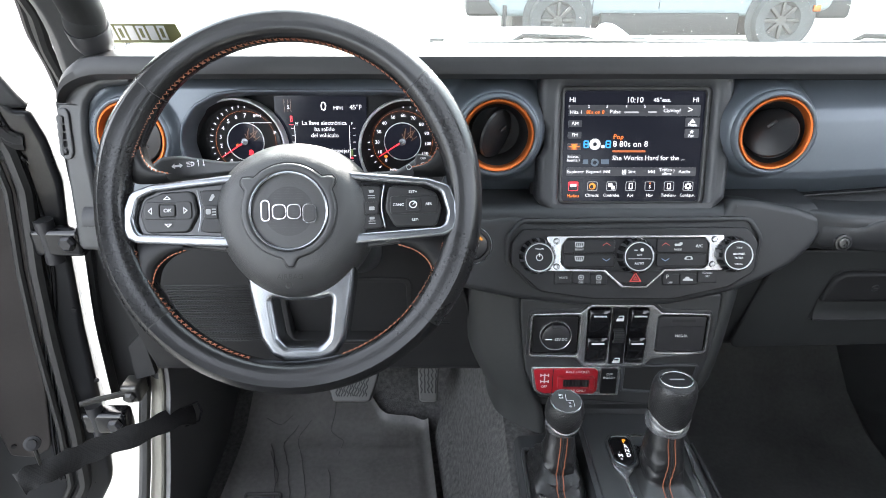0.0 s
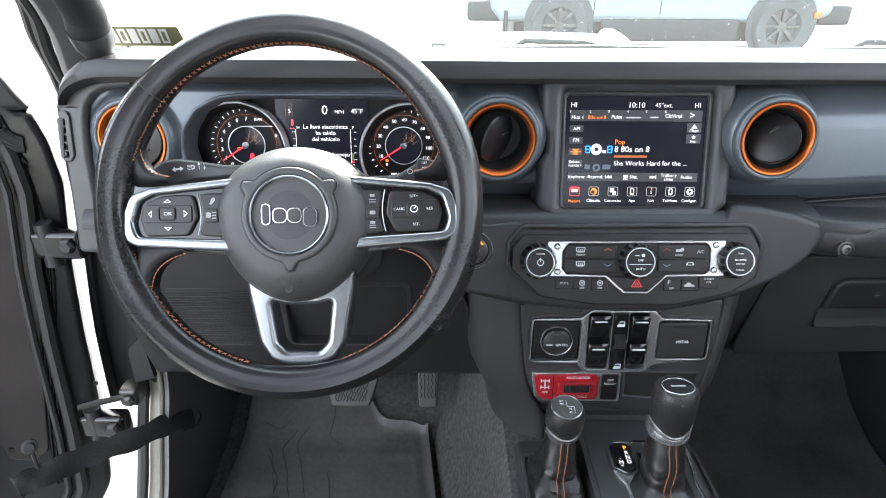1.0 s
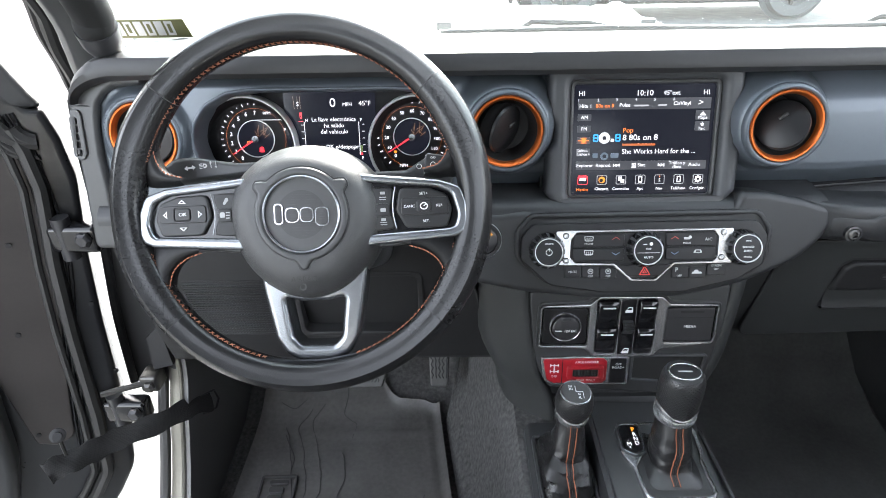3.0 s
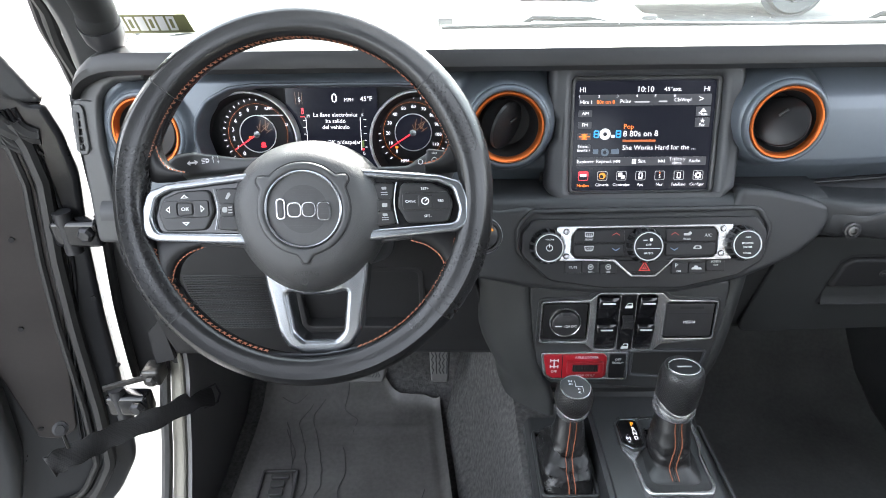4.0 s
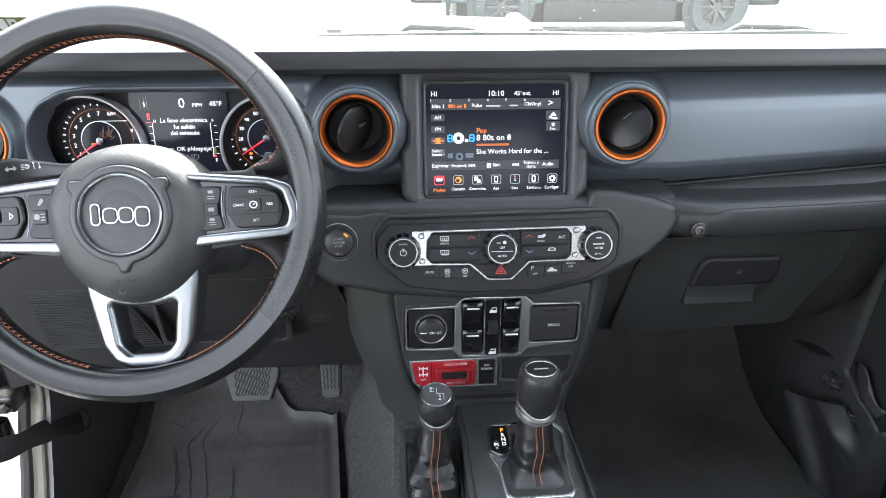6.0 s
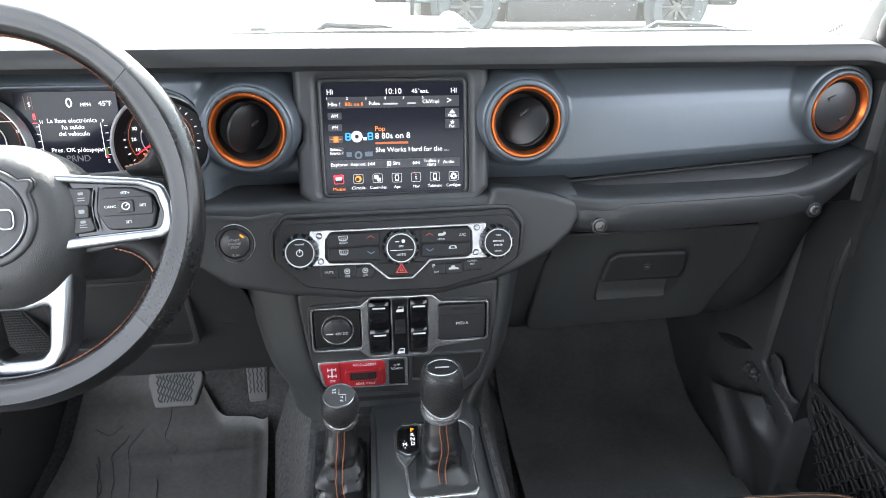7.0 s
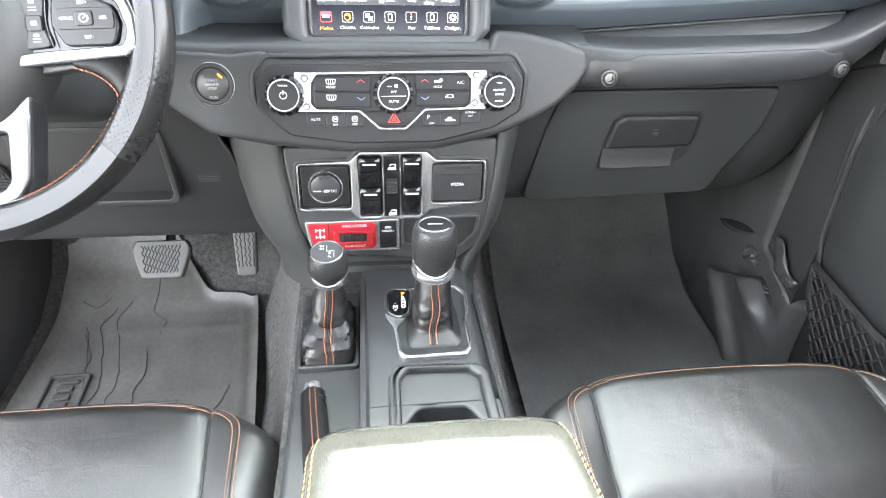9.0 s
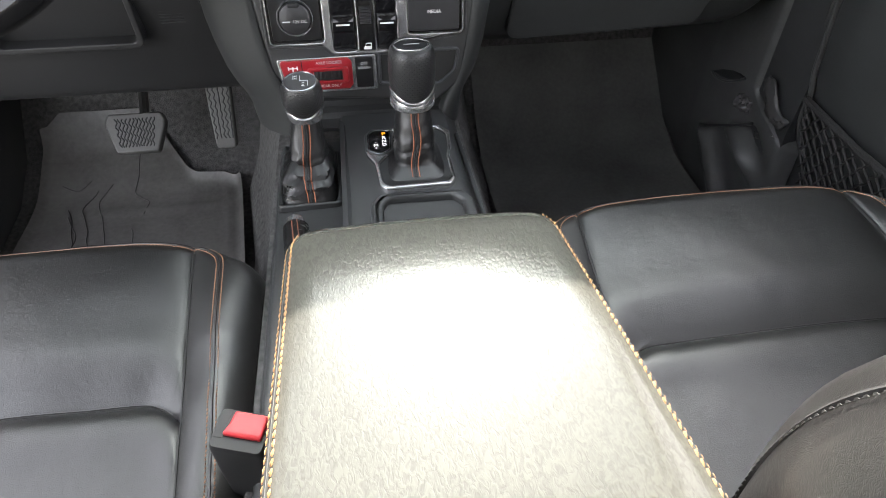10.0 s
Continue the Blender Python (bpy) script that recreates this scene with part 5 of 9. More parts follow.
# ---------------------------------------------------------------- gauges
def cluster():
    c = thing("instrument_cluster", "lit instrument cluster with two round dials and a colour display", "gauge cluster", at=(-0.40, 0.78, 0.70))
    M = frame_at(0, 0.767, 0.70, 12)
    part("backing", plate(rect(-0.60, -0.21, -0.07, 0.09, 0.02), z0=-0.01, z1=-0.006), DIALGREY, c, m=M)
    D = part("display", plate(rect(-0.462, -0.342, -0.05, 0.062, 0.003), z0=-0.006, z1=-0.002), SCREEN, c, "dark colour display between the dials", m=M)
    T = M @ Matrix.Translation((0, 0, -0.0018))
    w = [letters("0", 0.017, -0.398, 0.048), letters("MPH", 0.0062, -0.379, 0.046), letters("45°F", 0.0085, -0.356, 0.047), letters("S", 0.0075, -0.444, 0.047),
         letters("La llave electrónica", 0.0076, -0.398, 0.027), letters("ha salido", 0.0076, -0.398, 0.019), letters("del vehículo", 0.0076, -0.398, 0.011), letters("Pres. OK p/despejar", 0.0076, -0.397, -0.009),
         letters("F", 0.0055, -0.362, 0.026), letters("E", 0.0055, -0.362, -0.024), letters("H", 0.0055, -0.434, 0.026), letters("C", 0.0055, -0.434, -0.022)]
    parts("word", [*w], E_WHITE, D, "white display words", m=T)
    part("gear_letters", letters("PRND", 0.011, -0.398, -0.020), E_DIM, D, m=T)
    part("temp_gauge", join(plate(rect(-0.4425, -0.4395, 0.0285, 0.0365, 0.0008), [rect(-0.4417, -0.4403, 0.0295, 0.0325, 0.0003)], z0=0, z1=0.0003), plate(rect(-0.4445, -0.4385, 0.0245, 0.0255, 0.0003), z0=0, z1=0.0003)), E_RED, D, "red temperature bar", m=T)
    parts("gauge_tick", [*[plate(rect(x, x + 0.0035, y, y + 0.0007, 0.0002), z0=0, z1=0.0003) for x in (-0.4415, -0.361) for y in np.linspace(-0.016, 0.02, 5)],
                             *[plate(rect(x, x + 0.0007, -0.02, 0.024, 0.0002), z0=0, z1=0.0003) for x in (-0.4375, -0.3655)]], E_WHITE, D, m=T)
    part("fuel_bar", plate(rect(-0.3645, -0.3615, -0.02, -0.017, 0.0005), z0=0, z1=0.0004), E_RED, D, m=T)
    part("low_bar", plate(rect(-0.3645, -0.3615, -0.016, -0.007, 0.0005), z0=0, z1=0.0004), glow("lit_green", (0.5, 0.8, 0.2), 0.0192), D, m=T)
    random.seed(3)
    part("display_art", join(*[plate([(x, y), (x + 0.0006, y), (x + 0.0006 + s, y + l), (x + s, y + l)], z0=0, z1=0.0002) for x, y, s, l in [(-0.449 + 0.004 * k, 0.041, random.uniform(-0.002, 0.003), 0.016) for k in range(3)]]), RAMP_ART, D, m=T)
    for name, cx, cy, r, nums, n, small, unit in (("tachometer", -0.512, -0.006, 0.063, [str(k) for k in range(8)], 15, 0.0075, "RPM"), ("speedometer", -0.2875, -0.006, 0.062, [str(k) for k in range(0, 130, 10)], 25, 0.0062, "MPH")):
        G = M @ Matrix.Translation((cx, cy, 0))
        d = part(name, lathe([(0.0, -0.003), (r - 0.008, -0.003), (r - 0.004, 0.001), (r - 0.0008, 0.010)], 64), DIALGREY, c, "black dial with white figures", m=G)
        part("bezel", lathe([(r + 0.0032, -0.02), (r + 0.0032, 0.012), (r + 0.0018, 0.0150), (r + 0.0002, 0.0146), (r - 0.0006, 0.010)], 72), SATINRIM, d, "chrome dial rim", m=G)
        nx, ny = (0.009, 0.009) if name == "tachometer" else (-0.0080, 0.009)
        G2 = M @ Matrix.Translation((cx + nx, cy + ny, -0.0028))
        a0, a1 = (231, 88) if name == "tachometer" else (228, -52)
        ticks, figs = [], []
        for k in range(n):
            a = radians(a0 + (a1 - a0) * k / (n - 1))
            major = k % ((n - 1) // (len(nums) - 1)) == 0
            r1, r0 = 0.0470, 0.0435 if major else 0.0442
            wdt = 0.0006 if major else 0.0004
            u, v = Vector((math.cos(a), math.sin(a))), Vector((-math.sin(a), math.cos(a)))
            ticks.append(plate([tuple(u * r0 - v * wdt), tuple(u * r1 - v * wdt), tuple(u * r1 + v * wdt), tuple(u * r0 + v * wdt)], z0=0, z1=0.0003))
        for k, s in enumerate(nums):
            a = radians(a0 + (a1 - a0) * k / (len(nums) - 1))
            figs.append(letters(s, small, 0.0335 * math.cos(a), 0.0335 * math.sin(a)))
        part("ticks", join(*ticks), E_WHITE, d, m=G2)
        parts("figure", [*figs, letters(unit, 0.0055, 0.017 if unit == "RPM" else -0.012, 0.033 if unit == "RPM" else -0.038)], E_WHITE, d, "white dial figures", m=G2)
        part("inner_ring", lathe([(0.0248, 0.0), (0.0248, 0.0014), (0.0237, 0.0014), (0.0237, 0.0)], 56), SATINRIM, d, m=G2)
        part("red_ring", lathe([(0.0398, 0.0001), (0.0398, 0.0004), (0.0394, 0.0004), (0.0394, 0.0001)], 64), E_RUST, d, "thin dark red ring", m=G2)
        part("inner_disc", lathe([(0.0, 0.0002), (0.0235, 0.0002)], 40), SCREEN, d, m=G2)
        part("needle", plate([(-0.002, 0.001), (-0.001, -0.0015), (0.037, -0.0005), (0.037, 0.0005)], z0=0.0035, z1=0.0045), E_RED, d, "red needle at rest", m=G2 @ pose(0, 0, 0, 0, 0, 212))
        part("needle_cap", lathe([(0.0045, 0.0), (0.0045, 0.006), (0.0, 0.0065)], 24), SILVER, d, m=G2)
        if name == "tachometer":
            part("warning_light", join(plate(circle(0.006, -0.0135, 0.003, 16), z0=0, z1=0.0006), plate(rect(0.0025, 0.0095, -0.018, -0.0155, 0.001), z0=0, z1=0.0006)), E_RED, d, m=G2)
            part("engine_light", plate(rect(-0.013, -0.0085, -0.006, -0.003, 0.001), [rect(-0.012, -0.0095, -0.0052, -0.0038, 0.0005)], z0=0, z1=0.0006), E_ORANGE, d, m=G2)
            part("range_line", plate(rect(0.002, 0.036, 0.0240, 0.0250, 0.0002), z0=0.0006, z1=0.0016), SATINRIM, d, m=G2)
            part("range_words", letters("2H", 0.005, 0.040, 0.012), E_WHITE, d, m=G2)
        else:
            part("engine_light", plate(rect(-0.0245, -0.0205, -0.021, -0.018, 0.001), z0=0, z1=0.0006), E_ORANGE, d, m=G2)
        random.seed(7)
        art = []
        for k in range(9):
            a, l = radians(random.uniform(20, 70)), random.uniform(0.008, 0.018)
            p = Vector((random.uniform(0.002, 0.016), random.uniform(0.0, 0.012)))
            q = p + Vector((math.cos(a + 0.6 * (k % 3)), math.sin(a + 0.6 * (k % 3)))) * l
            s = Vector((-(q - p).y, (q - p).x)).normalized() * 0.0004
            art.append(plate([tuple(p - s), tuple(q - s), tuple(q + s), tuple(p + s)], z0=0.0003, z1=0.0005))
        part("dial_art", join(*art), RAMP_ART, d, m=G2)
    return c


cluster()

# ---------------------------------------------------------------- touch screen
def screen():
    s = thing("infotainment_screen", "lit touch screen radio in a grey textured surround", "touch screen", at=(0, 0.74, 0.62))
    M = frame_at(-0.001, 0.7135, 0.643, 16)
    o = rounded([(-0.108, -0.016, 0.010), (0.104, -0.014, 0.010), (0.119, 0.002, 0.008), (0.121, 0.055, 0.004), (0.112, 0.066, 0.004), (0.112, 0.088, 0.004), (0.121, 0.100, 0.004), (0.119, 0.150, 0.010), (0.104, 0.163, 0.008),
                 (-0.106, 0.165, 0.008), (-0.121, 0.152, 0.010), (-0.123, 0.100, 0.004), (-0.114, 0.088, 0.004), (-0.114, 0.066, 0.004), (-0.122, 0.055, 0.004), (-0.122, 0.0, 0.008)], 0.006, 5)
    i = rect(-0.094, 0.094, -0.006, 0.141, 0.009, 5)
    # larger dark plate behind, standing in for shade in the gap
    part("surround_gap", plate(inset(o, -0.0032), z0=-0.07, z1=-0.026), DARK, s, "dark plate for the shaded gap round the surround", m=M)
    part("surround", plate(o, [i], z0=-0.07, z1=0.0095, bevel=0.010), BEZEL, s, "textured dark grey surround", m=M)
    part("inner_lip", plate(inset(i, -0.001), [rect(-0.0885, 0.0885, -0.0025, 0.1355, 0.005, 5)], z0=-0.02, z1=0.0, bevel=0.003), HARD, s, m=M)
    D = part("display", plate(rect(-0.090, 0.090, -0.004, 0.137, 0.004), z0=-0.02, z1=-0.006), SCREEN, s, "glossy dark display", m=M)
    W, H = 0.172, 0.130

    def at(u, v):
        """A place on the display, from 0 to 1 across and down."""
        return -0.086 + u * W, 0.1315 - v * H

    T = M @ Matrix.Translation((0, 0, -0.0056))

    def bar(u0, v0, u1, v1, z=0.0, r=0.001):
        (x0, y1), (x1, y0) = at(u0, v0), at(u1, v1)
        return plate(rect(x0, x1, y0, y1, r, 2), z0=z - 0.0003, z1=z + 0.0001)

    def word(t, u, v, size, align="CENTER", z=0.0002):
        x, y = at(u, v)
        b = letters(t, size, x, y, 0.0001, align)
        b.transform(Matrix.Translation((0, 0, z)))
        return b

    parts("soft_key", [bar(0.02, 0.10, 0.985, 0.205), bar(0.02, 0.245, 0.12, 0.31), bar(0.02, 0.355, 0.12, 0.42), bar(0.02, 0.465, 0.12, 0.53), bar(0.02, 0.575, 0.12, 0.65), bar(0.88, 0.22, 0.985, 0.31), bar(0.88, 0.325, 0.985, 0.415),
                              bar(0.02, 0.70, 0.985, 0.785)], BAR, D, "grey soft keys", m=T)
    parts("word", [word("HI", 0.02, 0.055, 0.0085, "LEFT"), word("10:10", 0.50, 0.055, 0.0098), word("45°ext.", 0.70, 0.055, 0.0075), word("HI", 0.97, 0.055, 0.0085, "RIGHT"),
                             *[word(str(k + 1), (0.02, 0.165, 0.30, 0.44, 0.575, 0.715)[k], 0.115, 0.005) for k in range(6)],
                             word("Hits 1", 0.075, 0.17, 0.0066), word("Pulse", 0.36, 0.165, 0.0066), word("ClsVinyl", 0.775, 0.155, 0.0066), word(">", 0.91, 0.15, 0.012),
                             word("AM", 0.07, 0.278, 0.0062), word("FM", 0.07, 0.388, 0.0062), word("Selecc.", 0.065, 0.595, 0.0052), word("fuente", 0.06, 0.63, 0.0052),
                             word("Mapa", 0.932, 0.29, 0.0054), word("Fav.", 0.932, 0.395, 0.0054),
                             word("8 80s on 8", 0.355, 0.475, 0.0105, "LEFT"), word("She Works Hard for the ...", 0.355, 0.61, 0.0086, "LEFT"),
                             word("Explorar", 0.085, 0.742, 0.0062), word("Reprod.", 0.225, 0.742, 0.0062), word("Sint.", 0.51, 0.742, 0.0062), word("Tráfico y", 0.77, 0.725, 0.0058), word("clima", 0.77, 0.762, 0.0058), word("Audio", 0.90, 0.742, 0.0062),
                             *[word(n, 0.22 + 0.143 * k, 0.975, 0.0053) for k, n in enumerate(("Climatiz.", "Controles", "Aps", "Nav", "Teléfono", "Configur."))]], E_WHITE, D, "white screen words", m=T)
    parts("name_bar", [bar(0.425, 0.162, 0.535, 0.178), bar(0.60, 0.160, 0.665, 0.176)], E_GREY, D, m=T @ Matrix.Translation((0, 0, 0.0002)))
    parts("orange_word", [word("80s on 8", 0.215, 0.17, 0.0066), word("Pop", 0.355, 0.405, 0.0086, "LEFT"), word("Medios", 0.075, 0.982, 0.0054), ], E_ORANGE, D, "orange screen words", m=T)
    part("name_bar", bar(0.355, 0.532, 0.60, 0.553, 0.0002), E_RUST, D, m=T)
    tri, frames = [], []
    for u, sg in ((0.345, -1), (0.63, 1)):
        x, y = at(u, 0.742)
        for k in (0, 1):
            q = [(x + sg * (0.0035 * k), y - 0.0022), (x + sg * (0.0035 * k), y + 0.0022), (x + sg * (0.0035 * k + 0.0034), y)]
            tri.append(plate(q, z0=0, z1=0.0003))
        tri.append(bar(u + sg * 0.045 - 0.003, 0.725, u + sg * 0.045 + 0.003, 0.76, 0.0002))
    for a in range(3):
        for b in range(4):
            tri.append(bar(0.435 + a * 0.011, 0.722 + b * 0.0125, 0.443 + a * 0.011, 0.731 + b * 0.0125, 0.0002, 0.0002))
    x, y = at(0.932, 0.255)
    tri.append(plate([(x - 0.004, y - 0.002), (x + 0.004, y - 0.002), (x, y + 0.003)], z0=0, z1=0.0003))
    x, y = at(0.932, 0.355)
    tri.append(plate([(x + (0.003 if k % 2 else 0.0013) * math.sin(k * math.pi / 5 + math.pi), y + (0.003 if k % 2 else 0.0013) * math.cos(k * math.pi / 5 + math.pi)) for k in range(10)], z0=0, z1=0.0003))
    x, y = at(0.11, 0.63)
    tri.append(plate([(x, y - 0.001), (x + 0.0015, y), (x, y + 0.001)], z0=0, z1=0.0003))
    for k in range(7):
        u = 0.075 + 0.1435 * k
        x, y = at(u, 0.885)
        fr = plate(rect(x - 0.0065, x + 0.0065, y - 0.006, y + 0.006, 0.0022), [rect(x - 0.0058, x + 0.0058, y - 0.0053, y + 0.0053, 0.0018)], z0=0, z1=0.0003)
        if k == 0:
            part("media_icon", join(fr, plate(rect(x - 0.0055, x + 0.0055, y + 0.001, y + 0.005, 0.001), z0=0, z1=0.0002)), E_RED, D, "red media icon", m=T)
            tri.append(plate(rect(x - 0.004, x + 0.004, y - 0.001, y + 0.0025, 0.0005), z0=0, z1=0.0004))
        elif k == 1:
            part("climate_icon", plate(circle(x, y, 0.0042, 20), [circle(x - 0.0008, y - 0.0008, 0.0024, 16)], z0=0, z1=0.0003), E_AMBER, D, "amber climate icon", m=T)
            frames.append(fr)
        else:
            frames.append(fr)
            if k == 2:
                tri += [plate(rect(x - 0.004, x + 0.001, y - 0.001, y + 0.004, 0.0005), z0=0, z1=0.0004), plate(rect(x - 0.0005, x + 0.004, y - 0.004, y + 0.0005, 0.0005), z0=0.0004, z1=0.0006)]
            if k in (3, 5):
                tri.append(plate(rect(x - 0.0025, x + 0.0025, y - 0.004, y + 0.004, 0.001), [rect(x - 0.0015, x + 0.0015, y - 0.0025, y + 0.003, 0.0005)], z0=0, z1=0.0004))
            if k == 4:
                tri += [letters("S", 0.006, x, y - 0.001)]
                part("compass_tick", plate([(x - 0.001, y + 0.003), (x + 0.001, y + 0.003), (x, y + 0.005)], z0=0, z1=0.0005), E_ORANGE, D, m=T)
            if k == 6:
                gear = [(x + (0.0046 if j % 4 < 2 else 0.0036) * math.cos(j * math.pi / 16), y + (0.0046 if j % 4 < 2 else 0.0036) * math.sin(j * math.pi / 16)) for j in range(32)]
                tri.append(plate(gear, [circle(x, y, 0.0018, 16)], z0=0, z1=0.0005))
    parts("icon", [*tri], E_WHITE, D, "white screen icons", m=T)
    parts("icon_frame", frames, E_GREY, D, "grey icon outline", m=T)
    # channel art: plain blue and grey shapes
    x, y = at(0.24, 0.475)
    x2, y2 = at(0.24, 0.645)
    parts("art_shape", [plate(rect(x - 0.0175, x - 0.0105, y - 0.0048, y + 0.0048, 0.002), [rect(x - 0.0158, x - 0.0122, y - 0.0032, y - 0.0008, 0.0006), rect(x - 0.0158, x - 0.0122, y + 0.0008, y + 0.0032, 0.0006)], z0=0, z1=0.0003),
                          plate(rect(x + 0.0105, x + 0.0175, y - 0.0048, y + 0.0048, 0.002), [rect(x + 0.0122, x + 0.0158, y - 0.0032, y - 0.0008, 0.0006), rect(x + 0.0122, x + 0.0158, y + 0.0008, y + 0.0032, 0.0006)], z0=0, z1=0.0003)], E_BLUE, D, "blue channel art shape", m=T)
    part("art_white", join(plate(circle(x - 0.003, y, 0.0072, 28), [circle(x - 0.003, y, 0.0025, 14)], z0=0, z1=0.0003), plate(rect(x + 0.005, x + 0.0095, y - 0.0048, y - 0.001, 0.0006), z0=0, z1=0.0003)), glow("lit_silver", (0.8, 0.85, 0.9), 0.096), D, m=T)
    part("art_faded", join(plate(rect(x2 - 0.017, x2 - 0.0105, y2 - 0.003, y2 + 0.003, 0.001), z0=0, z1=0.0003), plate(circle(x2 - 0.002, y2 - 0.001, 0.005, 20), [circle(x2 - 0.002, y2 - 0.001, 0.0025, 14)], z0=0, z1=0.0003), plate(rect(x2 + 0.006, x2 + 0.016, y2 - 0.003, y2 + 0.003, 0.001), z0=0, z1=0.0003)),
         glow("lit_slate", (0.35, 0.5, 0.7), 0.0256), D, m=T)
    xx, yy = at(0.07, 0.498)
    part("source_icon", join(plate(circle(xx, yy, 0.0028, 16), z0=0, z1=0.0003), plate(rect(xx - 0.007, xx + 0.007, yy - 0.0006, yy + 0.0006, 0.0002), z0=0, z1=0.0004), plate(rect(xx - 0.004, xx + 0.004, yy + 0.0025, yy + 0.0035, 0.0003), z0=0, z1=0.0003), plate(rect(xx - 0.004, xx + 0.004, yy - 0.0035, yy - 0.0025, 0.0003), z0=0, z1=0.0003)), E_ORANGE, D, m=T)
    return s


screen()

# ---------------------------------------------------------------- climate panel
def knob(parent, M, x, y, r, words, name="knob"):
    k = part(name, lathe([(r * 1.03, 0.0), (r * 1.01, 0.004), (r * 0.95, 0.011), (r * 0.84, 0.0172), (r * 0.79, 0.0188), (r * 0.74, 0.0188)], 48), KEYCAP, parent, "ribbed black knob", m=M @ Matrix.Translation((x, y, 0)))
    part("bright_ring", lathe([(r * 0.795, 0.0180), (r * 0.790, 0.0196), (r * 0.745, 0.0196), (r * 0.735, 0.018)], 48), SATINRIM, k, "bright ring", m=M @ Matrix.Translation((x, y, 0)))
    part("cap", lathe([(r * 0.74, 0.0180), (0.0, 0.0190)], 40), PANELKEY, k, m=M @ Matrix.Translation((x, y, 0)))
    part("print", join(*[letters(t, s, dx, dy) for t, s, dx, dy in words[0]], *words[1]), PRINT, k, m=M @ Matrix.Translation((x, y, 0.0192)))
    for j in range(14):
        part("rib", loft([[(q * r, v * w, z) for q, z in ((0.90, 0.003), (1.035, 0.003), (0.965, 0.0120), (0.865, 0.0170), (0.80, 0.0170))] for v, w in ((-1, 0.0030), (-0.6, 0.0032), (0.6, 0.0032), (1, 0.0030))]), GLOSS, k, m=M @ Matrix.Translation((x, y, 0)) @ pose(0, 0, 0, 0, 0, j * 360 / 14))
    return k


def climate():
    c = thing("climate_panel", "climate control panel with three knobs and a silver frame", "control panel", at=(0, 0.69, 0.56))
    M = frame_at(0, 0.676, 0.602, 22)
    base = inset(well, 0.0015)
    part("base", plate([(x, y - 0.004) for x, y in base], z0=-0.03, z1=0.002, bevel=0.002), PANELKEY, c, "satin black base", m=M)
    line = rounded([(-0.112, -0.0378, 0.003), (-0.0400, -0.0388, 0.003), (-0.0170, -0.0588, 0.004), (0.0145, -0.0593, 0.004), (0.0375, -0.0376, 0.003), (0.110, -0.0366, 0.003), (0.110, 0.0084, 0.003), (-0.112, 0.0066, 0.003)], 0.003, 4)
    gap = rounded([(-0.0882, -0.0345, 0.004), (-0.0385, -0.0359, 0.003), (-0.0155, -0.0560, 0.004), (0.0130, -0.0565, 0.004), (0.0362, -0.0348, 0.003), (0.0847, -0.0338, 0.004), (0.0912, -0.0280, 0.004), (0.0918, -0.0026, 0.004), (0.0859, 0.0050, 0.004), (-0.0861, 0.0036, 0.004), (-0.0932, -0.0055, 0.004), (-0.0945, -0.0278, 0.004)], 0.003, 4)
    fr = part("silver_frame", plate(line, [gap], z0=0.0, z1=0.006, bevel=0.0010), FRAMEMETAL, c, "satin silver frame", m=M)
    for x, y in ((-0.1001, -0.0001), (-0.0996, -0.0318), (0.0975, 0.0026), (0.0958, -0.0289)):
        sc = part("screw", lathe([(0.0031, 0.005), (0.0030, 0.0070), (0.0018, 0.0072), (0.0016, 0.0064), (0, 0.0064)], 20), FRAMEMETAL, fr, m=M @ Matrix.Translation((x, y, 0)))
        part("screw_groove", lathe([(0.0039, 0.0055), (0.0039, 0.0063), (0.0030, 0.0063)], 20), DULL, sc, m=M @ Matrix.Translation((x, y, 0)))
    part("inner_face", plate(inset(gap, 0.0008), z0=0, z1=0.0035, bevel=0.0006), PANELKEY, c, m=M)
    for x0, x1, y0, y1 in ((-0.0905, -0.026, -0.0150, 0.0018), (-0.0905, -0.026, -0.0330, -0.0162), (0.026, 0.0885, -0.0145, 0.0032), (0.026, 0.0885, -0.0320, -0.0158)):
        part("key", plate(rect(x0, x1, y0, y1, 0.003), z0=0.003, z1=0.0055, bevel=0.0012), PANELKEY, c, m=M)
    T = M @ Matrix.Translation((0, 0, 0.0056))

    def demist(x, y):
        return [plate(rounded([(x - 0.005, y - 0.003), (x + 0.005, y - 0.003), (x + 0.006, y + 0.003), (x - 0.006, y + 0.003)], 0.001), [rounded([(x - 0.0042, y - 0.0022), (x + 0.0042, y - 0.0022), (x + 0.005, y + 0.0022), (x - 0.005, y + 0.0022)], 0.0008)], z0=0, z1=0.0002)] + \
               [plate(rect(x + d - 0.0004, x + d + 0.0004, y - 0.0042, y + 0.0012, 0.0002), z0=0, z1=0.0003) for d in (-0.0025, 0, 0.0025)]

    prints = demist(-0.071, -0.004) + demist(-0.071, -0.0215) + [letters("FRONT", 0.0034, -0.071, -0.0105), letters("MODE", 0.0034, 0.052, -0.0105), letters("A/C", 0.0055, 0.079, -0.006)]
    prints += [plate(rect(0.048, 0.056, -0.006, -0.003, 0.001), z0=0, z1=0.0002), plate(circle(0.056, -0.003, 0.002, 12), z0=0, z1=0.0003), plate(rounded([(0.060, -0.023), (0.072, -0.023), (0.070, -0.019), (0.063, -0.019)], 0.001), [rect(0.0635, 0.069, -0.0222, -0.020, 0.0005)], z0=0, z1=0.0002)]
    parts("key_mark", [*prints], SOFTPRINT, c, "white key symbols", m=T)

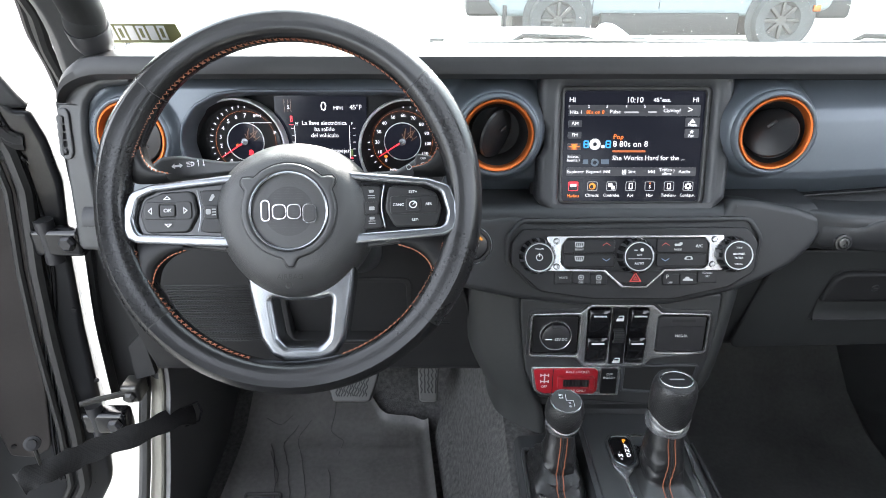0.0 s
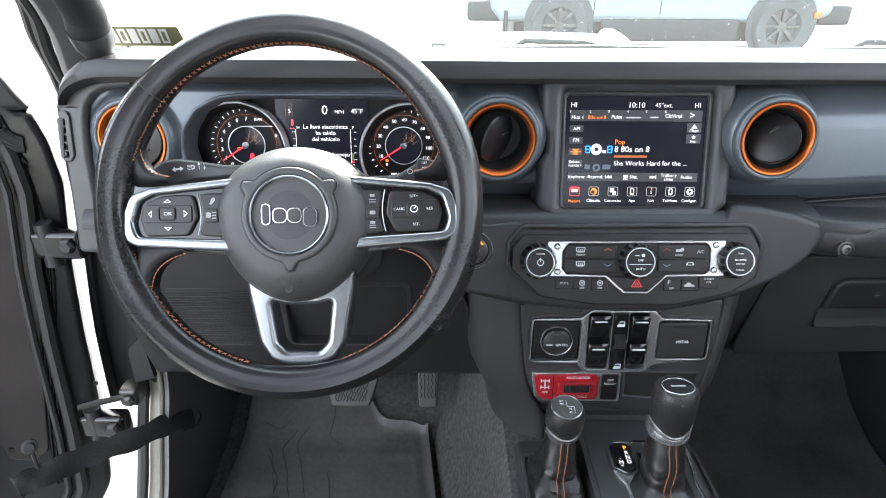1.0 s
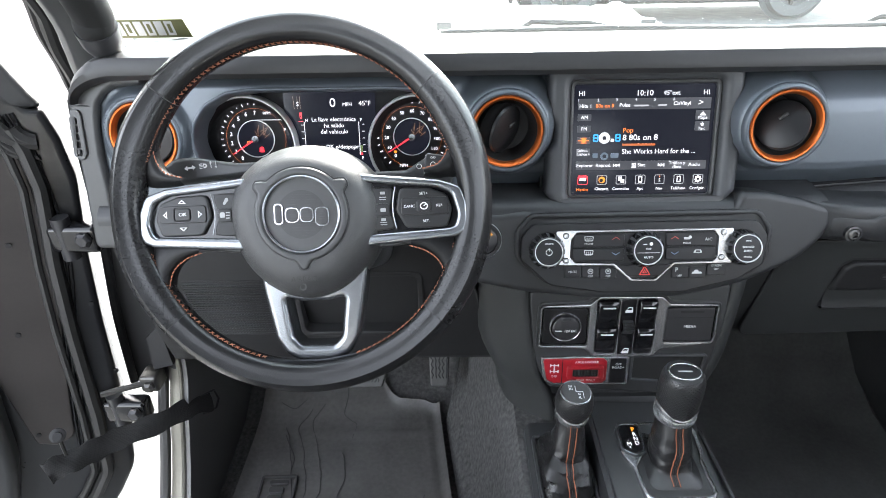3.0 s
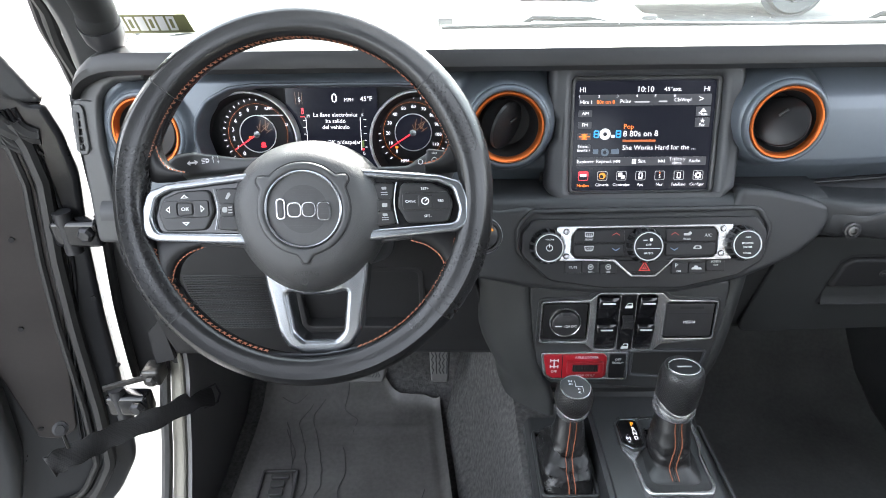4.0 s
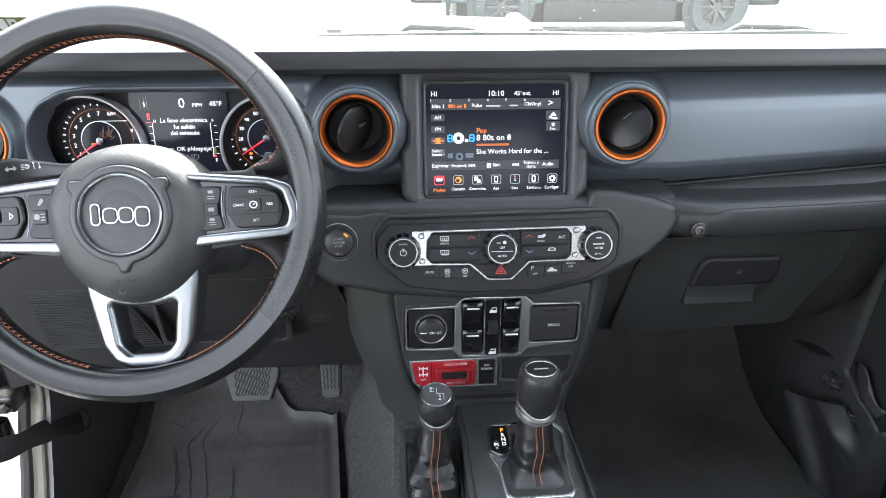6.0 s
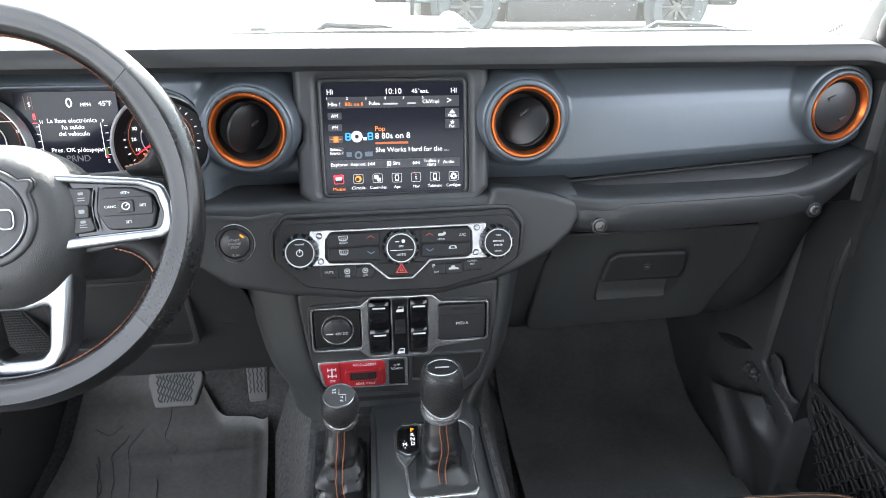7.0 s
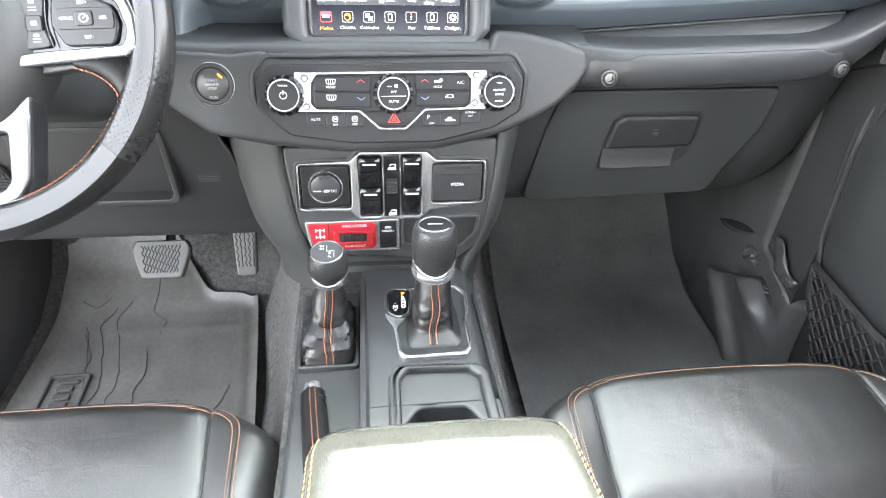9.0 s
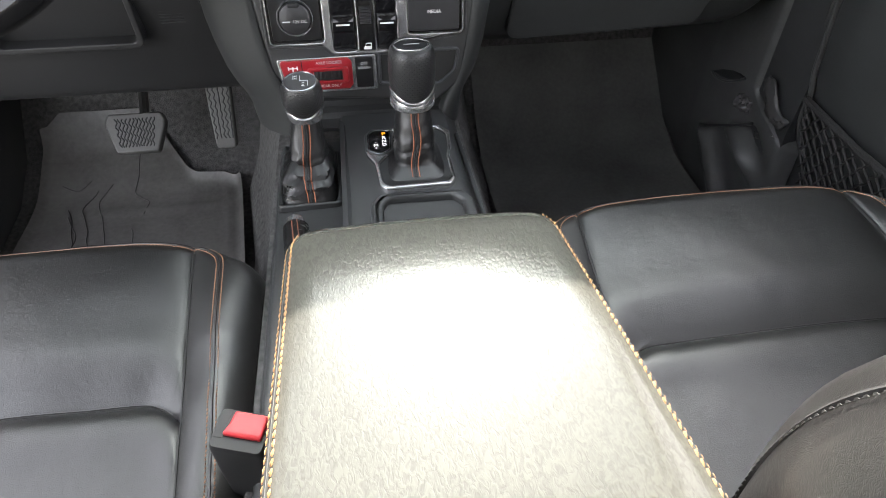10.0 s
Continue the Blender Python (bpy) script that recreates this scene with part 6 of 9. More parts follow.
    def chevron(x, y, up):
        s = 1 if up else -1
        return plate([(x - 0.0048, y - 0.0018 * s), (x, y + 0.0012 * s), (x + 0.0048, y - 0.0018 * s), (x + 0.0048, y - 0.0008 * s), (x, y + 0.0024 * s), (x - 0.0048, y - 0.0008 * s)], z0=0, z1=0.0003)

    parts("warmer_arrow", [chevron(-0.037, -0.004, True), chevron(0.037, -0.004, True)], mat("red_print", (0.38, 0.05, 0.04), 0.5), c, "red arrow marks", m=T)
    parts("cooler_arrow", [chevron(-0.037, -0.023, False), chevron(0.037, -0.023, False)], mat("blue_print", (0.16, 0.22, 0.34), 0.5), c, "blue arrow marks", m=T)
    ring = plate(circle(0, 0, 0.0042, 24), [circle(0, 0, 0.0034, 24)], z0=0, z1=0.0002)
    knob(c, M, -0.1232, -0.0190, 0.0222, ([("VOLUME", 0.0028, 0, 0.0105)], [ring, plate(rect(-0.0004, 0.0004, 0.0005, 0.0055, 0.0001), z0=0, z1=0.0004)]), "volume_knob")
    knob(c, M, 0.0, -0.0180, 0.0228, ([("OFF", 0.0038, 0, 0.002), ("AUTO", 0.0042, 0, -0.0085)], [plate(rect(-0.014, 0.014, -0.003, -0.0024, 0.0001), z0=0, z1=0.0003), plate(circle(0.003, 0.0085, 0.0022, 12), z0=0, z1=0.0003), plate(rect(-0.007, -0.002, 0.0075, 0.0085, 0.0003), z0=0, z1=0.0003)]), "fan_knob")
    knob(c, M, 0.1225, -0.0165, 0.0222, ([("BROWSE", 0.0036, 0, 0.0018), ("ENTER", 0.0036, 0, -0.0032), ("TUNE", 0.0028, 0, 0.0095), ("SCROLL", 0.0028, 0, -0.0105)], []), "browse_knob")
    # row of small keys below
    xs = ((-0.101, -0.080), (-0.079, -0.057), (-0.056, -0.035), (0.035, 0.056), (0.057, 0.078), (0.079, 0.103))
    for x0, x1 in xs:
        dy = 0.003 if abs(x0) > 0.07 else 0.0
        part("row_key", plate(rect(x0, x1, -0.0555 + dy * (1 if x0 > 0 else 0.5), -0.0415 + dy, 0.002), z0=0, z1=0.004, bevel=0.001), PANELKEY, c, m=M)
    T2 = M @ Matrix.Translation((0, 0, 0.0041))
    pr = [letters("MUTE", 0.0042, -0.0905, -0.0465), letters("SCREEN", 0.0036, 0.091, -0.040), letters("OFF", 0.0036, 0.091, -0.0445), letters("P", 0.0075, 0.041, -0.045), letters("OFF", 0.0036, 0.0445, -0.0525), letters("OFF", 0.0036, -0.068, -0.0525), letters("OFF", 0.0036, -0.0455, -0.0525)]
    for x, y in ((-0.068, -0.046), (-0.0455, -0.046)):
        pr.append(plate(circle(x, y, 0.0036, 18), [circle(x, y, 0.0027, 18)], z0=0, z1=0.0002))
        pr.append(plate(rect(x - 0.0015, x + 0.0015, y - 0.0006, y + 0.0012, 0.0004), z0=0, z1=0.0002))
    pr.append(plate(rounded([(0.060, -0.050), (0.074, -0.050), (0.072, -0.0475), (0.069, -0.0475), (0.068, -0.045), (0.064, -0.045), (0.063, -0.0475), (0.061, -0.0475)], 0.0008), z0=0, z1=0.0002))
    parts("key_mark", [*pr], SOFTPRINT, c, m=T2)
    part("hazard_key", plate(rounded([(-0.022, -0.053), (0.022, -0.053), (0.038, -0.0375), (-0.038, -0.0375)], 0.003), z0=0.003, z1=0.0058, bevel=0.0012), PANELKEY, c, m=M)
    tr = [(-0.0075, -0.051), (0.0075, -0.051), (0.0, -0.0385)]
    part("hazard_mark", join(plate(tr, [inset(tr, 0.0012)], z0=0, z1=0.0003), plate(inset(tr, 0.0026), [inset(tr, 0.0034)], z0=0, z1=0.0003)), mat("hazard_red", (0.75, 0.06, 0.05), 0.5), c, "red warning triangle", m=M @ Matrix.Translation((0, 0, 0.0059)))
    return c


climate()

# start button beside the wheel
sb = thing("start_button", "round black engine start button with an amber lamp", "start button", at=(-0.205, 0.685, 0.59))
SM = frame_at(-0.204, 0.6805, 0.594, 15)
part("bezel", lathe([(0.0235, -0.004), (0.0235, 0.002), (0.0225, 0.004), (0.019, 0.0035), (0.0182, 0.001)], 48), DARK, sb, m=SM)
part("button", lathe([(0.0182, 0.0), (0.0178, 0.003), (0.015, 0.0045), (0.0, 0.004)], 48), KEYCAP, sb, m=SM)
part("print", join(letters("START", 0.0044, 0, 0.0045), letters("ENGINE", 0.0044, 0, 0.0), letters("STOP", 0.0044, 0, -0.0045)), DIM, sb, m=SM @ Matrix.Translation((0, 0, 0.0046)))
part("lamp", plate(rect(-0.0032, 0.0032, 0.0122, 0.0146, 0.0008), z0=0.003, z1=0.005), E_AMBER, sb, "amber lamp", m=SM @ pose(0, 0, 0, 0, 0, -45))
part("edge_ring", lathe([(0.0242, 0.0), (0.0242, 0.0022), (0.0238, 0.0030), (0.0234, 0.0022)], 48), SATINRIM, sb, "thin satin ring", m=SM)
part("run_print", letters("/RUN", 0.004, 0, -0.0145), DIM, sb, m=SM @ Matrix.Translation((0, 0, 0.0046)))

# ---------------------------------------------------------------- switch stack under the climate panel
SW = frame_at(0, 0.683, 0.488, 8)
stack = part("stack_face", plate(rounded([(-0.139, 0.022, 0.006), (-0.137, -0.01, 0.01), (-0.127, -0.092, 0.012), (-0.106, -0.132, 0.014), (0.085, -0.147, 0.014), (0.118, -0.122, 0.014), (0.134, -0.03, 0.02), (0.134, 0.03, 0.006)], 0.006, 5), z0=-0.06, z1=0.0, bevel=0.004), HARD, dash,
             "black plastic face of the lower stack", m=SW)
for sx in (-1, 1):
    secs = []
    for z, xf in ((0.565, 0.1405), (0.520, 0.1405), (0.500, 0.1400), (0.470, 0.1370), (0.440, 0.1335), (0.410, 0.1290), (0.385, 0.1230), (0.365, 0.1150), (0.345, 0.1040), (0.325, 0.0980), (0.300, 0.0960)):
        xf, y = xf - (0.004 if sx > 0 else 0.0), 0.683 + (z - 0.488) * 0.14
        near = ((0.018, 0.003), (0.034, 0.009), (0.052, 0.019), (0.066, 0.032), (0.076, 0.058), (0.082, 0.15), (0.088, 0.45)) if sx < 0 else ((0.018, 0.006), (0.028, 0.022), (0.040, 0.058), (0.048, 0.12), (0.056, 0.25), (0.06, 0.45))
        grow = 1 + (0.52 - z) * 2.2
        secs.append([(sx * x, y + d, z) for x, d in ((xf - 0.004, 0.030), (xf - 0.002, 0.003), (xf + 0.001, -0.0010), (xf + 0.005, -0.0020), (xf + 0.010, -0.0008), *[(xf + a, d * grow) for a, d in near])])
    part("console_cheek", loft(secs, closed_loop=False), LOWER, dash, "charcoal side panel of the stack", sharp=60)
part("stack_foot", loft([[(x, y, z) for y, z in ((0.72, 0.365), (0.690, 0.352), (0.683, 0.346), (0.686, 0.338), (0.680, 0.332), (0.682, 0.322), (0.676, 0.316), (0.678, 0.30), (0.75, 0.25))] for x in (-0.128, -0.10, 0.08, 0.112)], closed_loop=False), HARD, dash, "ridged dark plinth")


def switches():
    s = thing("switch_panel", "power window and accessory switch panel in a silver frame", "switch panel", at=(0, 0.68, 0.43))
    o = rounded([(-0.124, -0.063, 0.006), (-0.058, -0.065, 0.004), (-0.046, -0.078, 0.006), (0.036, -0.078, 0.006), (0.047, -0.066, 0.004), (0.115, -0.058, 0.006), (0.121, -0.052, 0.004), (0.121, 0.002, 0.006), (0.054, 0.004, 0.004), (0.042, 0.015, 0.006), (-0.042, 0.016, 0.006),
                 (-0.056, 0.004, 0.004), (-0.122, 0.002, 0.006)], 0.005, 4)
    holes = [rect(-0.1215, -0.0555, -0.0608, -0.0005, 0.005), rect(-0.0455, -0.0150, -0.0735, 0.0115, 0.005), rect(0.0090, 0.0355, -0.0735, 0.0115, 0.005), rect(0.0495, 0.1185, -0.0562, 0.0, 0.005)]
    part("silver_frame", plate(o, holes, z0=0.0, z1=0.005, bevel=0.0014), FRAMEMETAL, s, "satin silver switch frame", m=SW)
    part("centre_strip", plate(rect(-0.0135, 0.0075, -0.074, 0.0125, 0.003), z0=0.0, z1=0.0058, bevel=0.001), GLOSS, s, m=SW)
    for h in holes:
        part("well", plate(inset(h, 0.0005), z0=-0.002, z1=0.001), GLOSS, s, m=SW)
    part("socket_plate", plate(rect(-0.1185, -0.0580, -0.0575, -0.0035, 0.004), z0=0.0, z1=0.0026, bevel=0.001), PANELKEY, s, "black socket plate", m=SW)
    part("face_frame", plate(inset(o, -0.0042), [inset(o, -0.0012)], z0=-0.001, z1=0.0018, bevel=0.0012), HARD, s, "raised dark border", m=SW)
    # socket with its cap
    so = part("power_socket", lathe([(0.0222, 0.0), (0.0222, 0.006), (0.0212, 0.0075), (0.0202, 0.0068), (0.0196, 0.004)], 48), FRAMEMETAL, s, "capped power socket", m=SW @ Matrix.Translation((-0.088, -0.030, 0)))
    part("socket_cap", lathe([(0.0188, 0.002), (0.0185, 0.0095), (0.016, 0.011), (0.0, 0.0112)], 40), KEYCAP, so, m=SW @ Matrix.Translation((-0.088, -0.030, 0)))
    part("socket_tab", rbox(-0.007, 0.007, 0.013, 0.019, 0.006, 0.013, 0.002), KEYCAP, so, m=SW @ Matrix.Translation((-0.088, -0.030, 0)))
    part("socket_print", join(letters("12V DC", 0.0052, 0.006, -0.003), plate(rect(-0.015, -0.006, -0.0035, -0.0022, 0.0003), z0=0, z1=0.0003)), PRINT, so, m=SW @ Matrix.Translation((-0.088, -0.030, 0.0113)))
    for x0, x1 in ((-0.0445, -0.0175), (0.0115, 0.0345)):
        for y0, y1 in ((-0.030, 0.009), (-0.070, -0.032)):
            secs = []
            for y, z in ((y0, 0.001), (y0 + 0.006, 0.0045), (y0 + 0.020, 0.006), (y0 + 0.0225, 0.0095), (y1 - 0.004, 0.0115), (y1, 0.009), (y1, 0.0)):
                secs.append([(x0, y, 0.0), (x0, y, z - 0.0008 if z > 0.001 else z), (x0 + 0.001, y, z), (x1 - 0.001, y, z), (x1, y, z - 0.0008 if z > 0.001 else z), (x1, y, 0.0)])
            k = part("window_switch", loft(secs), GLOSS, s, "glossy black window rocker", m=SW)
            part("mark", plate(rect((x0 + x1) / 2 - 0.0085, (x0 + x1) / 2 + 0.0085, y1 - 0.0085, y1 - 0.0065, 0.0005), z0=0.011, z1=0.0118), PRINT, k, m=SW)
    part("lock_roller", join(*[tube([(-0.010, -0.030 + 0.010 * math.sin(a), 0.002 + 0.010 * math.cos(a)), (0.004, -0.030 + 0.010 * math.sin(a), 0.002 + 0.010 * math.cos(a))], 0.0018, 6) for a in np.linspace(-1.3, 1.3, 9)]), KEYCAP, s, "ribbed roller", m=SW)
    for y in (-0.004, -0.068):
        part("window_symbol", join(plate(rounded([(-0.0085, y - 0.004), (0.0025, y - 0.004), (0.0025, y + 0.004), (-0.004, y + 0.004)], 0.001), [rounded([(-0.0065, y), (0.0012, y), (0.0012, y + 0.003), (-0.0035, y + 0.003)], 0.0005)], z0=0.0055, z1=0.0062)), PRINT, s, "white window symbol", m=SW)
    md = part("media_door", plate(rect(0.050, 0.115, -0.053, -0.002, 0.004), z0=0.0, z1=0.006, bevel=0.0016), KEYCAP, s, "black media socket door", m=SW)
    part("door_slot", plate(rect(0.068, 0.100, -0.0095, -0.0055, 0.001), z0=0.0055, z1=0.0063), DARK, md, m=SW)
    part("door_line", plate(rect(0.052, 0.113, -0.0165, -0.0158, 0.0002), z0=0.0055, z1=0.0064), DARK, md, m=SW)
    part("door_print", letters("MEDIA", 0.0058, 0.083, -0.030), PRINT, md, m=SW @ Matrix.Translation((0, 0, 0.0062)))
    # lower row: red locker switch, small key, open pocket
    part("lower_frame", plate(rounded([(-0.1195, -0.080, 0.004), (-0.1145, -0.1165, 0.007), (-0.101, -0.1248, 0.006), (0.0065, -0.1255, 0.003), (0.0065, -0.079, 0.003)], 0.004), z0=0.0, z1=0.004, bevel=0.0012), FRAMEMETAL, s, m=SW)
    rl = part("axle_locker_switch", plate(rounded([(-0.116, -0.082, 0.004), (-0.110, -0.116, 0.006), (-0.100, -0.121, 0.004), (-0.030, -0.1215, 0.003), (-0.025, -0.116, 0.003), (-0.025, -0.086, 0.003), (-0.030, -0.081, 0.003)], 0.004), z0=0.002, z1=0.006, bevel=0.0014), RED, s, "gloss red axle locker switch", m=SW)
    part("split", plate(rect(-0.0888, -0.0878, -0.1205, -0.0815, 0.0003), z0=0.005, z1=0.0063), DULL, rl, m=SW)
    part("guard", plate(rect(-0.082, -0.030, -0.1115, -0.0915, 0.004), [rect(-0.074, -0.038, -0.108, -0.095, 0.002)], z0=0.005, z1=0.012, bevel=0.002), RED, rl, m=SW)
    part("rocker", join(rbox(-0.0735, -0.0385, -0.1075, -0.0955, 0.004, 0.010, 0.001), *[rbox(x, x + 0.002, -0.107, -0.096, 0.008, 0.0115, 0.0005, 1) for x in np.linspace(-0.071, -0.043, 7)]), DARK, rl, "ribbed black rocker", m=SW)
    axle = [plate(rect(-0.1008, -0.0988, -0.104, -0.089, 0.0003), z0=0, z1=0.0003), plate(rect(-0.105, -0.0945, -0.0920, -0.0905, 0.0003), z0=0, z1=0.0003), plate(rect(-0.105, -0.0945, -0.1020, -0.1005, 0.0003), z0=0, z1=0.0003)]
    axle += [plate(rect(x, x + 0.0016, y, y + 0.005, 0.0003), z0=0, z1=0.0003) for x in (-0.106, -0.0951) for y in (-0.0938, -0.1037)]
    parts("switch_mark", [letters("AXLE LOCKER", 0.0052, -0.054, -0.0862), letters("REAR ONLY", 0.0052, -0.054, -0.1162), letters("OFF", 0.0048, -0.0998, -0.1095), *axle], PRINT, rl, "white switch words", m=SW @ Matrix.Translation((0, 0, 0.0061)))
    ok = part("off_road_key", plate(rect(-0.021, 0.002, -0.121, -0.081, 0.003), z0=0.002, z1=0.0065, bevel=0.0014), PANELKEY, s, m=SW)
    parts("key_mark", [letters("OFF", 0.005, -0.0095, -0.0895), letters("ROAD+", 0.005, -0.0095, -0.095)], PRINT, ok, m=SW @ Matrix.Translation((0, 0, 0.0068)))
    pk = rounded([(0.010, -0.118, 0.004), (0.090, -0.124, 0.014), (0.110, -0.105, 0.012), (0.115, -0.078, 0.005), (0.010, -0.078, 0.004)], 0.005, 5)
    part("pocket_rim", plate(inset(pk, -0.002), [inset(pk, 0.0025)], z0=-0.002, z1=0.004, bevel=0.0018), BEZEL, s, m=SW)
    # solid plate, coloured dark for the shade inside an open slot
    part("pocket", plate(inset(pk, 0.002), z0=-0.004, z1=0.0006), DULL, s, "dark plate in place of the open slot's shade", m=SW)
    return s


switches()

# ---------------------------------------------------------------- glove box and grab handle
gb = thing("glove_box", "black glove box lid with a recessed latch", "glove box", at=(0.37, 0.75, 0.45))
GB = frame_at(0, 0.7345, 0.512, -9)
lid = rounded([(0.196, -0.132, 0.02), (0.486, -0.122, 0.02), (0.500, -0.075, 0.05), (0.527, -0.010, 0.05), (0.530, 0.056, 0.01), (0.228, 0.052, 0.02), (0.213, 0.0, 0.03)], 0.01, 6)
part("lid_gap", plate(inset(lid, -0.0010), z0=-0.02, z1=0.0022), DARK, gb, m=GB)
part("lid", plate(lid, z0=-0.02, z1=0.0032, bevel=0.002), LOWER, gb, "flush black lid", m=GB)
part("latch_gap", plate(rounded([(0.297, -0.073, 0.004), (0.408, -0.071, 0.006), (0.428, -0.052, 0.01), (0.433, -0.02, 0.008), (0.431, 0.022, 0.008), (0.316, 0.022, 0.010), (0.303, 0.012, 0.008)], 0.006, 5), z0=0.0, z1=0.0036), DARK, gb, m=GB)
part("latch_paddle", plate(rounded([(0.300, -0.034, 0.004), (0.424, -0.032, 0.005), (0.428, -0.01, 0.006), (0.425, 0.018, 0.010), (0.317, 0.018, 0.010), (0.306, 0.008, 0.010)], 0.006, 5), z0=0.0, z1=0.011, bevel=0.005), KNEE, gb, "dark latch paddle", m=GB)
part("latch_lever", loft([[(x, y, z) for y, z in ((-0.036, 0.003), (-0.040, 0.0042), (-0.052, 0.0046), (-0.060, 0.007), (-0.0655, 0.0105), (-0.069, 0.0095), (-0.0705, 0.003))] for x in (0.300, 0.304, 0.36, 0.402, 0.408)], closed_loop=False), LOWER, gb, "scooped pull lip", m=GB)
# thin tube added for the light along the scoop's lower edge
part("latch_lip", tube([(0.301, -0.0675, 0.0098), (0.35, -0.0668, 0.0104), (0.407, -0.0660, 0.0098)], 0.0014, 8), KEYCAP, gb, "added lip for the pull's lit lower edge", m=GB)
part("lock", lathe([(0.0055, 0.009), (0.0055, 0.0120), (0.0045, 0.0125), (0.0, 0.0115)], 20), KEYCAP, gb, m=GB @ Matrix.Translation((0.366, -0.006, 0)))
part("lock_slot", rbox(-0.003, 0.003, -0.0008, 0.0008, 0.0116, 0.0127, 0), STEEL, gb, m=GB @ Matrix.Translation((0.366, -0.006, 0)))

gh = thing("grab_handle", "black padded grab handle bolted across the dashboard", "grab handle", at=(0.41, 0.68, 0.6))
GH = frame_at(0.41, 0.676, 0.608, 10) @ pose(0, 0, 0, 0, 0, 1.9)
TOPS = ((0.165, 0.636), (0.235, 0.6350), (0.300, 0.634), (0.375, 0.636), (0.4525, 0.6386), (0.535, 0.6420), (0.565, 0.6480), (0.600, 0.6600), (0.640, 0.6720), (0.668, 0.6760))
BOTS = ((0.165, 0.575), (0.228, 0.5820), (0.266, 0.5840), (0.306, 0.5820), (0.385, 0.5855), (0.465, 0.5890), (0.545, 0.5950), (0.580, 0.6060), (0.610, 0.6230), (0.645, 0.6480), (0.668, 0.6560))
FRONT = ((0.165, 0.706), (0.215, 0.698), (0.230, 0.689), (0.244, 0.6815), (0.262, 0.677), (0.53, 0.676), (0.58, 0.681), (0.62, 0.694), (0.668, 0.722))


def bar_at(x):
    return [float(np.interp(x, [q[0] for q in c], [q[1] for q in c])) for c in (TOPS, BOTS, FRONT)]


secs = []
xs = np.linspace(0.168, 0.668, 60)
soft = lambda k: [sum(bar_at(xs[min(len(xs) - 1, max(0, i + d))])[k] for d in (-2, -1, 0, 1, 2)) / 5 for i in range(len(xs))]
tops, bots, fronts = soft(0), soft(1), soft(2)
for x, zt, zb, yf in zip(xs, tops, bots, fronts):
    secs.append([(x, yf + 0.062, zt - 0.003), (x, yf + 0.020, zt), (x, yf + 0.010, zt - 0.0004), (x, yf + 0.0045, zt - 0.0022), (x, yf + 0.0012, zt - 0.0060), (x, yf, zt - 0.0115), (x, yf - 0.0010, (zt + zb) / 2), (x, yf, zb + 0.0130),
                 (x, yf + 0.0015, zb + 0.0070), (x, yf + 0.0055, zb + 0.0022), (x, yf + 0.0120, zb), (x, yf + 0.025, zb + 0.001), (x, yf + 0.065, zb + 0.006)])
part("bar_body", loft(secs, closed_loop=False), TRIM, gh, "moulded charcoal bar", sharp=60)
# padded insert, a little proud of the bar
secs = []
for x in np.linspace(0.238, 0.560, 50):
    i = (x - 0.168) / 0.5 * 59
    zt, zb, yf = (float(np.interp(i, range(60), c)) for c in (tops, bots, fronts))
    a = 1 / (1 + math.exp(-(x - 0.289) / 0.0035)) * (1 / (1 + math.exp((x - 0.534) / 0.0035)))
    hi, lo = zt - 0.0150 + 0.0088 * a, zb + 0.0065 - 0.0035 * a
    e = min(1.0, max(0.0, (x - 0.238) / 0.010), max(0.0, (0.560 - x) / 0.010))
    out = 0.0005 + 0.0022 * math.sqrt(e)
    secs.append([(x, yf + 0.004, hi + 0.0005), (x, yf - out + 0.0018, hi), (x, yf - out, hi - 0.0028), (x, yf - out - 0.0012, (hi + lo) / 2), (x, yf - out + 0.0006, lo + 0.004), (x, yf - out + 0.003, lo + 0.001), (x, yf + 0.006, lo)])
part("padded_insert", loft(secs, closed_loop=False), TRIM, gh, "padded grip insert", sharp=50)
for x in (-0.150, 0.151):
    b = part("bolt", lathe([(0.0070, -0.004), (0.0070, 0.0024), (0.0062, 0.0036), (0.0038, 0.0039), (0.0036, 0.0008), (0, 0.0008)], 24), BOLTGREY, gh, "steel hex-socket bolt", m=GH @ Matrix.Translation((x, -0.002, 0.0030)))
    part("washer", lathe([(0.0105, -0.004), (0.0105, 0.0015), (0.0080, 0.002)], 32), KEYCAP, b, m=GH @ Matrix.Translation((x, -0.002, 0.0030)))

# ---------------------------------------------------------------- centre console
con = thing("center_console", "black centre console with tray, lever boots and cup holders", "centre console", at=(0, 0.45, 0.0))
CT = 0.316                                       # height of the raised right-hand deck
secs = []
for y, d in ((0.668, 0.008), (0.64, 0.004), (0.56, 0.003), (0.50, 0.0), (0.434, -0.001)):
    secs.append([(x, y, z + d) for x, z in rounded([(-0.048, 0.16), (-0.048, CT, 0.006), (0.096, CT, 0.010), (0.112, CT - 0.02, 0.01), (0.128, 0.16), (0.12, 0.02), (-0.048, 0.02)], 0.004, 4)])
part("deck", loft(secs), HARD, con, "raised black deck")
secs = []
for y in (0.668, 0.60, 0.45, 0.30, -0.05):
    secs.append([(x, y, z) for x, z in rounded([(-0.142, 0.02), (-0.050, 0.02), (-0.050, 0.284, 0.002), (-0.130, 0.282, 0.006), (-0.136, 0.27, 0.004)], 0.003, 4)])
part("side_tray", loft(secs), HARD, con, "lower black tray beside the deck")
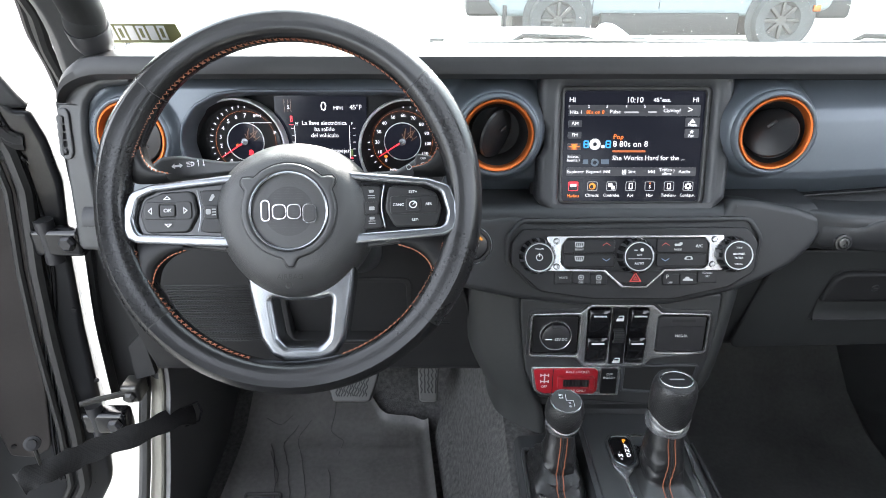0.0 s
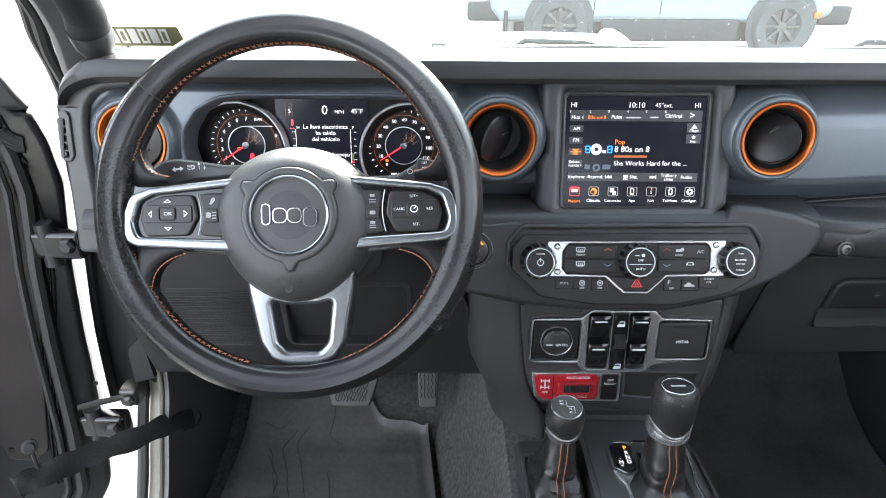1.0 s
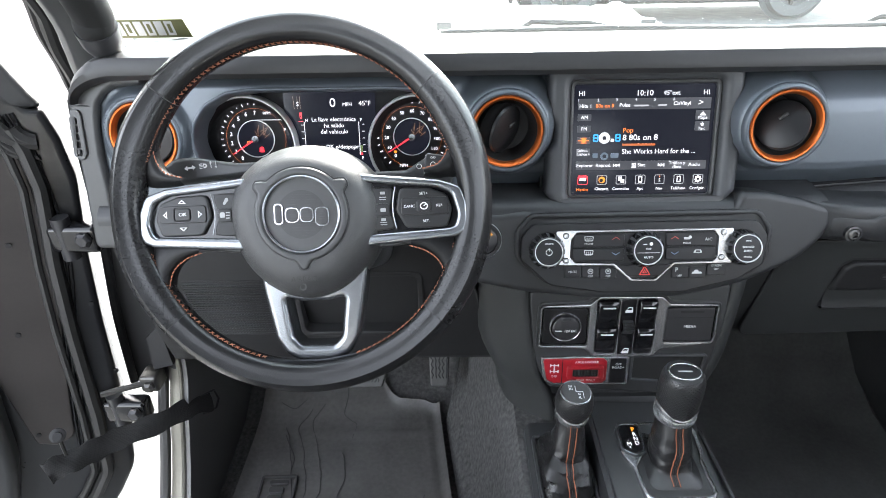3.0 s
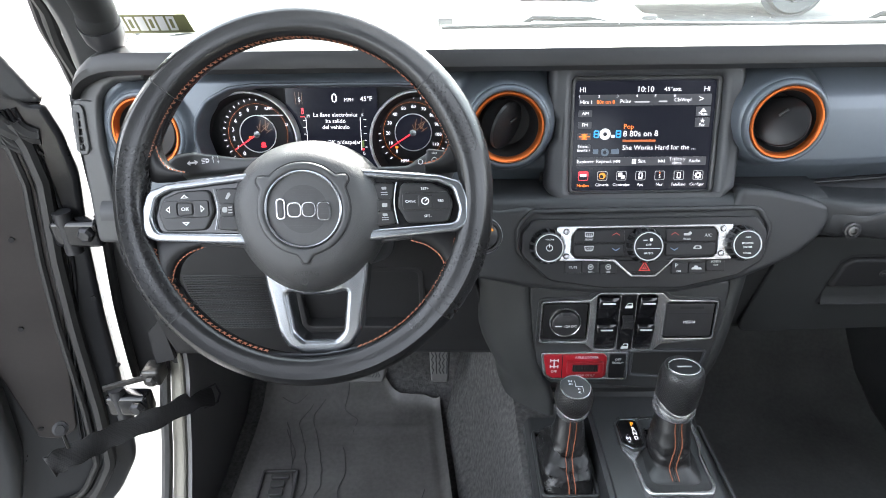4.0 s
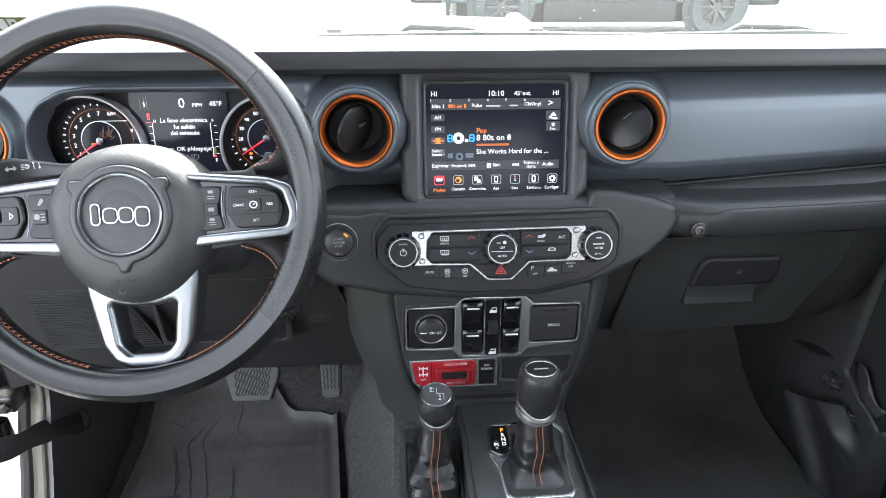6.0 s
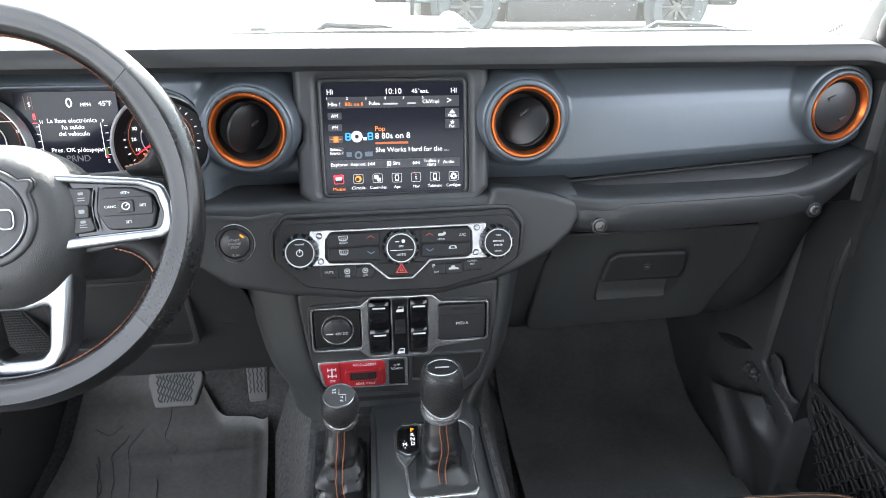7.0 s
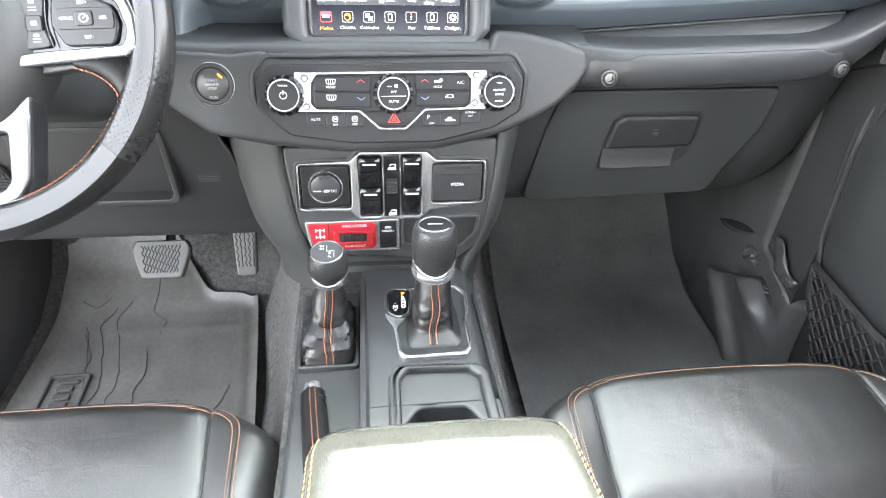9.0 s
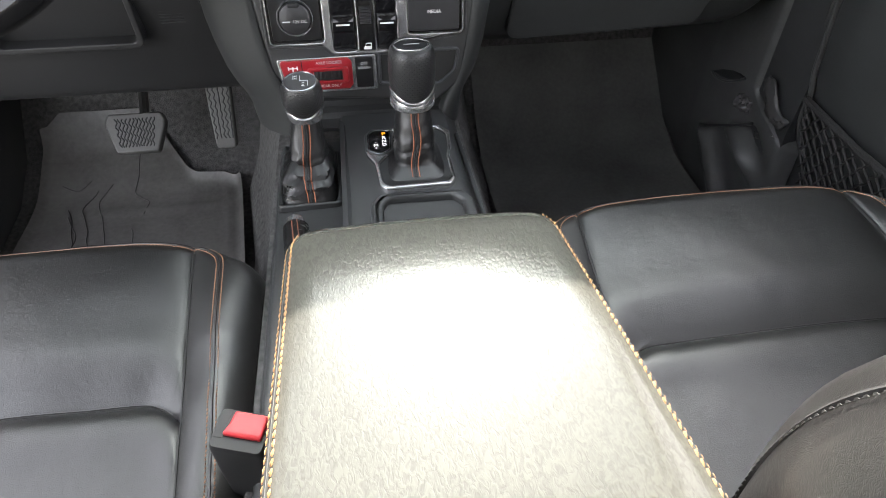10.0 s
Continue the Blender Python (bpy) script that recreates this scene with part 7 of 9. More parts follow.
part("ridge", loft([[(x, y, z) for x, z in ((-0.052, 0.283), (-0.050, CT + 0.004), (-0.044, CT + 0.006), (-0.040, CT + 0.002))] for y in (0.66, 0.30, 0.0)], closed_loop=False), TRIM, con)
part("edge_strip", tube([(0.106, 0.62, CT - 0.004), (0.110, 0.50, CT - 0.006), (0.113, 0.36, CT - 0.008)], 0.003, 8), TRIM, con)
# cup holder: a deep well behind a shallow shelf, in a raised surround
CP = Matrix.Translation((0, 0, CT))
cup = rounded([(-0.006, 0.20, 0.01), (-0.004, 0.404, 0.010), (0.014, 0.428, 0.014), (0.070, 0.426, 0.014), (0.087, 0.400, 0.010), (0.090, 0.20, 0.01)], 0.01, 6)
part("rear_deck", plate(rounded([(-0.048, -0.05), (0.112, -0.05), (0.110, 0.436), (-0.048, 0.436)], 0.004, 3), [cup], z0=-0.075, z1=0.0, bevel=0.004), HARD, con, "black rear deck with the cup well", m=CP)
part("rear_body", rbox(-0.046, 0.122, -0.05, 0.434, 0.02, CT - 0.07, 0.01), HARD, con)
part("cup_floor", plate(inset(cup, -0.003), z0=-0.085, z1=-0.068), DARK, con, "dark rubber cup floor", m=CP)
part("cup_divider", loft([[(0.038 + 0.0105 * math.cos(q) * k, 0.389 + 0.0115 * math.sin(q) * k, CT + z) for q in np.linspace(0, 2 * math.pi, 24, endpoint=False)] for k, z in ((1.1, -0.07), (1.0, -0.03), (0.95, -0.018), (0.7, -0.012), (0.2, -0.010))]), RUBBER, con, "round rubber cup finger")
oo = rounded([(-0.024, 0.20, 0.004), (-0.018, 0.470, 0.02), (-0.006, 0.488, 0.014), (0.090, 0.485, 0.014), (0.101, 0.468, 0.014), (0.108, 0.20, 0.004)], 0.01, 6)
ii = rounded([(-0.010, 0.21, 0.004), (-0.004, 0.466, 0.012), (0.004, 0.479, 0.010), (0.079, 0.476, 0.010), (0.088, 0.464, 0.010), (0.094, 0.21, 0.004)], 0.008, 6)
part("cup_surround", plate(oo, [ii], z0=-0.004, z1=0.009, bevel=0.0045), HARD, con, "raised rounded cup surround", m=CP)


def boot(parent, base, top, bx, by, r, shape, material, seed, slack=1.0):
    """A creased leather sleeve from a rectangular foot up to a round neck; shape: (height share, how square, width)."""
    secs, n = [], 56
    hs, sq_, wd = [np.array(v) for v in zip(*shape)]
    for k in range(33):
        s = k / 32
        c = Vector(base).lerp(Vector(top), s)
        f, w = float(np.interp(s, hs, sq_)), float(np.interp(s, hs, wd))
        sec = []
        for j in range(n):
            a = 2 * math.pi * j / n
            ca, sa = math.cos(a), math.sin(a)
            q = (abs(ca) ** 6 + abs(sa) ** 6) ** (1 / 6)
            box = Vector((bx * ca / q, by * sa / q))
            p = box * (f * w) + Vector((r * ca, r * sa)) * ((1 - f) * w)
            fold = math.exp(-((s - 0.32) / 0.16) ** 2)
            wr = 1 + slack * (0.05 + 0.12 * fold) * noise.noise((ca * 3.0 + seed, sa * 3.0, s * 9)) + slack * 0.05 * fold * math.sin(s * 60 + 4 * noise.noise((ca * 2, sa * 2, seed))) + 0.018 * math.sin(s * 26 + 3 * math.sin(a + seed) + 1.4 * math.sin(3 * a)) * (1 - 0.6 * s)
            sec.append((c.x + p.x * wr, c.y + p.y * wr, c.z + 0.003 * math.sin(2 * a + seed) * math.sin(math.pi * s)))
        secs.append(sec)
    part("boot", loft(secs, caps=False), material, parent, "creased black leather boot")
    for dx in (-0.0042, -0.0012, 0.0012, 0.0042):
        line = []
        for sec in secs[1:-1]:
            mid = sum(p[0] for p in sec) / n
            front = [p for p in sec if p[1] < sum(q[1] for q in sec) / n]
            p = min(front, key=lambda q: abs(q[0] - mid - dx))
            q = min((q for q in front if q is not p), key=lambda q: abs(q[0] - mid - dx))
            k = (mid + dx - p[0]) / (q[0] - p[0]) if abs(q[0] - p[0]) > 1e-5 else 0.0
            line.append((mid + dx + 0.003 * math.sin(seed + len(line) * 0.25) * (1 - len(line) / 31), p[1] + k * (q[1] - p[1]) - 0.0008, p[2]))
        line = smooth_line(line, 2)
        if abs(dx) > 0.003:
            tagged(part("stitching", tube(line, 0.0008, 5), THREAD, parent, "orange double stitching"), kind="stuff")
        else:
            part("seam", tube(line, 0.0009, 5), DARK, parent)


def scalloped(profile, lift, seg=56):
    """A collar whose upper rows rise towards both sides."""
    z0, z1 = profile[0][1], profile[-1][1]
    return loft([[(r * math.cos(a), r * math.sin(a), z + lift * max(0.0, (z - z0) / (z1 - z0) - 0.45) / 0.55 * math.cos(a) ** 2) for a in np.linspace(0, 2 * math.pi, seg, endpoint=False)] for r, z in profile], caps=False)


BOOT = mat("creased_boot_leather", (0.014, 0.014, 0.0145), 0.27, bump=0.4, scale=520, kind="leather", spec=0.6)
# transfer case lever
tl = thing("transfer_case_lever", "short drive-mode lever with a black knob and leather boot", "gear lever", at=(-0.087, 0.585, 0.285))
f = rect(-0.130, -0.052, 0.520, 0.637, 0.008, 5)
part("boot_frame", plate(f, [inset(f, 0.005)], z0=0.280, z1=0.291, bevel=0.002), HARD, tl)
boot(tl, (-0.092, 0.578, 0.284), (-0.086, 0.592, 0.382), 0.034, 0.053, 0.0165, [(0, 1, 1), (0.10, 0.96, 1.0), (0.24, 0.86, 0.97), (0.34, 0.62, 0.92), (0.40, 0.30, 0.96), (0.46, 0.20, 1.10), (0.55, 0.16, 1.14), (0.75, 0.06, 1.06), (1, 0, 1)], BOOT, 1.3)
KN1 = Matrix.Translation((-0.086, 0.593, 0.370)) @ pose(0, 0, 0, 7, 0, 0)
part("collar", scalloped(((0.0165, 0.0), (0.0205, 0.002), (0.0222, 0.006), (0.0230, 0.010), (0.0236, 0.0125), (0.0225, 0.0140)), 0.009), FRAMEMETAL, tl, "satin silver collar", m=KN1)
kb = part("knob", lathe([(0.019, 0.012), (0.0215, 0.014), (0.0245, 0.024), (0.0248, 0.034), (0.0232, 0.044), (0.0200, 0.0495), (0.0, 0.0495)], 48), PEBBLE, tl, "pebbled black knob", m=KN1)
lay_map(kb, lambda co, q=KN1.inverted(): (0.0245 * math.atan2((q @ co).y, (q @ co).x), (q @ co).z + max(0.0, 0.024 - math.hypot((q @ co).x, (q @ co).y))), 0.0245 * 2 * math.pi)
part("cap_ring", lathe([(0.0200, 0.0488), (0.0198, 0.0512), (0.0190, 0.0516), (0.0186, 0.050)], 40), FRAMEMETAL, kb, m=KN1)
part("cap", lathe([(0.0182, 0.0502), (0.0, 0.0510)], 32), CAPGREY, kb, m=KN1)
part("cap_print", join(letters("2H", 0.0044, -0.006, 0.009), letters("4H", 0.0044, -0.006, 0.0042), letters("N", 0.0042, 0.004, -0.004), letters("4L", 0.0044, 0.004, -0.0095), plate(rect(0.0, 0.0005, 0.0, 0.010, 0.0001), z0=0, z1=0.0003), plate(rect(0.0, 0.009, 0.0, 0.0005, 0.0001), z0=0, z1=0.0003),
                       plate(rect(0.0088, 0.0093, -0.010, 0.0005, 0.0001), z0=0, z1=0.0003)), PRINT, kb, m=KN1 @ Matrix.Translation((0, 0, 0.0512)))

# automatic shifter
gs = thing("gear_shifter", "automatic gear shifter with a silver collar and leather boot", "gear shifter", at=(0.045, 0.57, CT))
bo = rounded([(-0.018, 0.616, 0.008), (-0.010, 0.629, 0.008), (0.012, 0.629, 0.006), (0.083, 0.630, 0.010), (0.095, 0.614, 0.008), (0.092, 0.577, 0.006), (0.087, 0.563, 0.006), (0.087, 0.510, 0.010), (0.080, 0.498, 0.008), (0.001, 0.497, 0.010), (-0.005, 0.507, 0.008), (-0.008, 0.552, 0.006), (-0.017, 0.571, 0.008)], 0.006, 5)
bi = rounded([(0.022, 0.623, 0.006), (0.078, 0.621, 0.008), (0.086, 0.607, 0.006), (0.083, 0.573, 0.005), (0.079, 0.561, 0.005), (0.080, 0.514, 0.006), (0.075, 0.508, 0.006), (0.008, 0.506, 0.006), (0.003, 0.512, 0.006), (0.001, 0.551, 0.005), (0.017, 0.573, 0.006)], 0.005, 5)
bd = rounded([(-0.012, 0.580), (0.000, 0.570), (0.012, 0.578), (0.014, 0.621), (-0.006, 0.622), (-0.012, 0.613)], 0.006, 4)[::-1]
bi = inset(bi, -0.0034)
part("bezel", plate(bo, [bi], z0=CT - 0.002, z1=CT + 0.008, bevel=0.0022), FRAMEMETAL, gs, "satin silver bezel")
part("display_back", plate(inset(bd, -0.0060), z0=CT, z1=CT + 0.0086, bevel=0.001), HARD, gs)
part("display_rim", plate(inset(bd, -0.0030), [inset(bd, -0.0008)], z0=CT, z1=CT + 0.0095, bevel=0.001), SILVER, gs)
di = part("gear_display", plate(inset(bd, -0.001), z0=CT, z1=CT + 0.009, bevel=0.001), GLOSS, gs, "small lit gear display")
G0 = Matrix.Translation((0, 0, CT + 0.0092))
parts("gear_letter", [letters("R", 0.0085, 0.007, 0.604), letters("N", 0.0085, 0.007, 0.596), letters("D", 0.0085, 0.007, 0.588), letters("M", 0.0085, -0.004, 0.587), letters("+", 0.006, -0.004, 0.581), letters("-", 0.006, -0.004, 0.594)], E_WHITE, di, m=G0)
part("park_letter", letters("P", 0.0095, 0.007, 0.613, bold=0.0003), E_AMBER, di, "amber letter", m=G0)
part("boot_floor", plate(inset(bi, -0.001), z0=CT - 0.002, z1=CT + 0.001), BOOT, gs)
boot(gs, (0.043, 0.566, CT + 0.001), (0.044, 0.580, 0.394), 0.036, 0.048, 0.020, [(0, 1, 1), (0.03, 0.92, 1), (0.06, 0.5, 0.95), (0.10, 0.36, 0.98), (0.25, 0.26, 1.03), (0.5, 0.18, 1.06), (0.8, 0.06, 1.05), (1, 0, 1)], BOOT, 4.1, 0.4)
KN2 = Matrix.Translation((0.044, 0.581, 0.385)) @ pose(0, 0, 0, 2, 0, 0)
cl = part("collar", scalloped([(0.0205, 0.0), (0.0250, 0.001), (0.0266, 0.003), (0.0266, 0.0095), (0.0256, 0.0110), (0.0266, 0.0120), (0.0272, 0.0145), (0.0262, 0.0160), (0.0250, 0.0160)], 0.0125), FRAMEMETAL, gs, "knurled silver collar", m=KN2)
for j in range(60):
    part("knurl", rbox(0.0262, 0.0273, -0.0005, 0.0005, 0.0034, 0.0092, 0.0), FRAMEMETAL, cl, m=KN2 @ pose(0, 0, 0, 0, 0, j * 6))
kb = part("knob", lathe([(0.0245, 0.012), (0.0258, 0.020), (0.0270, 0.034), (0.0276, 0.048), (0.0274, 0.058), (0.0266, 0.066), (0.0250, 0.0715), (0.0226, 0.0745), (0.0, 0.0755)], 56), PEBBLE, gs, "pebbled black knob", m=KN2)
lay_map(kb, lambda co, q=KN2.inverted(): (0.0275 * math.atan2((q @ co).y, (q @ co).x), (q @ co).z + max(0.0, 0.027 - math.hypot((q @ co).x, (q @ co).y))), 0.0275 * 2 * math.pi)
part("cap", plate(circle(0, 0, 0.0186, 40, 0.0138), z0=0.0725, z1=0.0764, bevel=0.0010), PANELKEY, kb, m=KN2)
part("cap_ring", plate(circle(0, 0, 0.0202, 40, 0.0154), [circle(0, 0, 0.0188, 40, 0.0140)], z0=0.072, z1=0.0766, bevel=0.0006), FRAMEMETAL, kb, m=KN2)
part("cap_print", plate(rect(-0.009, 0.009, -0.0012, 0.0012, 0.0008), z0=0.0762, z1=0.0766), DIM, kb, m=KN2)

# parking brake handle
pb = thing("parking_brake", "leather-wrapped parking brake handle with orange stitching", "parking brake", at=(-0.10, 0.43, 0.285))
ln = smooth_line([(-0.106, 0.472, 0.296), (-0.100, 0.42, 0.306), (-0.090, 0.34, 0.316), (-0.080, 0.24, 0.30)], 6)
gr = part("grip", tube(ln, 0.015, 18, flat=0.8), PERF, pb, "perforated black leather grip")
lay_map(gr, lambda co: (co.x, co.y))
part("button", tube([(-0.1064, 0.474, 0.296), (-0.1075, 0.486, 0.2945)], [0.0120, 0.0110], 16), FRAMEMETAL, pb, "silver tip")
for dx in (-0.003, 0.003):
    tagged(part("stitching", stitches([p + Vector((dx, 0, 0.0122)) for p in ln], 0.0036, 0.003, 0.0009), THREAD, pb), kind="stuff")
# flat dark slab in place of a shaded recess in the tray
part("pocket", rbox(-0.078, -0.056, 0.35, 0.43, 0.283, 0.287, 0.002), DARK, pb)

# ---------------------------------------------------------------- armrest
def armrest():
    a = thing("armrest", "black grained vinyl armrest lid with double tan stitching, sunlit", "armrest", at=(0.02, 0.1, 0.30))
    secs = []
    for k in [0, 0.25, 0.5, 0.75] + list(np.linspace(1, 4, 9)) + list(range(5, 31)):
        s = k / 30
        y = 0.350 - 0.44 * s
        e = max(0.0, 1 - (0.350 - y) / 0.05)
        drop = 0.05 * (1 - math.sqrt(max(0, 1 - e * e)))
        hw = 0.1167 + 0.0237 * s - 0.036 * (1 - math.sqrt(max(0, 1 - e * e)))
        zt = 0.422 + 0.022 * s - drop
        sec = []
        for x, z in ((-1.0, -0.10), (-1.0, -0.016), (-0.99, -0.008), (-0.965, -0.001), (-0.92, 0.0045), (-0.86, 0.0072), (-0.75, 0.0090), (-0.4, 0.0105), (0, 0.011), (0.4, 0.0105), (0.75, 0.0090), (0.86, 0.0072), (0.92, 0.0045), (0.965, -0.001), (0.99, -0.008), (1.0, -0.016), (1.0, -0.10)):
            sec.append((0.024 + 0.0164 * s + hw * x, y, zt + z - 0.008 if z > -0.09 else 0.30))
        secs.append(sec)
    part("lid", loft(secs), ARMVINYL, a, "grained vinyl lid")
    part("bin", rbox(-0.10, 0.14, -0.10, 0.30, 0.02, 0.33, 0.015), HARD, a)
    for x0 in (-0.975, -0.93, 0.975, 0.93):
        ln = []
        for k in range(2, 31):
            s = k / 30
            y = 0.350 - 0.44 * s
            e = max(0.0, 1 - (0.350 - y) / 0.05)
            c = 1 - math.sqrt(max(0, 1 - e * e))
            ln.append((0.024 + 0.0164 * s + (0.1167 + 0.0237 * s - 0.036 * c) * x0, y, 0.422 + 0.022 * s - 0.05 * c - 0.008 + (-0.0038 if abs(x0) > 0.95 else 0.0042)))
        tagged(part("stitching", stitches(ln, 0.0062, 0.0052, 0.0013), TAN, a, "tan double stitching"), kind="stuff")
    for sd in (-1, 1):
        ln = [(0.024 + 0.0164 * k / 30 + (0.1167 + 0.0237 * k / 30) * 0.954 * sd, 0.350 - 0.44 * k / 30, 0.422 + 0.022 * k / 30 - 0.0082) for k in range(4, 31)]
        part("seam", tube(ln, 0.0009, 5), DARK, a)
    return a


armrest()

# ---------------------------------------------------------------- seats
def seat(cx, sx, label, back_y, recline):
    """Front seat: cushion with bolsters and a cross seam, and its back; sx points to the door."""
    t = thing("front_seat", label, "seat", group="front seats", at=(cx, 0.2, 0.0))

    def seam_u(y):
        """The panel seam and the stitching spread a little to the rear."""
        return 0.182 + 0.013 * max(0.0, (0.46 - y) / 0.2)

    def cross_y(u):
        """The cross seam bends back smoothly towards its ends."""
        e = max(0.0, abs(u) - 0.148)
        return 0.288 + 0.002 * math.cos(u * 12) - 13.0 * e * e

    def top(u, y):
        """The height of the cushion at u (metres from its middle line, door side positive)."""
        su, sy = seam_u(y), cross_y(u)
        z = 0.283 - 0.028 * max(0.0, min(1.0, (0.475 - y) / 0.18)) ** 1.1
        z -= 0.035 * max(0, min(1, (0.27 - y) / 0.25))                  # sinks to the rear
        z += 0.018 * math.exp(-((abs(u) - 0.222) / 0.03) ** 2) * max(0, min(1, (0.46 - y) / 0.12))   # side bolster
        ds = abs(u) - su                                                # seam between panel and bolster
        z -= (0.0075 if ds < 0 else 0.003) * math.exp(-abs(ds) / (0.008 if ds < 0 else 0.004))
        z += 0.008 * math.exp(-(u / 0.15) ** 2) * math.exp(-((y - 0.38) / 0.085) ** 2)
        dy = y - sy
        fade = 1 / (1 + math.exp((abs(u) - su + 0.001) / 0.0015))
        z += fade * (-0.0115 * math.exp(-abs(dy) / (0.016 if dy > 0 else 0.007)) + (0.0045 * math.exp(-((dy - 0.05) / 0.03) ** 2) + 0.003 * math.exp(-((dy + 0.03) / 0.02) ** 2)))
        pull = math.exp(-((abs(u) - su + 0.025) / 0.02) ** 2) * math.exp(-((dy - 0.012) / 0.02) ** 2)
        z += 0.0012 * pull * math.sin((u * 0.6 - y) * 520) * (1 if ds < 0 else 0)      # gathered folds at the seam's ends
        z += 0.0012 * noise.noise((u * 14, y * 14, cx)) + 0.0005 * noise.noise((u * 45, y * 30, 2.0 + cx))
        return z

    def edge_y(u):
        return 0.503 - 0.055 * max(0.0, (abs(u) - 0.10) / 0.15) ** 2.2

    def surf(u, y):
        """The top with its rounded front and sides."""
        z, d, e = top(u, y), max(0.0, edge_y(u) - y), max(0.0, 0.262 - abs(u))
        if d < 0.03:
            z -= 0.03 - math.sqrt(max(0.0, 0.03 ** 2 - (0.03 - d) ** 2))
        if e < 0.03:
            z -= 0.03 - math.sqrt(max(0.0, 0.03 ** 2 - (0.03 - e) ** 2))
        return z

    # the grid runs along the seams, closer beside them
    near = [0.0, 0.0012, 0.003, 0.006, 0.010, 0.016]
    half = [("c", f) for f in np.linspace(0, 1, 34)[:-1]] + [("s", -d) for d in near[:0:-1]] + [("s", 0.0)] + [("s", d) for d in near[1:]] + [("e", f) for f in np.linspace(0, 1, 26)[1:]]

    def u_of(q, y):
        su = seam_u(y)
        if q[0] == "c":
            return (su - 0.016) * q[1]
        return su + q[1] if q[0] == "s" else su + 0.016 + (0.262 - su - 0.016) * q[1]

    vs = sorted(set([round(v, 4) for v in np.linspace(-0.08, 0.24, 32)] + [0.288 + d * k for d in near for k in (-1, 1)] + [0.288 + d * k for d in (0.022, 0.03, 0.04) for k in (-1, 1)] + [round(v, 4) for v in np.linspace(0.334, 0.478, 34)]))
    secs = []
    cols = [(-1, q) for q in half[:0:-1]] + [(1, q) for q in half]

    def y_at(v, u):
        """Rows bend with the cross seam and, in front, with the rounded edge."""
        k = max(0.0, 1 - abs(v - 0.288) / 0.06)
        f = max(0.0, (v - 0.33) / 0.148)
        return v + (cross_y(u) - 0.288) * k * k * (3 - 2 * k) + (edge_y(u) - 0.503) * f

    for v in vs:
        sec = []
        for sd, q in cols:
            u = sd * u_of(q, v)
            y = y_at(v, u)
            u = sd * u_of(q, y)
            sec.append((cx + u, y, surf(u, y)))
        secs.append(sec)
    for d in (0.021, 0.0175, 0.014, 0.0105, 0.0075, 0.005, 0.003, 0.0012, 0.0):
        sec = []
        for sd, q in cols:
            u = sd * u_of(q, edge_y(u_of(q, 0.46)) - d)
            sec.append((cx + u, edge_y(u) - d, surf(u, edge_y(u) - d)))
        secs.append(sec)
    # the front and the sides fold down
    full = []
    for sec in secs + [[(x, y, 0.23) for x, y, z in secs[-1]], [(x, y + 0.002, 0.17) for x, y, z in secs[-1]]]:
        full.append([(sec[0][0], sec[0][1], 0.12), (sec[0][0], sec[0][1], 0.20)] + sec + [(sec[-1][0], sec[-1][1], 0.20), (sec[-1][0], sec[-1][1], 0.12)])
    part("cushion", loft(full, closed_loop=False), SEATHIDE, t, "black leather cushion", sharp=50)
    part("base", rbox(cx - 0.22, cx + 0.22, -0.08, 0.44, 0.0, 0.17, 0.02), HARD, t)
    # piping between two rows of stitching along the front and down the sides
    for off in (0.0, 0.0075, 0.0037):
        bend = []
        for k in range(1, 20):
            ang = math.pi / 2 * k / 20
            bend.append((0.2095 + off - 0.055 * (1 - math.cos(ang)), 0.44 + (0.036 + off) * math.sin(ang)))
        front = [(u, 0.4795 + off + 0.011 * (1 - (u / 0.15) ** 2)) for u in np.linspace(0.154 + off, -0.154 - off, 36)]
        side = [(seam_u(y) + 0.027 + off, y) for y in np.linspace(-0.05, 0.44, 60)]
        whole = side + bend + front + [(-u, y) for u, y in bend[::-1]] + [(-u, y) for u, y in side[::-1]]
        pts = [(cx + u, y, surf(u, y) + 0.0003) for u, y in whole]
        if off == 0.0037:
            part("piping", tube(pts, 0.0015, 6), SEATHIDE, t)
        else:
            tagged(part("stitching", stitches(pts, 0.0039, 0.0032, 0.0009), SEATTHREAD, t, "orange double stitching"), kind="stuff")
    for sd in (-1, 1):
        part("seam", tube([(cx + sd * seam_u(y), y, surf(seam_u(y), y) + 0.0002) for y in np.linspace(-0.06, 0.462, 60)], 0.0014, 5), DULL, t)
    part("cross_seam", tube([(cx + u, cross_y(u), surf(u, cross_y(u)) + 0.0001) for u in np.linspace(-0.188, 0.188, 70)], 0.0013, 5), DULL, t)
    # a piped seam low on each flank
    for sd in (-1, 1):
        part("flank_piping", tube([(cx + sd * 0.2625, y, 0.236 - 0.02 * max(0, y - 0.3)) for y in np.linspace(-0.05, 0.43, 20)], 0.0018, 6), SEATHIDE, t)
    # the back, with two bolsters that reach forward
    B = Matrix.Translation((cx, back_y, 0.22)) @ pose(0, 0, 0, recline, 0, 0)

    def back_front(u, h):
        u = abs(u)
        across = math.exp(-((u - 0.205) / 0.055) ** 2) if u < 0.205 else 1.0
        return 0.065 + 0.108 * across * math.exp(-((h - 0.25) / 0.21) ** 2)

    secs = []
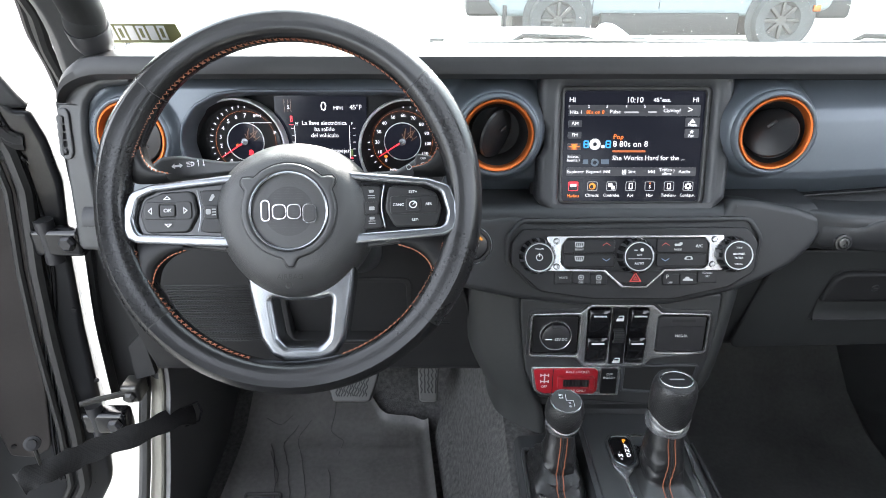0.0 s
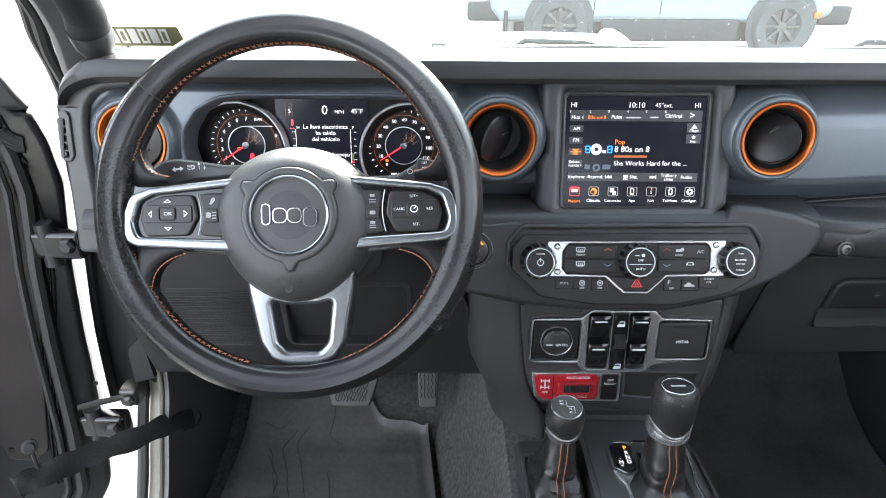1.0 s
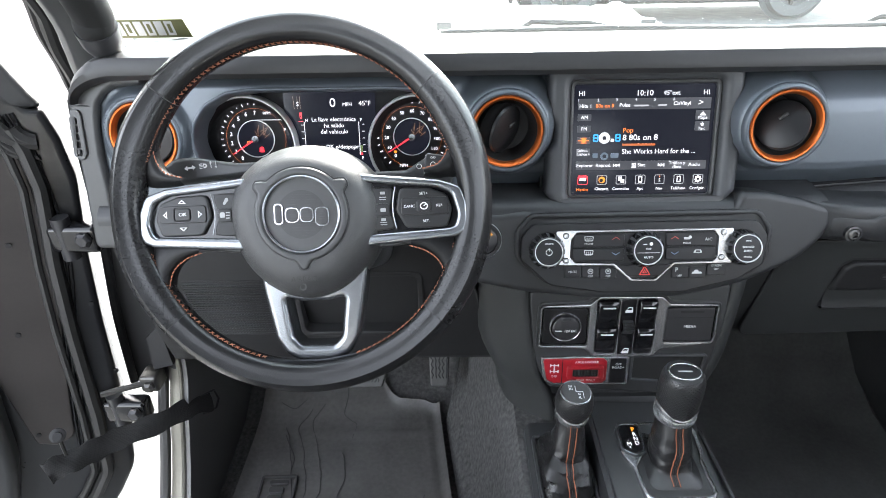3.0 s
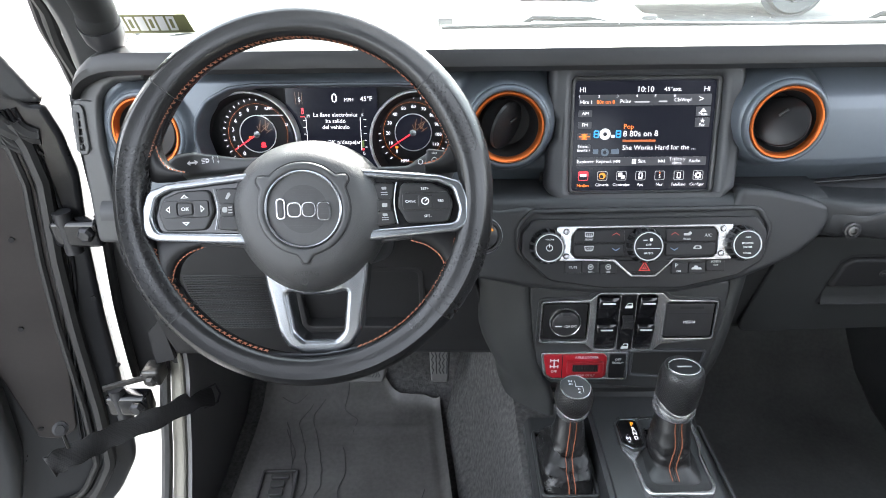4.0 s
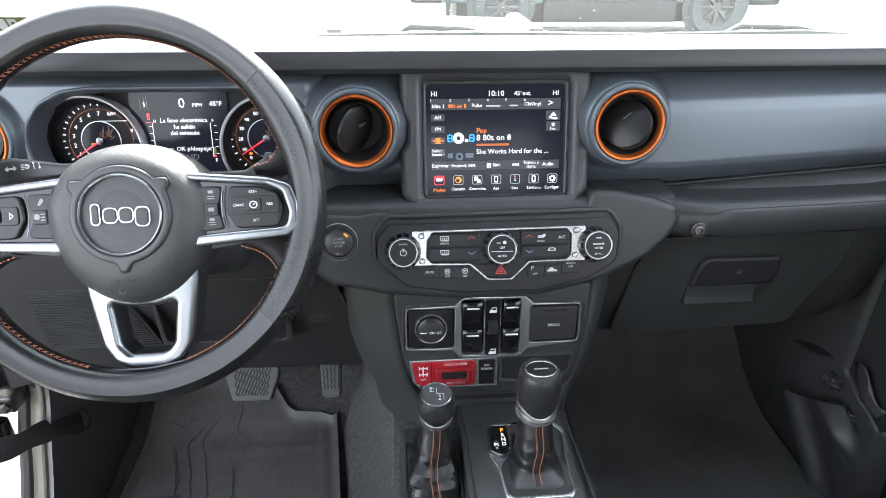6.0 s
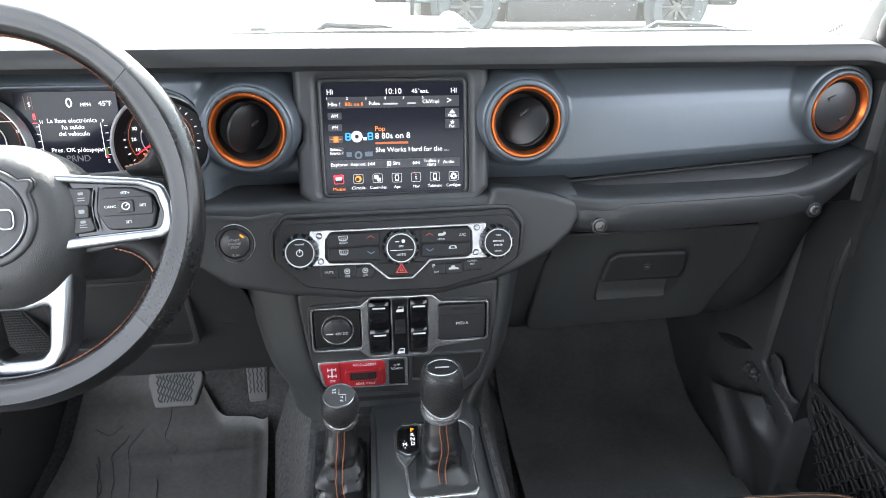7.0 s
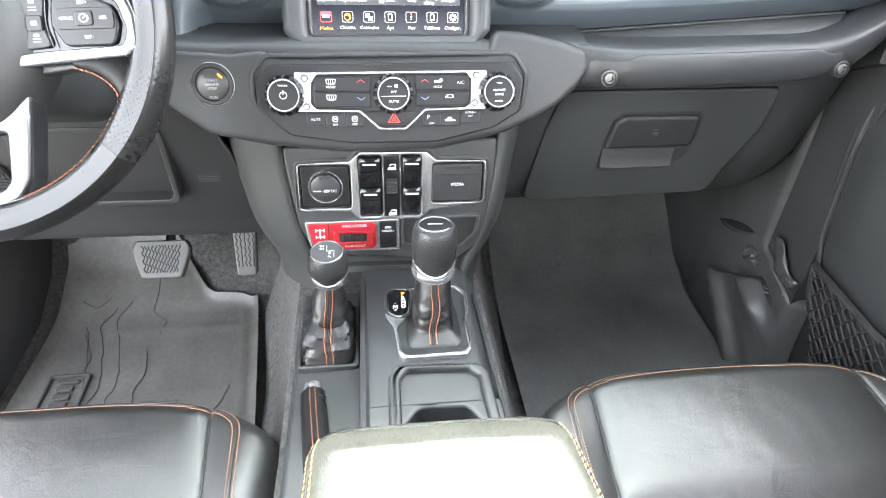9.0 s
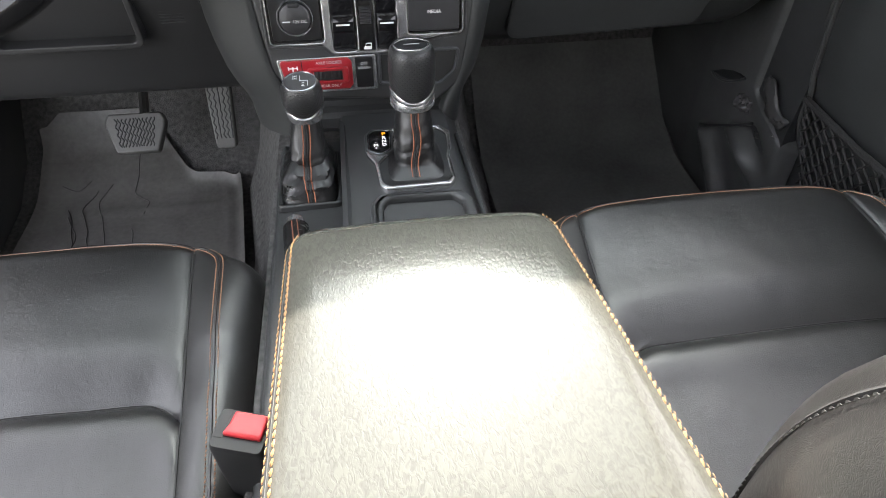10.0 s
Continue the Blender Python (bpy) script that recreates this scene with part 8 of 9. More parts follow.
    for k in range(33):
        s = k / 32
        h = 0.62 * s
        w = 0.25 - 0.05 * max(0, s - 0.6) / 0.4
        k2 = 1 - 0.7 * max(0, (s - 0.93) / 0.07) ** 2 - 0.4 * max(0, (0.05 - s) / 0.05) ** 2
        sec = []
        for u in np.linspace(-1, 1, 69):
            r = math.sqrt(max(0.0, 1 - abs(u) ** 12))
            f = back_front(u * w, h)
            g = abs(abs(u) - 0.883)
            sec.append((u * w, (f * r - 0.004 * math.exp(-g / 0.012) * r) * k2))
        sec += [(u * w * 0.99, -0.06 * k2 * math.sqrt(max(0.0, 1 - abs(u) ** 6))) for u in np.linspace(0.96, -0.96, 13)]
        secs.append([B @ Vector((x * (0.6 + 0.4 * k2), y, h)) for x, y in sec])
    part("backrest", loft(secs), SEATHIDE, t, "black leather backrest with deep bolsters", sharp=60)
    for sd in (-1, 1):
        for off, kind in ((0.0, "seam"), (0.016, "row")):
            ln = []
            for q in np.linspace(0.05, 0.6, 60):
                w, e = 0.25, 0.883 + off
                ln.append(B @ Vector((sd * w * e, back_front(w * e, 0.62 * q) * math.sqrt(1 - e ** 12) - (0.003 if kind == "seam" else -0.0006), 0.62 * q)))
            if kind == "seam":
                part("bolster_seam", tube(ln, 0.0016, 5), DARK, t)
            else:
                tagged(part("stitching", stitches(ln, 0.006, 0.0044, 0.0008), DULL, t), kind="stuff")
        part("headrest_post", tube([B @ Vector((sd * 0.06, 0, 0.60)), B @ Vector((sd * 0.06, 0, 0.70))], 0.007, 10), CHROME, t)
    secs = []
    for k in range(13):
        s = k / 12
        q = math.sqrt(max(0.02, 1 - (2 * s - 1) ** 4))
        secs.append([B @ Vector((0.13 * q * math.copysign(abs(math.cos(a)) ** 0.6, math.cos(a)), 0.055 * q * math.sin(a), 0.68 + 0.17 * s)) for a in np.linspace(0, 2 * math.pi, 24, endpoint=False)])
    part("headrest", loft(secs), SEATHIDE, t)
    return t


seat(-0.405, -1, "black leather driver's seat with orange double stitching", -0.20, 24)
seat(0.414, 1, "black leather passenger's seat with orange double stitching", -0.012, 16)

# buckle between driver's seat and armrest
bk = thing("seat_buckle", "black seat-belt buckle with a red release button", "seat belt buckle", at=(-0.127, 0.14, 0.25))
BM = Matrix.Translation((-0.1345, 0.1935, 0.286)) @ pose(0, 0, 0, 4, 5, -16)
part("housing", loft([[BM @ Vector((x * k, y * k, z)) for x, y in rect(-0.021, 0.021, -0.0165, 0.0165, 0.005, 4)] for k, z in ((0.7, -0.12), (0.85, -0.06), (0.97, 0.0), (1.0, 0.05), (0.98, 0.0545), (0.94, 0.056))]), KNEE, bk)
part("release_button", plate(rounded([(-0.013, -0.0060), (0.0175, -0.0060), (0.0175, 0.0140), (-0.009, 0.0140), (-0.010, 0.003)], 0.002), z0=0.050, z1=0.0595, bevel=0.002), BUCKLE, bk, "red release button", m=BM)
part("slot", plate(rect(-0.0195, -0.0115, -0.008, 0.013, 0.001), z0=0.050, z1=0.0565), DARK, bk, m=BM)

# ---------------------------------------------------------------- pedals and mats
def pedal(name, label, cx, cz, w0, w1, h, y, tilt, n):
    p = thing(name, label, "pedal", at=(cx, y + 0.05, cz))
    M = frame_at(cx, y, cz, tilt)
    ol = rounded([(-w1 / 2, -h / 2), (w1 / 2, -h / 2), (w0 * 0.49, h * 0.15), (w0 / 2, h * 0.30), (w0 * 0.44, h / 2), (-w0 * 0.44, h / 2), (-w0 / 2, h * 0.30), (-w0 * 0.49, h * 0.15)], 0.008, 5)
    part("pad", plate(ol, z0=-0.012, z1=0.004, bevel=0.004), mat(name + "_rubber", (0.09, 0.088, 0.085), 0.5, bump=0.4, scale=400, var=0.2), p, "worn grey rubber pad", m=M)
    for k in range(n):
        x = -w1 * 0.42 + w1 * 0.84 * k / (n - 1)
        pts = [(x * (1 + 0.25 * (v / h)) + 0.0022 * math.sin(v * 420 + k), v, 0.0045) for v in np.linspace(-h * 0.36, h * 0.36, 14)]
        part("tread_groove", tube(pts, 0.0013, 5, flat=0.5), DARK, p, m=M)
    part("lever", tube([M @ Vector((0, 0, -0.012)), M @ Vector((0.0, 0.04, -0.05)), M @ Vector((-0.01, 0.22, -0.09))], 0.009, 8), STEEL, p)
    return p


pedal("brake_pedal", "wide worn rubber brake pedal with wavy grooves", -0.421, 0.1665, 0.103, 0.072, 0.070, 0.927, 40, 12)
pedal("accelerator_pedal", "narrow worn rubber accelerator pedal with wavy grooves", -0.271, 0.186, 0.044, 0.036, 0.130, 0.946, 25, 5)

fm = thing("floor_mat", "dusty black rubber driver's floor mat with moulded contour lines", "floor mat", at=(-0.45, 0.8, 0.0))


def mat_z(y):
    under = float(np.interp(y, (0.8, 0.95, 1.05, 1.18), (-0.012, 0.0, 0.05, 0.2)))
    return max(0.9 * max(0, y - 0.90) ** 1.6, under + 0.005)


def mat_side(y):
    """The mat's edge along the tunnel."""
    return -0.258 - 0.11 * (y - 0.83)


secs = []
for k in np.linspace(0, 1, 60):
    sec = []
    x0 = -0.66 + 0.395 * k
    yt = float(np.interp(x0, (-0.66, -0.62, -0.435, -0.372, -0.355, -0.30, -0.27), (1.075, 1.10, 1.10, 1.000, 0.987, 0.983, 0.972)))
    for q in np.linspace(0, 1, 60):
        y = 0.45 + (yt - 0.45) * q
        x = -0.66 + (mat_side(y) + 0.66) * k
        e, f = min(x + 0.66, mat_side(y) - x), yt - y
        z = mat_z(y) + 0.0016 * noise.noise((x * 7, y * 7, 0)) + 0.0006 * noise.noise((x * 30, y * 18, 3)) + 0.011 * math.exp(-(e / 0.007) ** 2) + 0.009 * math.exp(-(f / 0.007) ** 2)
        z += 0.0022 * math.exp(-((mat_side(y) - x - 0.030) / 0.004) ** 2) + 0.0024 * math.exp(-((y - 0.912 - 0.03 * (x + 0.45)) / 0.006) ** 2) * (1 if x > -0.56 else 0)
        sec.append((x, y, z))
    secs.append(sec)
part("sheet", loft(secs, closed_loop=False), MATTING, fm, sharp=70)


def contour(points, seed, wide=0.0010):
    """A moulded line on the mat, wandering a little."""
    pts = []
    for i, p in enumerate(smooth_line([(x, y, 0) for x, y in points], 9)):
        pts.append((p.x + 0.0035 * noise.noise((seed * 3.1, p.y * 34, 0)), p.y, mat_z(p.y) + 0.0011 + 0.0016 * noise.noise((p.x * 7, p.y * 7, 0))))
    part("contour_line", tube(pts, wide, 5, flat=0.7), RUBBER, fm)


LONG = ((-0.525, 0.980), (-0.546, 0.940), (-0.530, 0.895), (-0.516, 0.8475), (-0.505, 0.800), (-0.501, 0.766), (-0.508, 0.740), (-0.499, 0.700), (-0.515, 0.62))
contour(LONG, 1)
contour([(x - 0.027 - 0.03 * max(0, 0.9 - y) * 0.3, y - 0.01) for x, y in LONG], 2)
contour([(x - 0.050, y - 0.03) for x, y in LONG[1:6]], 3)
contour(((-0.601, 0.929), (-0.585, 0.890), (-0.569, 0.852), (-0.566, 0.82), (-0.5605, 0.79)), 4)
contour(((-0.478, 1.038), (-0.476, 0.984), (-0.4803, 0.9594), (-0.466, 0.945), (-0.4512, 0.9325), (-0.4574, 0.900)), 5)
contour(((-0.4718, 0.862), (-0.462, 0.835), (-0.4559, 0.7945), (-0.466, 0.76), (-0.460, 0.726), (-0.47, 0.68)), 6)
contour(((-0.2997, 0.7612), (-0.3078, 0.7244), (-0.3178, 0.7015), (-0.321, 0.66)), 7)
contour(((-0.430, 0.735), (-0.424, 0.715), (-0.414, 0.700)), 8)
contour(((-0.385, 0.732), (-0.378, 0.712), (-0.366, 0.700)), 9)
contour(((-0.62, 0.985), (-0.59, 0.972), (-0.565, 0.990)), 10)
BP = Matrix.Translation((-0.582, 0.762, 0.002)) @ pose(0, 0, 0, 0, 0, 2)
part("badge_plate", plate(rect(-0.035, 0.035, -0.044, 0.042, 0.006), [rect(-0.031, 0.031, -0.040, 0.038, 0.004)], z0=-0.002, z1=0.005, bevel=0.001), RUBBER, fm, "raised badge plate", m=BP)
for y, hollow in ((0.026, 0), (0.009, 1), (-0.010, 1), (-0.028, 1)):
    shape = rect(-0.015 if hollow else -0.017, 0.013 if hollow else 0.019, y - (0.0068 if hollow else 0.0045), y + (0.0068 if hollow else 0.0045), 0.005)
    part("badge_bar", plate(shape, z0=-0.002, z1=0.0045, bevel=0.001), RUBBER, fm, "plain raised badge shape", m=BP)

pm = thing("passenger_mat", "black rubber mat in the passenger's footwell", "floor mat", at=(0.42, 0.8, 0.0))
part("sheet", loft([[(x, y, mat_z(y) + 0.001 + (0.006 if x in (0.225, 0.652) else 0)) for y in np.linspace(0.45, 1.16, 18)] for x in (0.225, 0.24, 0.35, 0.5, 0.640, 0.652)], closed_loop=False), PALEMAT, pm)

# ---------------------------------------------------------------- driver's door, standing open
DA = 62.0
HX, HY = -0.802, 0.812
DM = Matrix.Translation((HX, HY, 0.0)) @ pose(0, 0, 0, 0, 0, -DA)          # local -Y runs along the door to its latch, +X into the cabin
dd = thing("driver_door", "open driver's door with black inner trim and rubber seal", "car door", at=(HX, HY, 0.0))
prof = rounded([(-0.050, 0.06, 0.10), (-0.034, 0.20, 0.2), (-0.022, 0.38, 0.2), (-0.010, 0.50, 0.2), (0.009, 0.625, 0.1), (0.006, 0.69, 0.08), (-0.004, 0.735, 0.01), (-0.020, 0.738, 0.004), (-0.05, 0.79, 0.03), (-0.95, 0.80, 0.03), (-0.98, 0.10, 0.08), (-0.90, 0.0, 0.08), (-0.12, -0.05, 0.12)], 0.05, 6)
DL = DM @ Matrix(((0, 0, 1, 0), (1, 0, 0, 0), (0, 1, 0, 0), (0, 0, 0, 1)))   # profile X to door Y, profile Y to Z, depth to door X
part("shell", plate(prof[::-1], z0=-0.08, z1=0.0, bevel=0.01), mat("door_black_paint", (0.016, 0.0165, 0.018), 0.28, coat=0.4), dd, "black painted door shell", m=DL)
part("inner_trim", plate(rounded([(-0.192, 0.30, 0.03), (-0.205, 0.17, 0.03), (-0.24, 0.05, 0.05), (-0.90, 0.08, 0.08), (-0.93, 0.77, 0.06), (-0.33, 0.78, 0.04), (-0.28, 0.62, 0.05)], 0.03, 6), z0=-0.01, z1=0.045, bevel=0.016), HARD, dd, "black moulded inner trim", m=DL)
dp = rounded([(-0.058, 0.74, 0.02), (-0.047, 0.66, 0.1), (-0.051, 0.517, 0.2), (-0.092, 0.325, 0.2), (-0.121, 0.172, 0.02), (-0.150, 0.165, 0.01), (-0.176, 0.182, 0.01), (-0.187, 0.320, 0.04), (-0.245, 0.52, 0.05), (-0.30, 0.74, 0.02)], 0.02, 6)[::-1]
pp = part("metal_panel", plate(dp, z0=-0.01, z1=0.006, bevel=0.003), DOORMETAL, dd, "brown-black painted inner panel", m=DL)
for off, up, r in ((-0.0035, 0.004, 0.0022), (-0.0095, 0.003, 0.0026), (-0.017, 0.001, 0.0034)):
    part("panel_strip", tube(smooth_line([DL @ Vector((y - off, z, up)) for y, z in ((-0.056, 0.735), (-0.046, 0.66), (-0.050, 0.517), (-0.092, 0.325), (-0.121, 0.172), (-0.130, 0.10))], 6), r, 8), GLOSS, pp, "glossy edge strip")
for y, z in ((-0.135, 0.40), (-0.10, 0.55), (-0.168, 0.20)):
    part("panel_screw", lathe([(0.004, 0.005), (0.004, 0.008), (0.0, 0.0085)], 12), DARK, pp, m=DL @ Matrix.Translation((y, z, 0.0)))
wf = rounded([(-0.001, 0.736, 0.006), (-0.012, 0.757, 0.05), (-0.034, 0.808, 0.2), (-0.24, 1.30, 0.05), (-0.94, 1.32, 0.05), (-0.96, 0.78, 0.02), (-0.06, 0.74, 0.01)], 0.02, 6)
part("window_frame", plate(wf, [rounded([(-0.13, 0.80, 0.02), (-0.30, 1.24, 0.04), (-0.88, 1.26, 0.04), (-0.90, 0.80, 0.02)], 0.02, 6)[::-1]], z0=-0.05, z1=0.0, bevel=0.008), HARD, dd, "black window frame of the door", m=DL)
sl = inset(prof[::-1], 0.045)
part("seal", tube([DL @ Vector((x, y, 0.006)) for x, y in sl], 0.011, 8, closed=True), DARKSEAL, dd, "black rubber door seal")
sl = inset(prof[::-1], 0.066)
part("seal", tube([DL @ Vector((x, y, 0.005)) for x, y in sl], 0.006, 8, closed=True), DARKSEAL, dd, "black rubber door seal")
for zz in (0.28, 0.42, 0.56, 0.66):
    part("clip", lathe([(0.004, 0.0), (0.004, 0.002), (0.0, 0.0025)], 12), DARK, dd, m=DL @ Matrix.Translation((-0.028, zz, 0.0)))

for zz, yy in ((0.548, 0.785), (0.226, 0.760)):
    hg = part("hinge", rbox(-0.84, -0.765, yy - 0.012, yy + 0.018, zz - 0.022, zz + 0.022, 0.008), GLOSS, dd, "black bolted hinge leaf")
    part("pin", tube([(-0.818, yy, zz - 0.034), (-0.818, yy, zz + 0.034)], 0.013, 12), KEYCAP, hg)
    part("bolt", lathe([(0.012, 0.0), (0.012, 0.006), (0.008, 0.010), (0.0, 0.010)], 6), KEYCAP, hg, m=Matrix.Translation((-0.782, yy - 0.013, zz + 0.004)) @ pose(0, 0, 0, 90, 0, 0))
ck = thing("door_check", "steel door check arm bolted to the jamb", "door check", at=(-0.76, 0.79, 0.26))
part("arm", tube([(-0.745, 0.765, 0.285), (-0.79, 0.742, 0.288), (-0.815, 0.728, 0.289)], 0.005, 8), DARKSTEEL, ck)
part("bracket", rbox(-0.765, -0.735, 0.755, 0.79, 0.268, 0.300, 0.005), DARKSTEEL, ck)
part("bolt", lathe([(0.010, 0.0), (0.010, 0.005), (0.006, 0.009), (0.0, 0.009)], 6), DARKSTEEL, ck, m=Matrix.Translation((-0.748, 0.754, 0.283)) @ pose(0, 0, 0, 90, 0, 0))

sp = thing("door_strap", "black woven nylon door strap with a loop and bolt", "door strap", at=(-0.78, 0.72, 0.25))
ln = smooth_line([(-0.688, 0.818, 0.186), (-0.696, 0.762, 0.227), (-0.72, 0.708, 0.248), (-0.755, 0.665, 0.262), (-0.775, 0.633, 0.272), (-0.790, 0.605, 0.281), (-0.802, 0.585, 0.288), (-0.812, 0.572, 0.288)], 8)
secs = []
face = Vector((0.45, -0.60, 0.66)).normalized()
for i, p in enumerate(ln):
    d = (ln[min(i + 1, len(ln) - 1)] - ln[max(i - 1, 0)]).normalized()
    twist = 0.35 * math.sin(i * 0.33)
    up = face.cross(d).normalized()
    up = (up * math.cos(twist) + face * math.sin(twist)).normalized()
    nrm = d.cross(up).normalized()
    w = 0.0165 + 0.0015 * math.sin(i * 0.8)
    secs.append([p + up * w * u + nrm * (0.0016 + 0.0025 * (1 - u * u)) for u in (-1, -0.5, 0, 0.5, 1)] + [p + up * w * u - nrm * 0.0016 for u in (1, 0, -1)])
part("webbing", loft(secs), WEBBING, sp, "woven nylon webbing")
part("loop", tube([ln[0] + Vector(q) for q in ((0.006, 0.010, 0.020), (0.009, 0.014, -0.004), (0.004, 0.006, -0.020), (-0.016, -0.03, -0.006), (-0.016, -0.03, 0.034))], 0.0022, 8, closed=True), KEYCAP, sp)
part("hook", tube([(-0.787, 0.590, 0.345), (-0.786, 0.588, 0.325), (-0.790, 0.592, 0.305)], 0.0025, 6), DARKSTEEL, sp)
part("bolt", lathe([(0.010, 0.0), (0.010, 0.004), (0.006, 0.005), (0.006, 0.010), (0.0, 0.010)], 16), KNEE, sp, m=Matrix.Translation((-0.787, 0.590, 0.345)) @ pose(0, 0, 0, 60, 0, 30))

# ---------------------------------------------------------------- passenger's door, shut, with its storage net
pd = thing("passenger_door", "shut passenger's door with black trim", "car door", at=(0.74, 0.2, 0.0))
part("shell", rbox(0.74, 0.80, -0.55, 0.84, -0.08, 0.78, 0.02), HARD, pd)
EDGE_D = ((0.06, 0.555), (0.17, 0.590), (0.197, 0.643), (0.236, 0.677), (0.30, 0.690), (0.332, 0.701), (0.405, 0.709), (0.474, 0.717), (0.56, 0.726), (0.78, 0.74))
door_edge = lambda z: float(np.interp(z, [q[0] for q in EDGE_D], [q[1] for q in EDGE_D]))
DPROF = [(p.x, p.y) for p in smooth_line([(0.705, 0.06, 0), (0.690, 0.12, 0), (0.680, 0.20, 0), (0.674, 0.30, 0), (0.671, 0.37, 0), (0.670, 0.50, 0), (0.688, 0.60, 0), (0.700, 0.76, 0)], 6)]
secs = [[(x + 0.012 * max(0.0, (k - 0.985) / 0.015), -0.54 + k * (door_edge(z) + 0.54), z) for x, z in DPROF] for k in (0, 0.4, 0.7, 0.9, 0.985, 0.992, 1.0)]
part("trim", loft(secs, closed_loop=False), LOWER, pd, "black moulded door trim", sharp=60)
part("edge_roll", tube([(x - 0.001, door_edge(z) - 0.010, z) for x, z in DPROF[6:34]], 0.0042, 8), HARD, pd)
part("edge_seal", tube([(x + 0.010, door_edge(z) + 0.006, z) for x, z in DPROF[6:34]], 0.0085, 8), DARKSEAL, pd, "black rubber door seal")
part("speaker_dish", lathe([(0.0, -0.01), (0.07, -0.006), (0.085, 0.0), (0.09, -0.004)], 48), HARD, pd, m=Matrix.Translation((0.674, 0.47, 0.42)) @ pose(0, 0, 0, 0, -90, 0))

nt = thing("door_net", "black elastic storage net on the door", "storage net", at=(0.67, 0.5, 0.2))
NA, NB, NC, ND = Vector((0.662, 0.672, 0.296)), Vector((0.664, 0.18, 0.305)), Vector((0.675, 0.585, 0.10)), Vector((0.675, 0.18, 0.08))
part("top_band", tube([NA, NA.lerp(NB, 0.3) + Vector((-0.012, 0, -0.004)), NA.lerp(NB, 0.6) + Vector((-0.012, 0, -0.004)), NB], 0.006, 8), WEBBING, nt)


def net_at(u, v):
    top, bot = NA.lerp(NB, u), NC.lerp(ND, u)
    p = top.lerp(bot, v)
    return p + Vector((-0.014 * math.sin(math.pi * u) * (1 - v) - 0.004, 0, 0.003 * noise.noise((u * 9, v * 9, 1))))


for sgn in (-1, 1):
    for k in range(-10, 20):
        pts = []
        for s in np.linspace(0, 1, 24):
            u = (k + sgn * s * 8 + (8 if sgn < 0 else 0)) / 20 + 0.005 * math.sin(s * 50)
            if 0 <= u <= 1:
                pts.append(net_at(u, s))
        if len(pts) > 2:
            part("cord", tube(pts, 0.0023, 5), WEBBING, nt)

# added behind the door edge to close a gap that let light in
part("jamb_filler", rbox(0.700, 0.735, 0.50, 0.82, -0.05, 0.72, 0.005), KNEE, pd, "added dark panel that stops outside light leaking in")

# wheel-house bulge and loose trim in the passenger's footwell
pw = thing("footwell_trim", "black moulded footwell trim with a worn clip", "footwell trim", at=(0.6, 0.9, 0.0))


def away(y, z, a, b):
    """The signed distance of (y, z) from the line through a and b."""
    d = (Vector(b) - Vector(a)).normalized()
    return (y - a[0]) * d.y - (z - a[1]) * d.x


def kick_x(y, z):
    below = 1 / (1 + math.exp(-away(y, z, (0.756, 0.203), (0.899, 0.111)) / 0.003))
    p1, p2 = away(y, z, (0.860, 0.095), (0.768, 0.019)), away(y, z, (0.791, 0.157), (0.694, 0.107))
    folds = 0.026 * math.exp(-(p1 / 0.022) ** 2) + 0.026 * math.exp(-(p2 / 0.017) ** 2) - 0.008 * math.exp(-((p2 - 0.034) / 0.012) ** 2)
    folds *= min(1.0, max(0.0, (y - 0.690) / 0.06))
    return 0.668 - (1 - below) * 0.004 - below * folds + 0.002 * noise.noise((y * 12, z * 12, 3.0))


secs = []
for k in np.linspace(0, 1, 70):
    sec = []
    for z in np.linspace(-0.02, 0.52, 76):
        y = 1.16 - k * (1.16 - float(np.interp(z, (-0.02, 0.20, 0.245, 0.52), (0.655, 0.675, 0.782, 0.790))))
        sec.append((kick_x(y, z) - 0.02 * max(0.0, (y - 0.95) / 0.2) + 0.03 * max(0.0, (k - 0.95) / 0.05) ** 2, y, z))
    secs.append(sec)
part("jamb_cover", loft([[(x, y - 0.10 * max(0.0, 0.245 - z), z) for z in np.linspace(0.21, 0.60, 14)] for x, y in ((0.700, 0.800), (0.690, 0.786), (0.682, 0.779), (0.679, 0.770), (0.684, 0.760), (0.686, 0.742), (0.682, 0.728), (0.690, 0.705))], closed_loop=False), KNEE, pw, "black ribbed jamb cover", sharp=60)
part("moulding", loft(secs, closed_loop=False), KICK, pw, "moulded trim with two vertical folds", sharp=60)
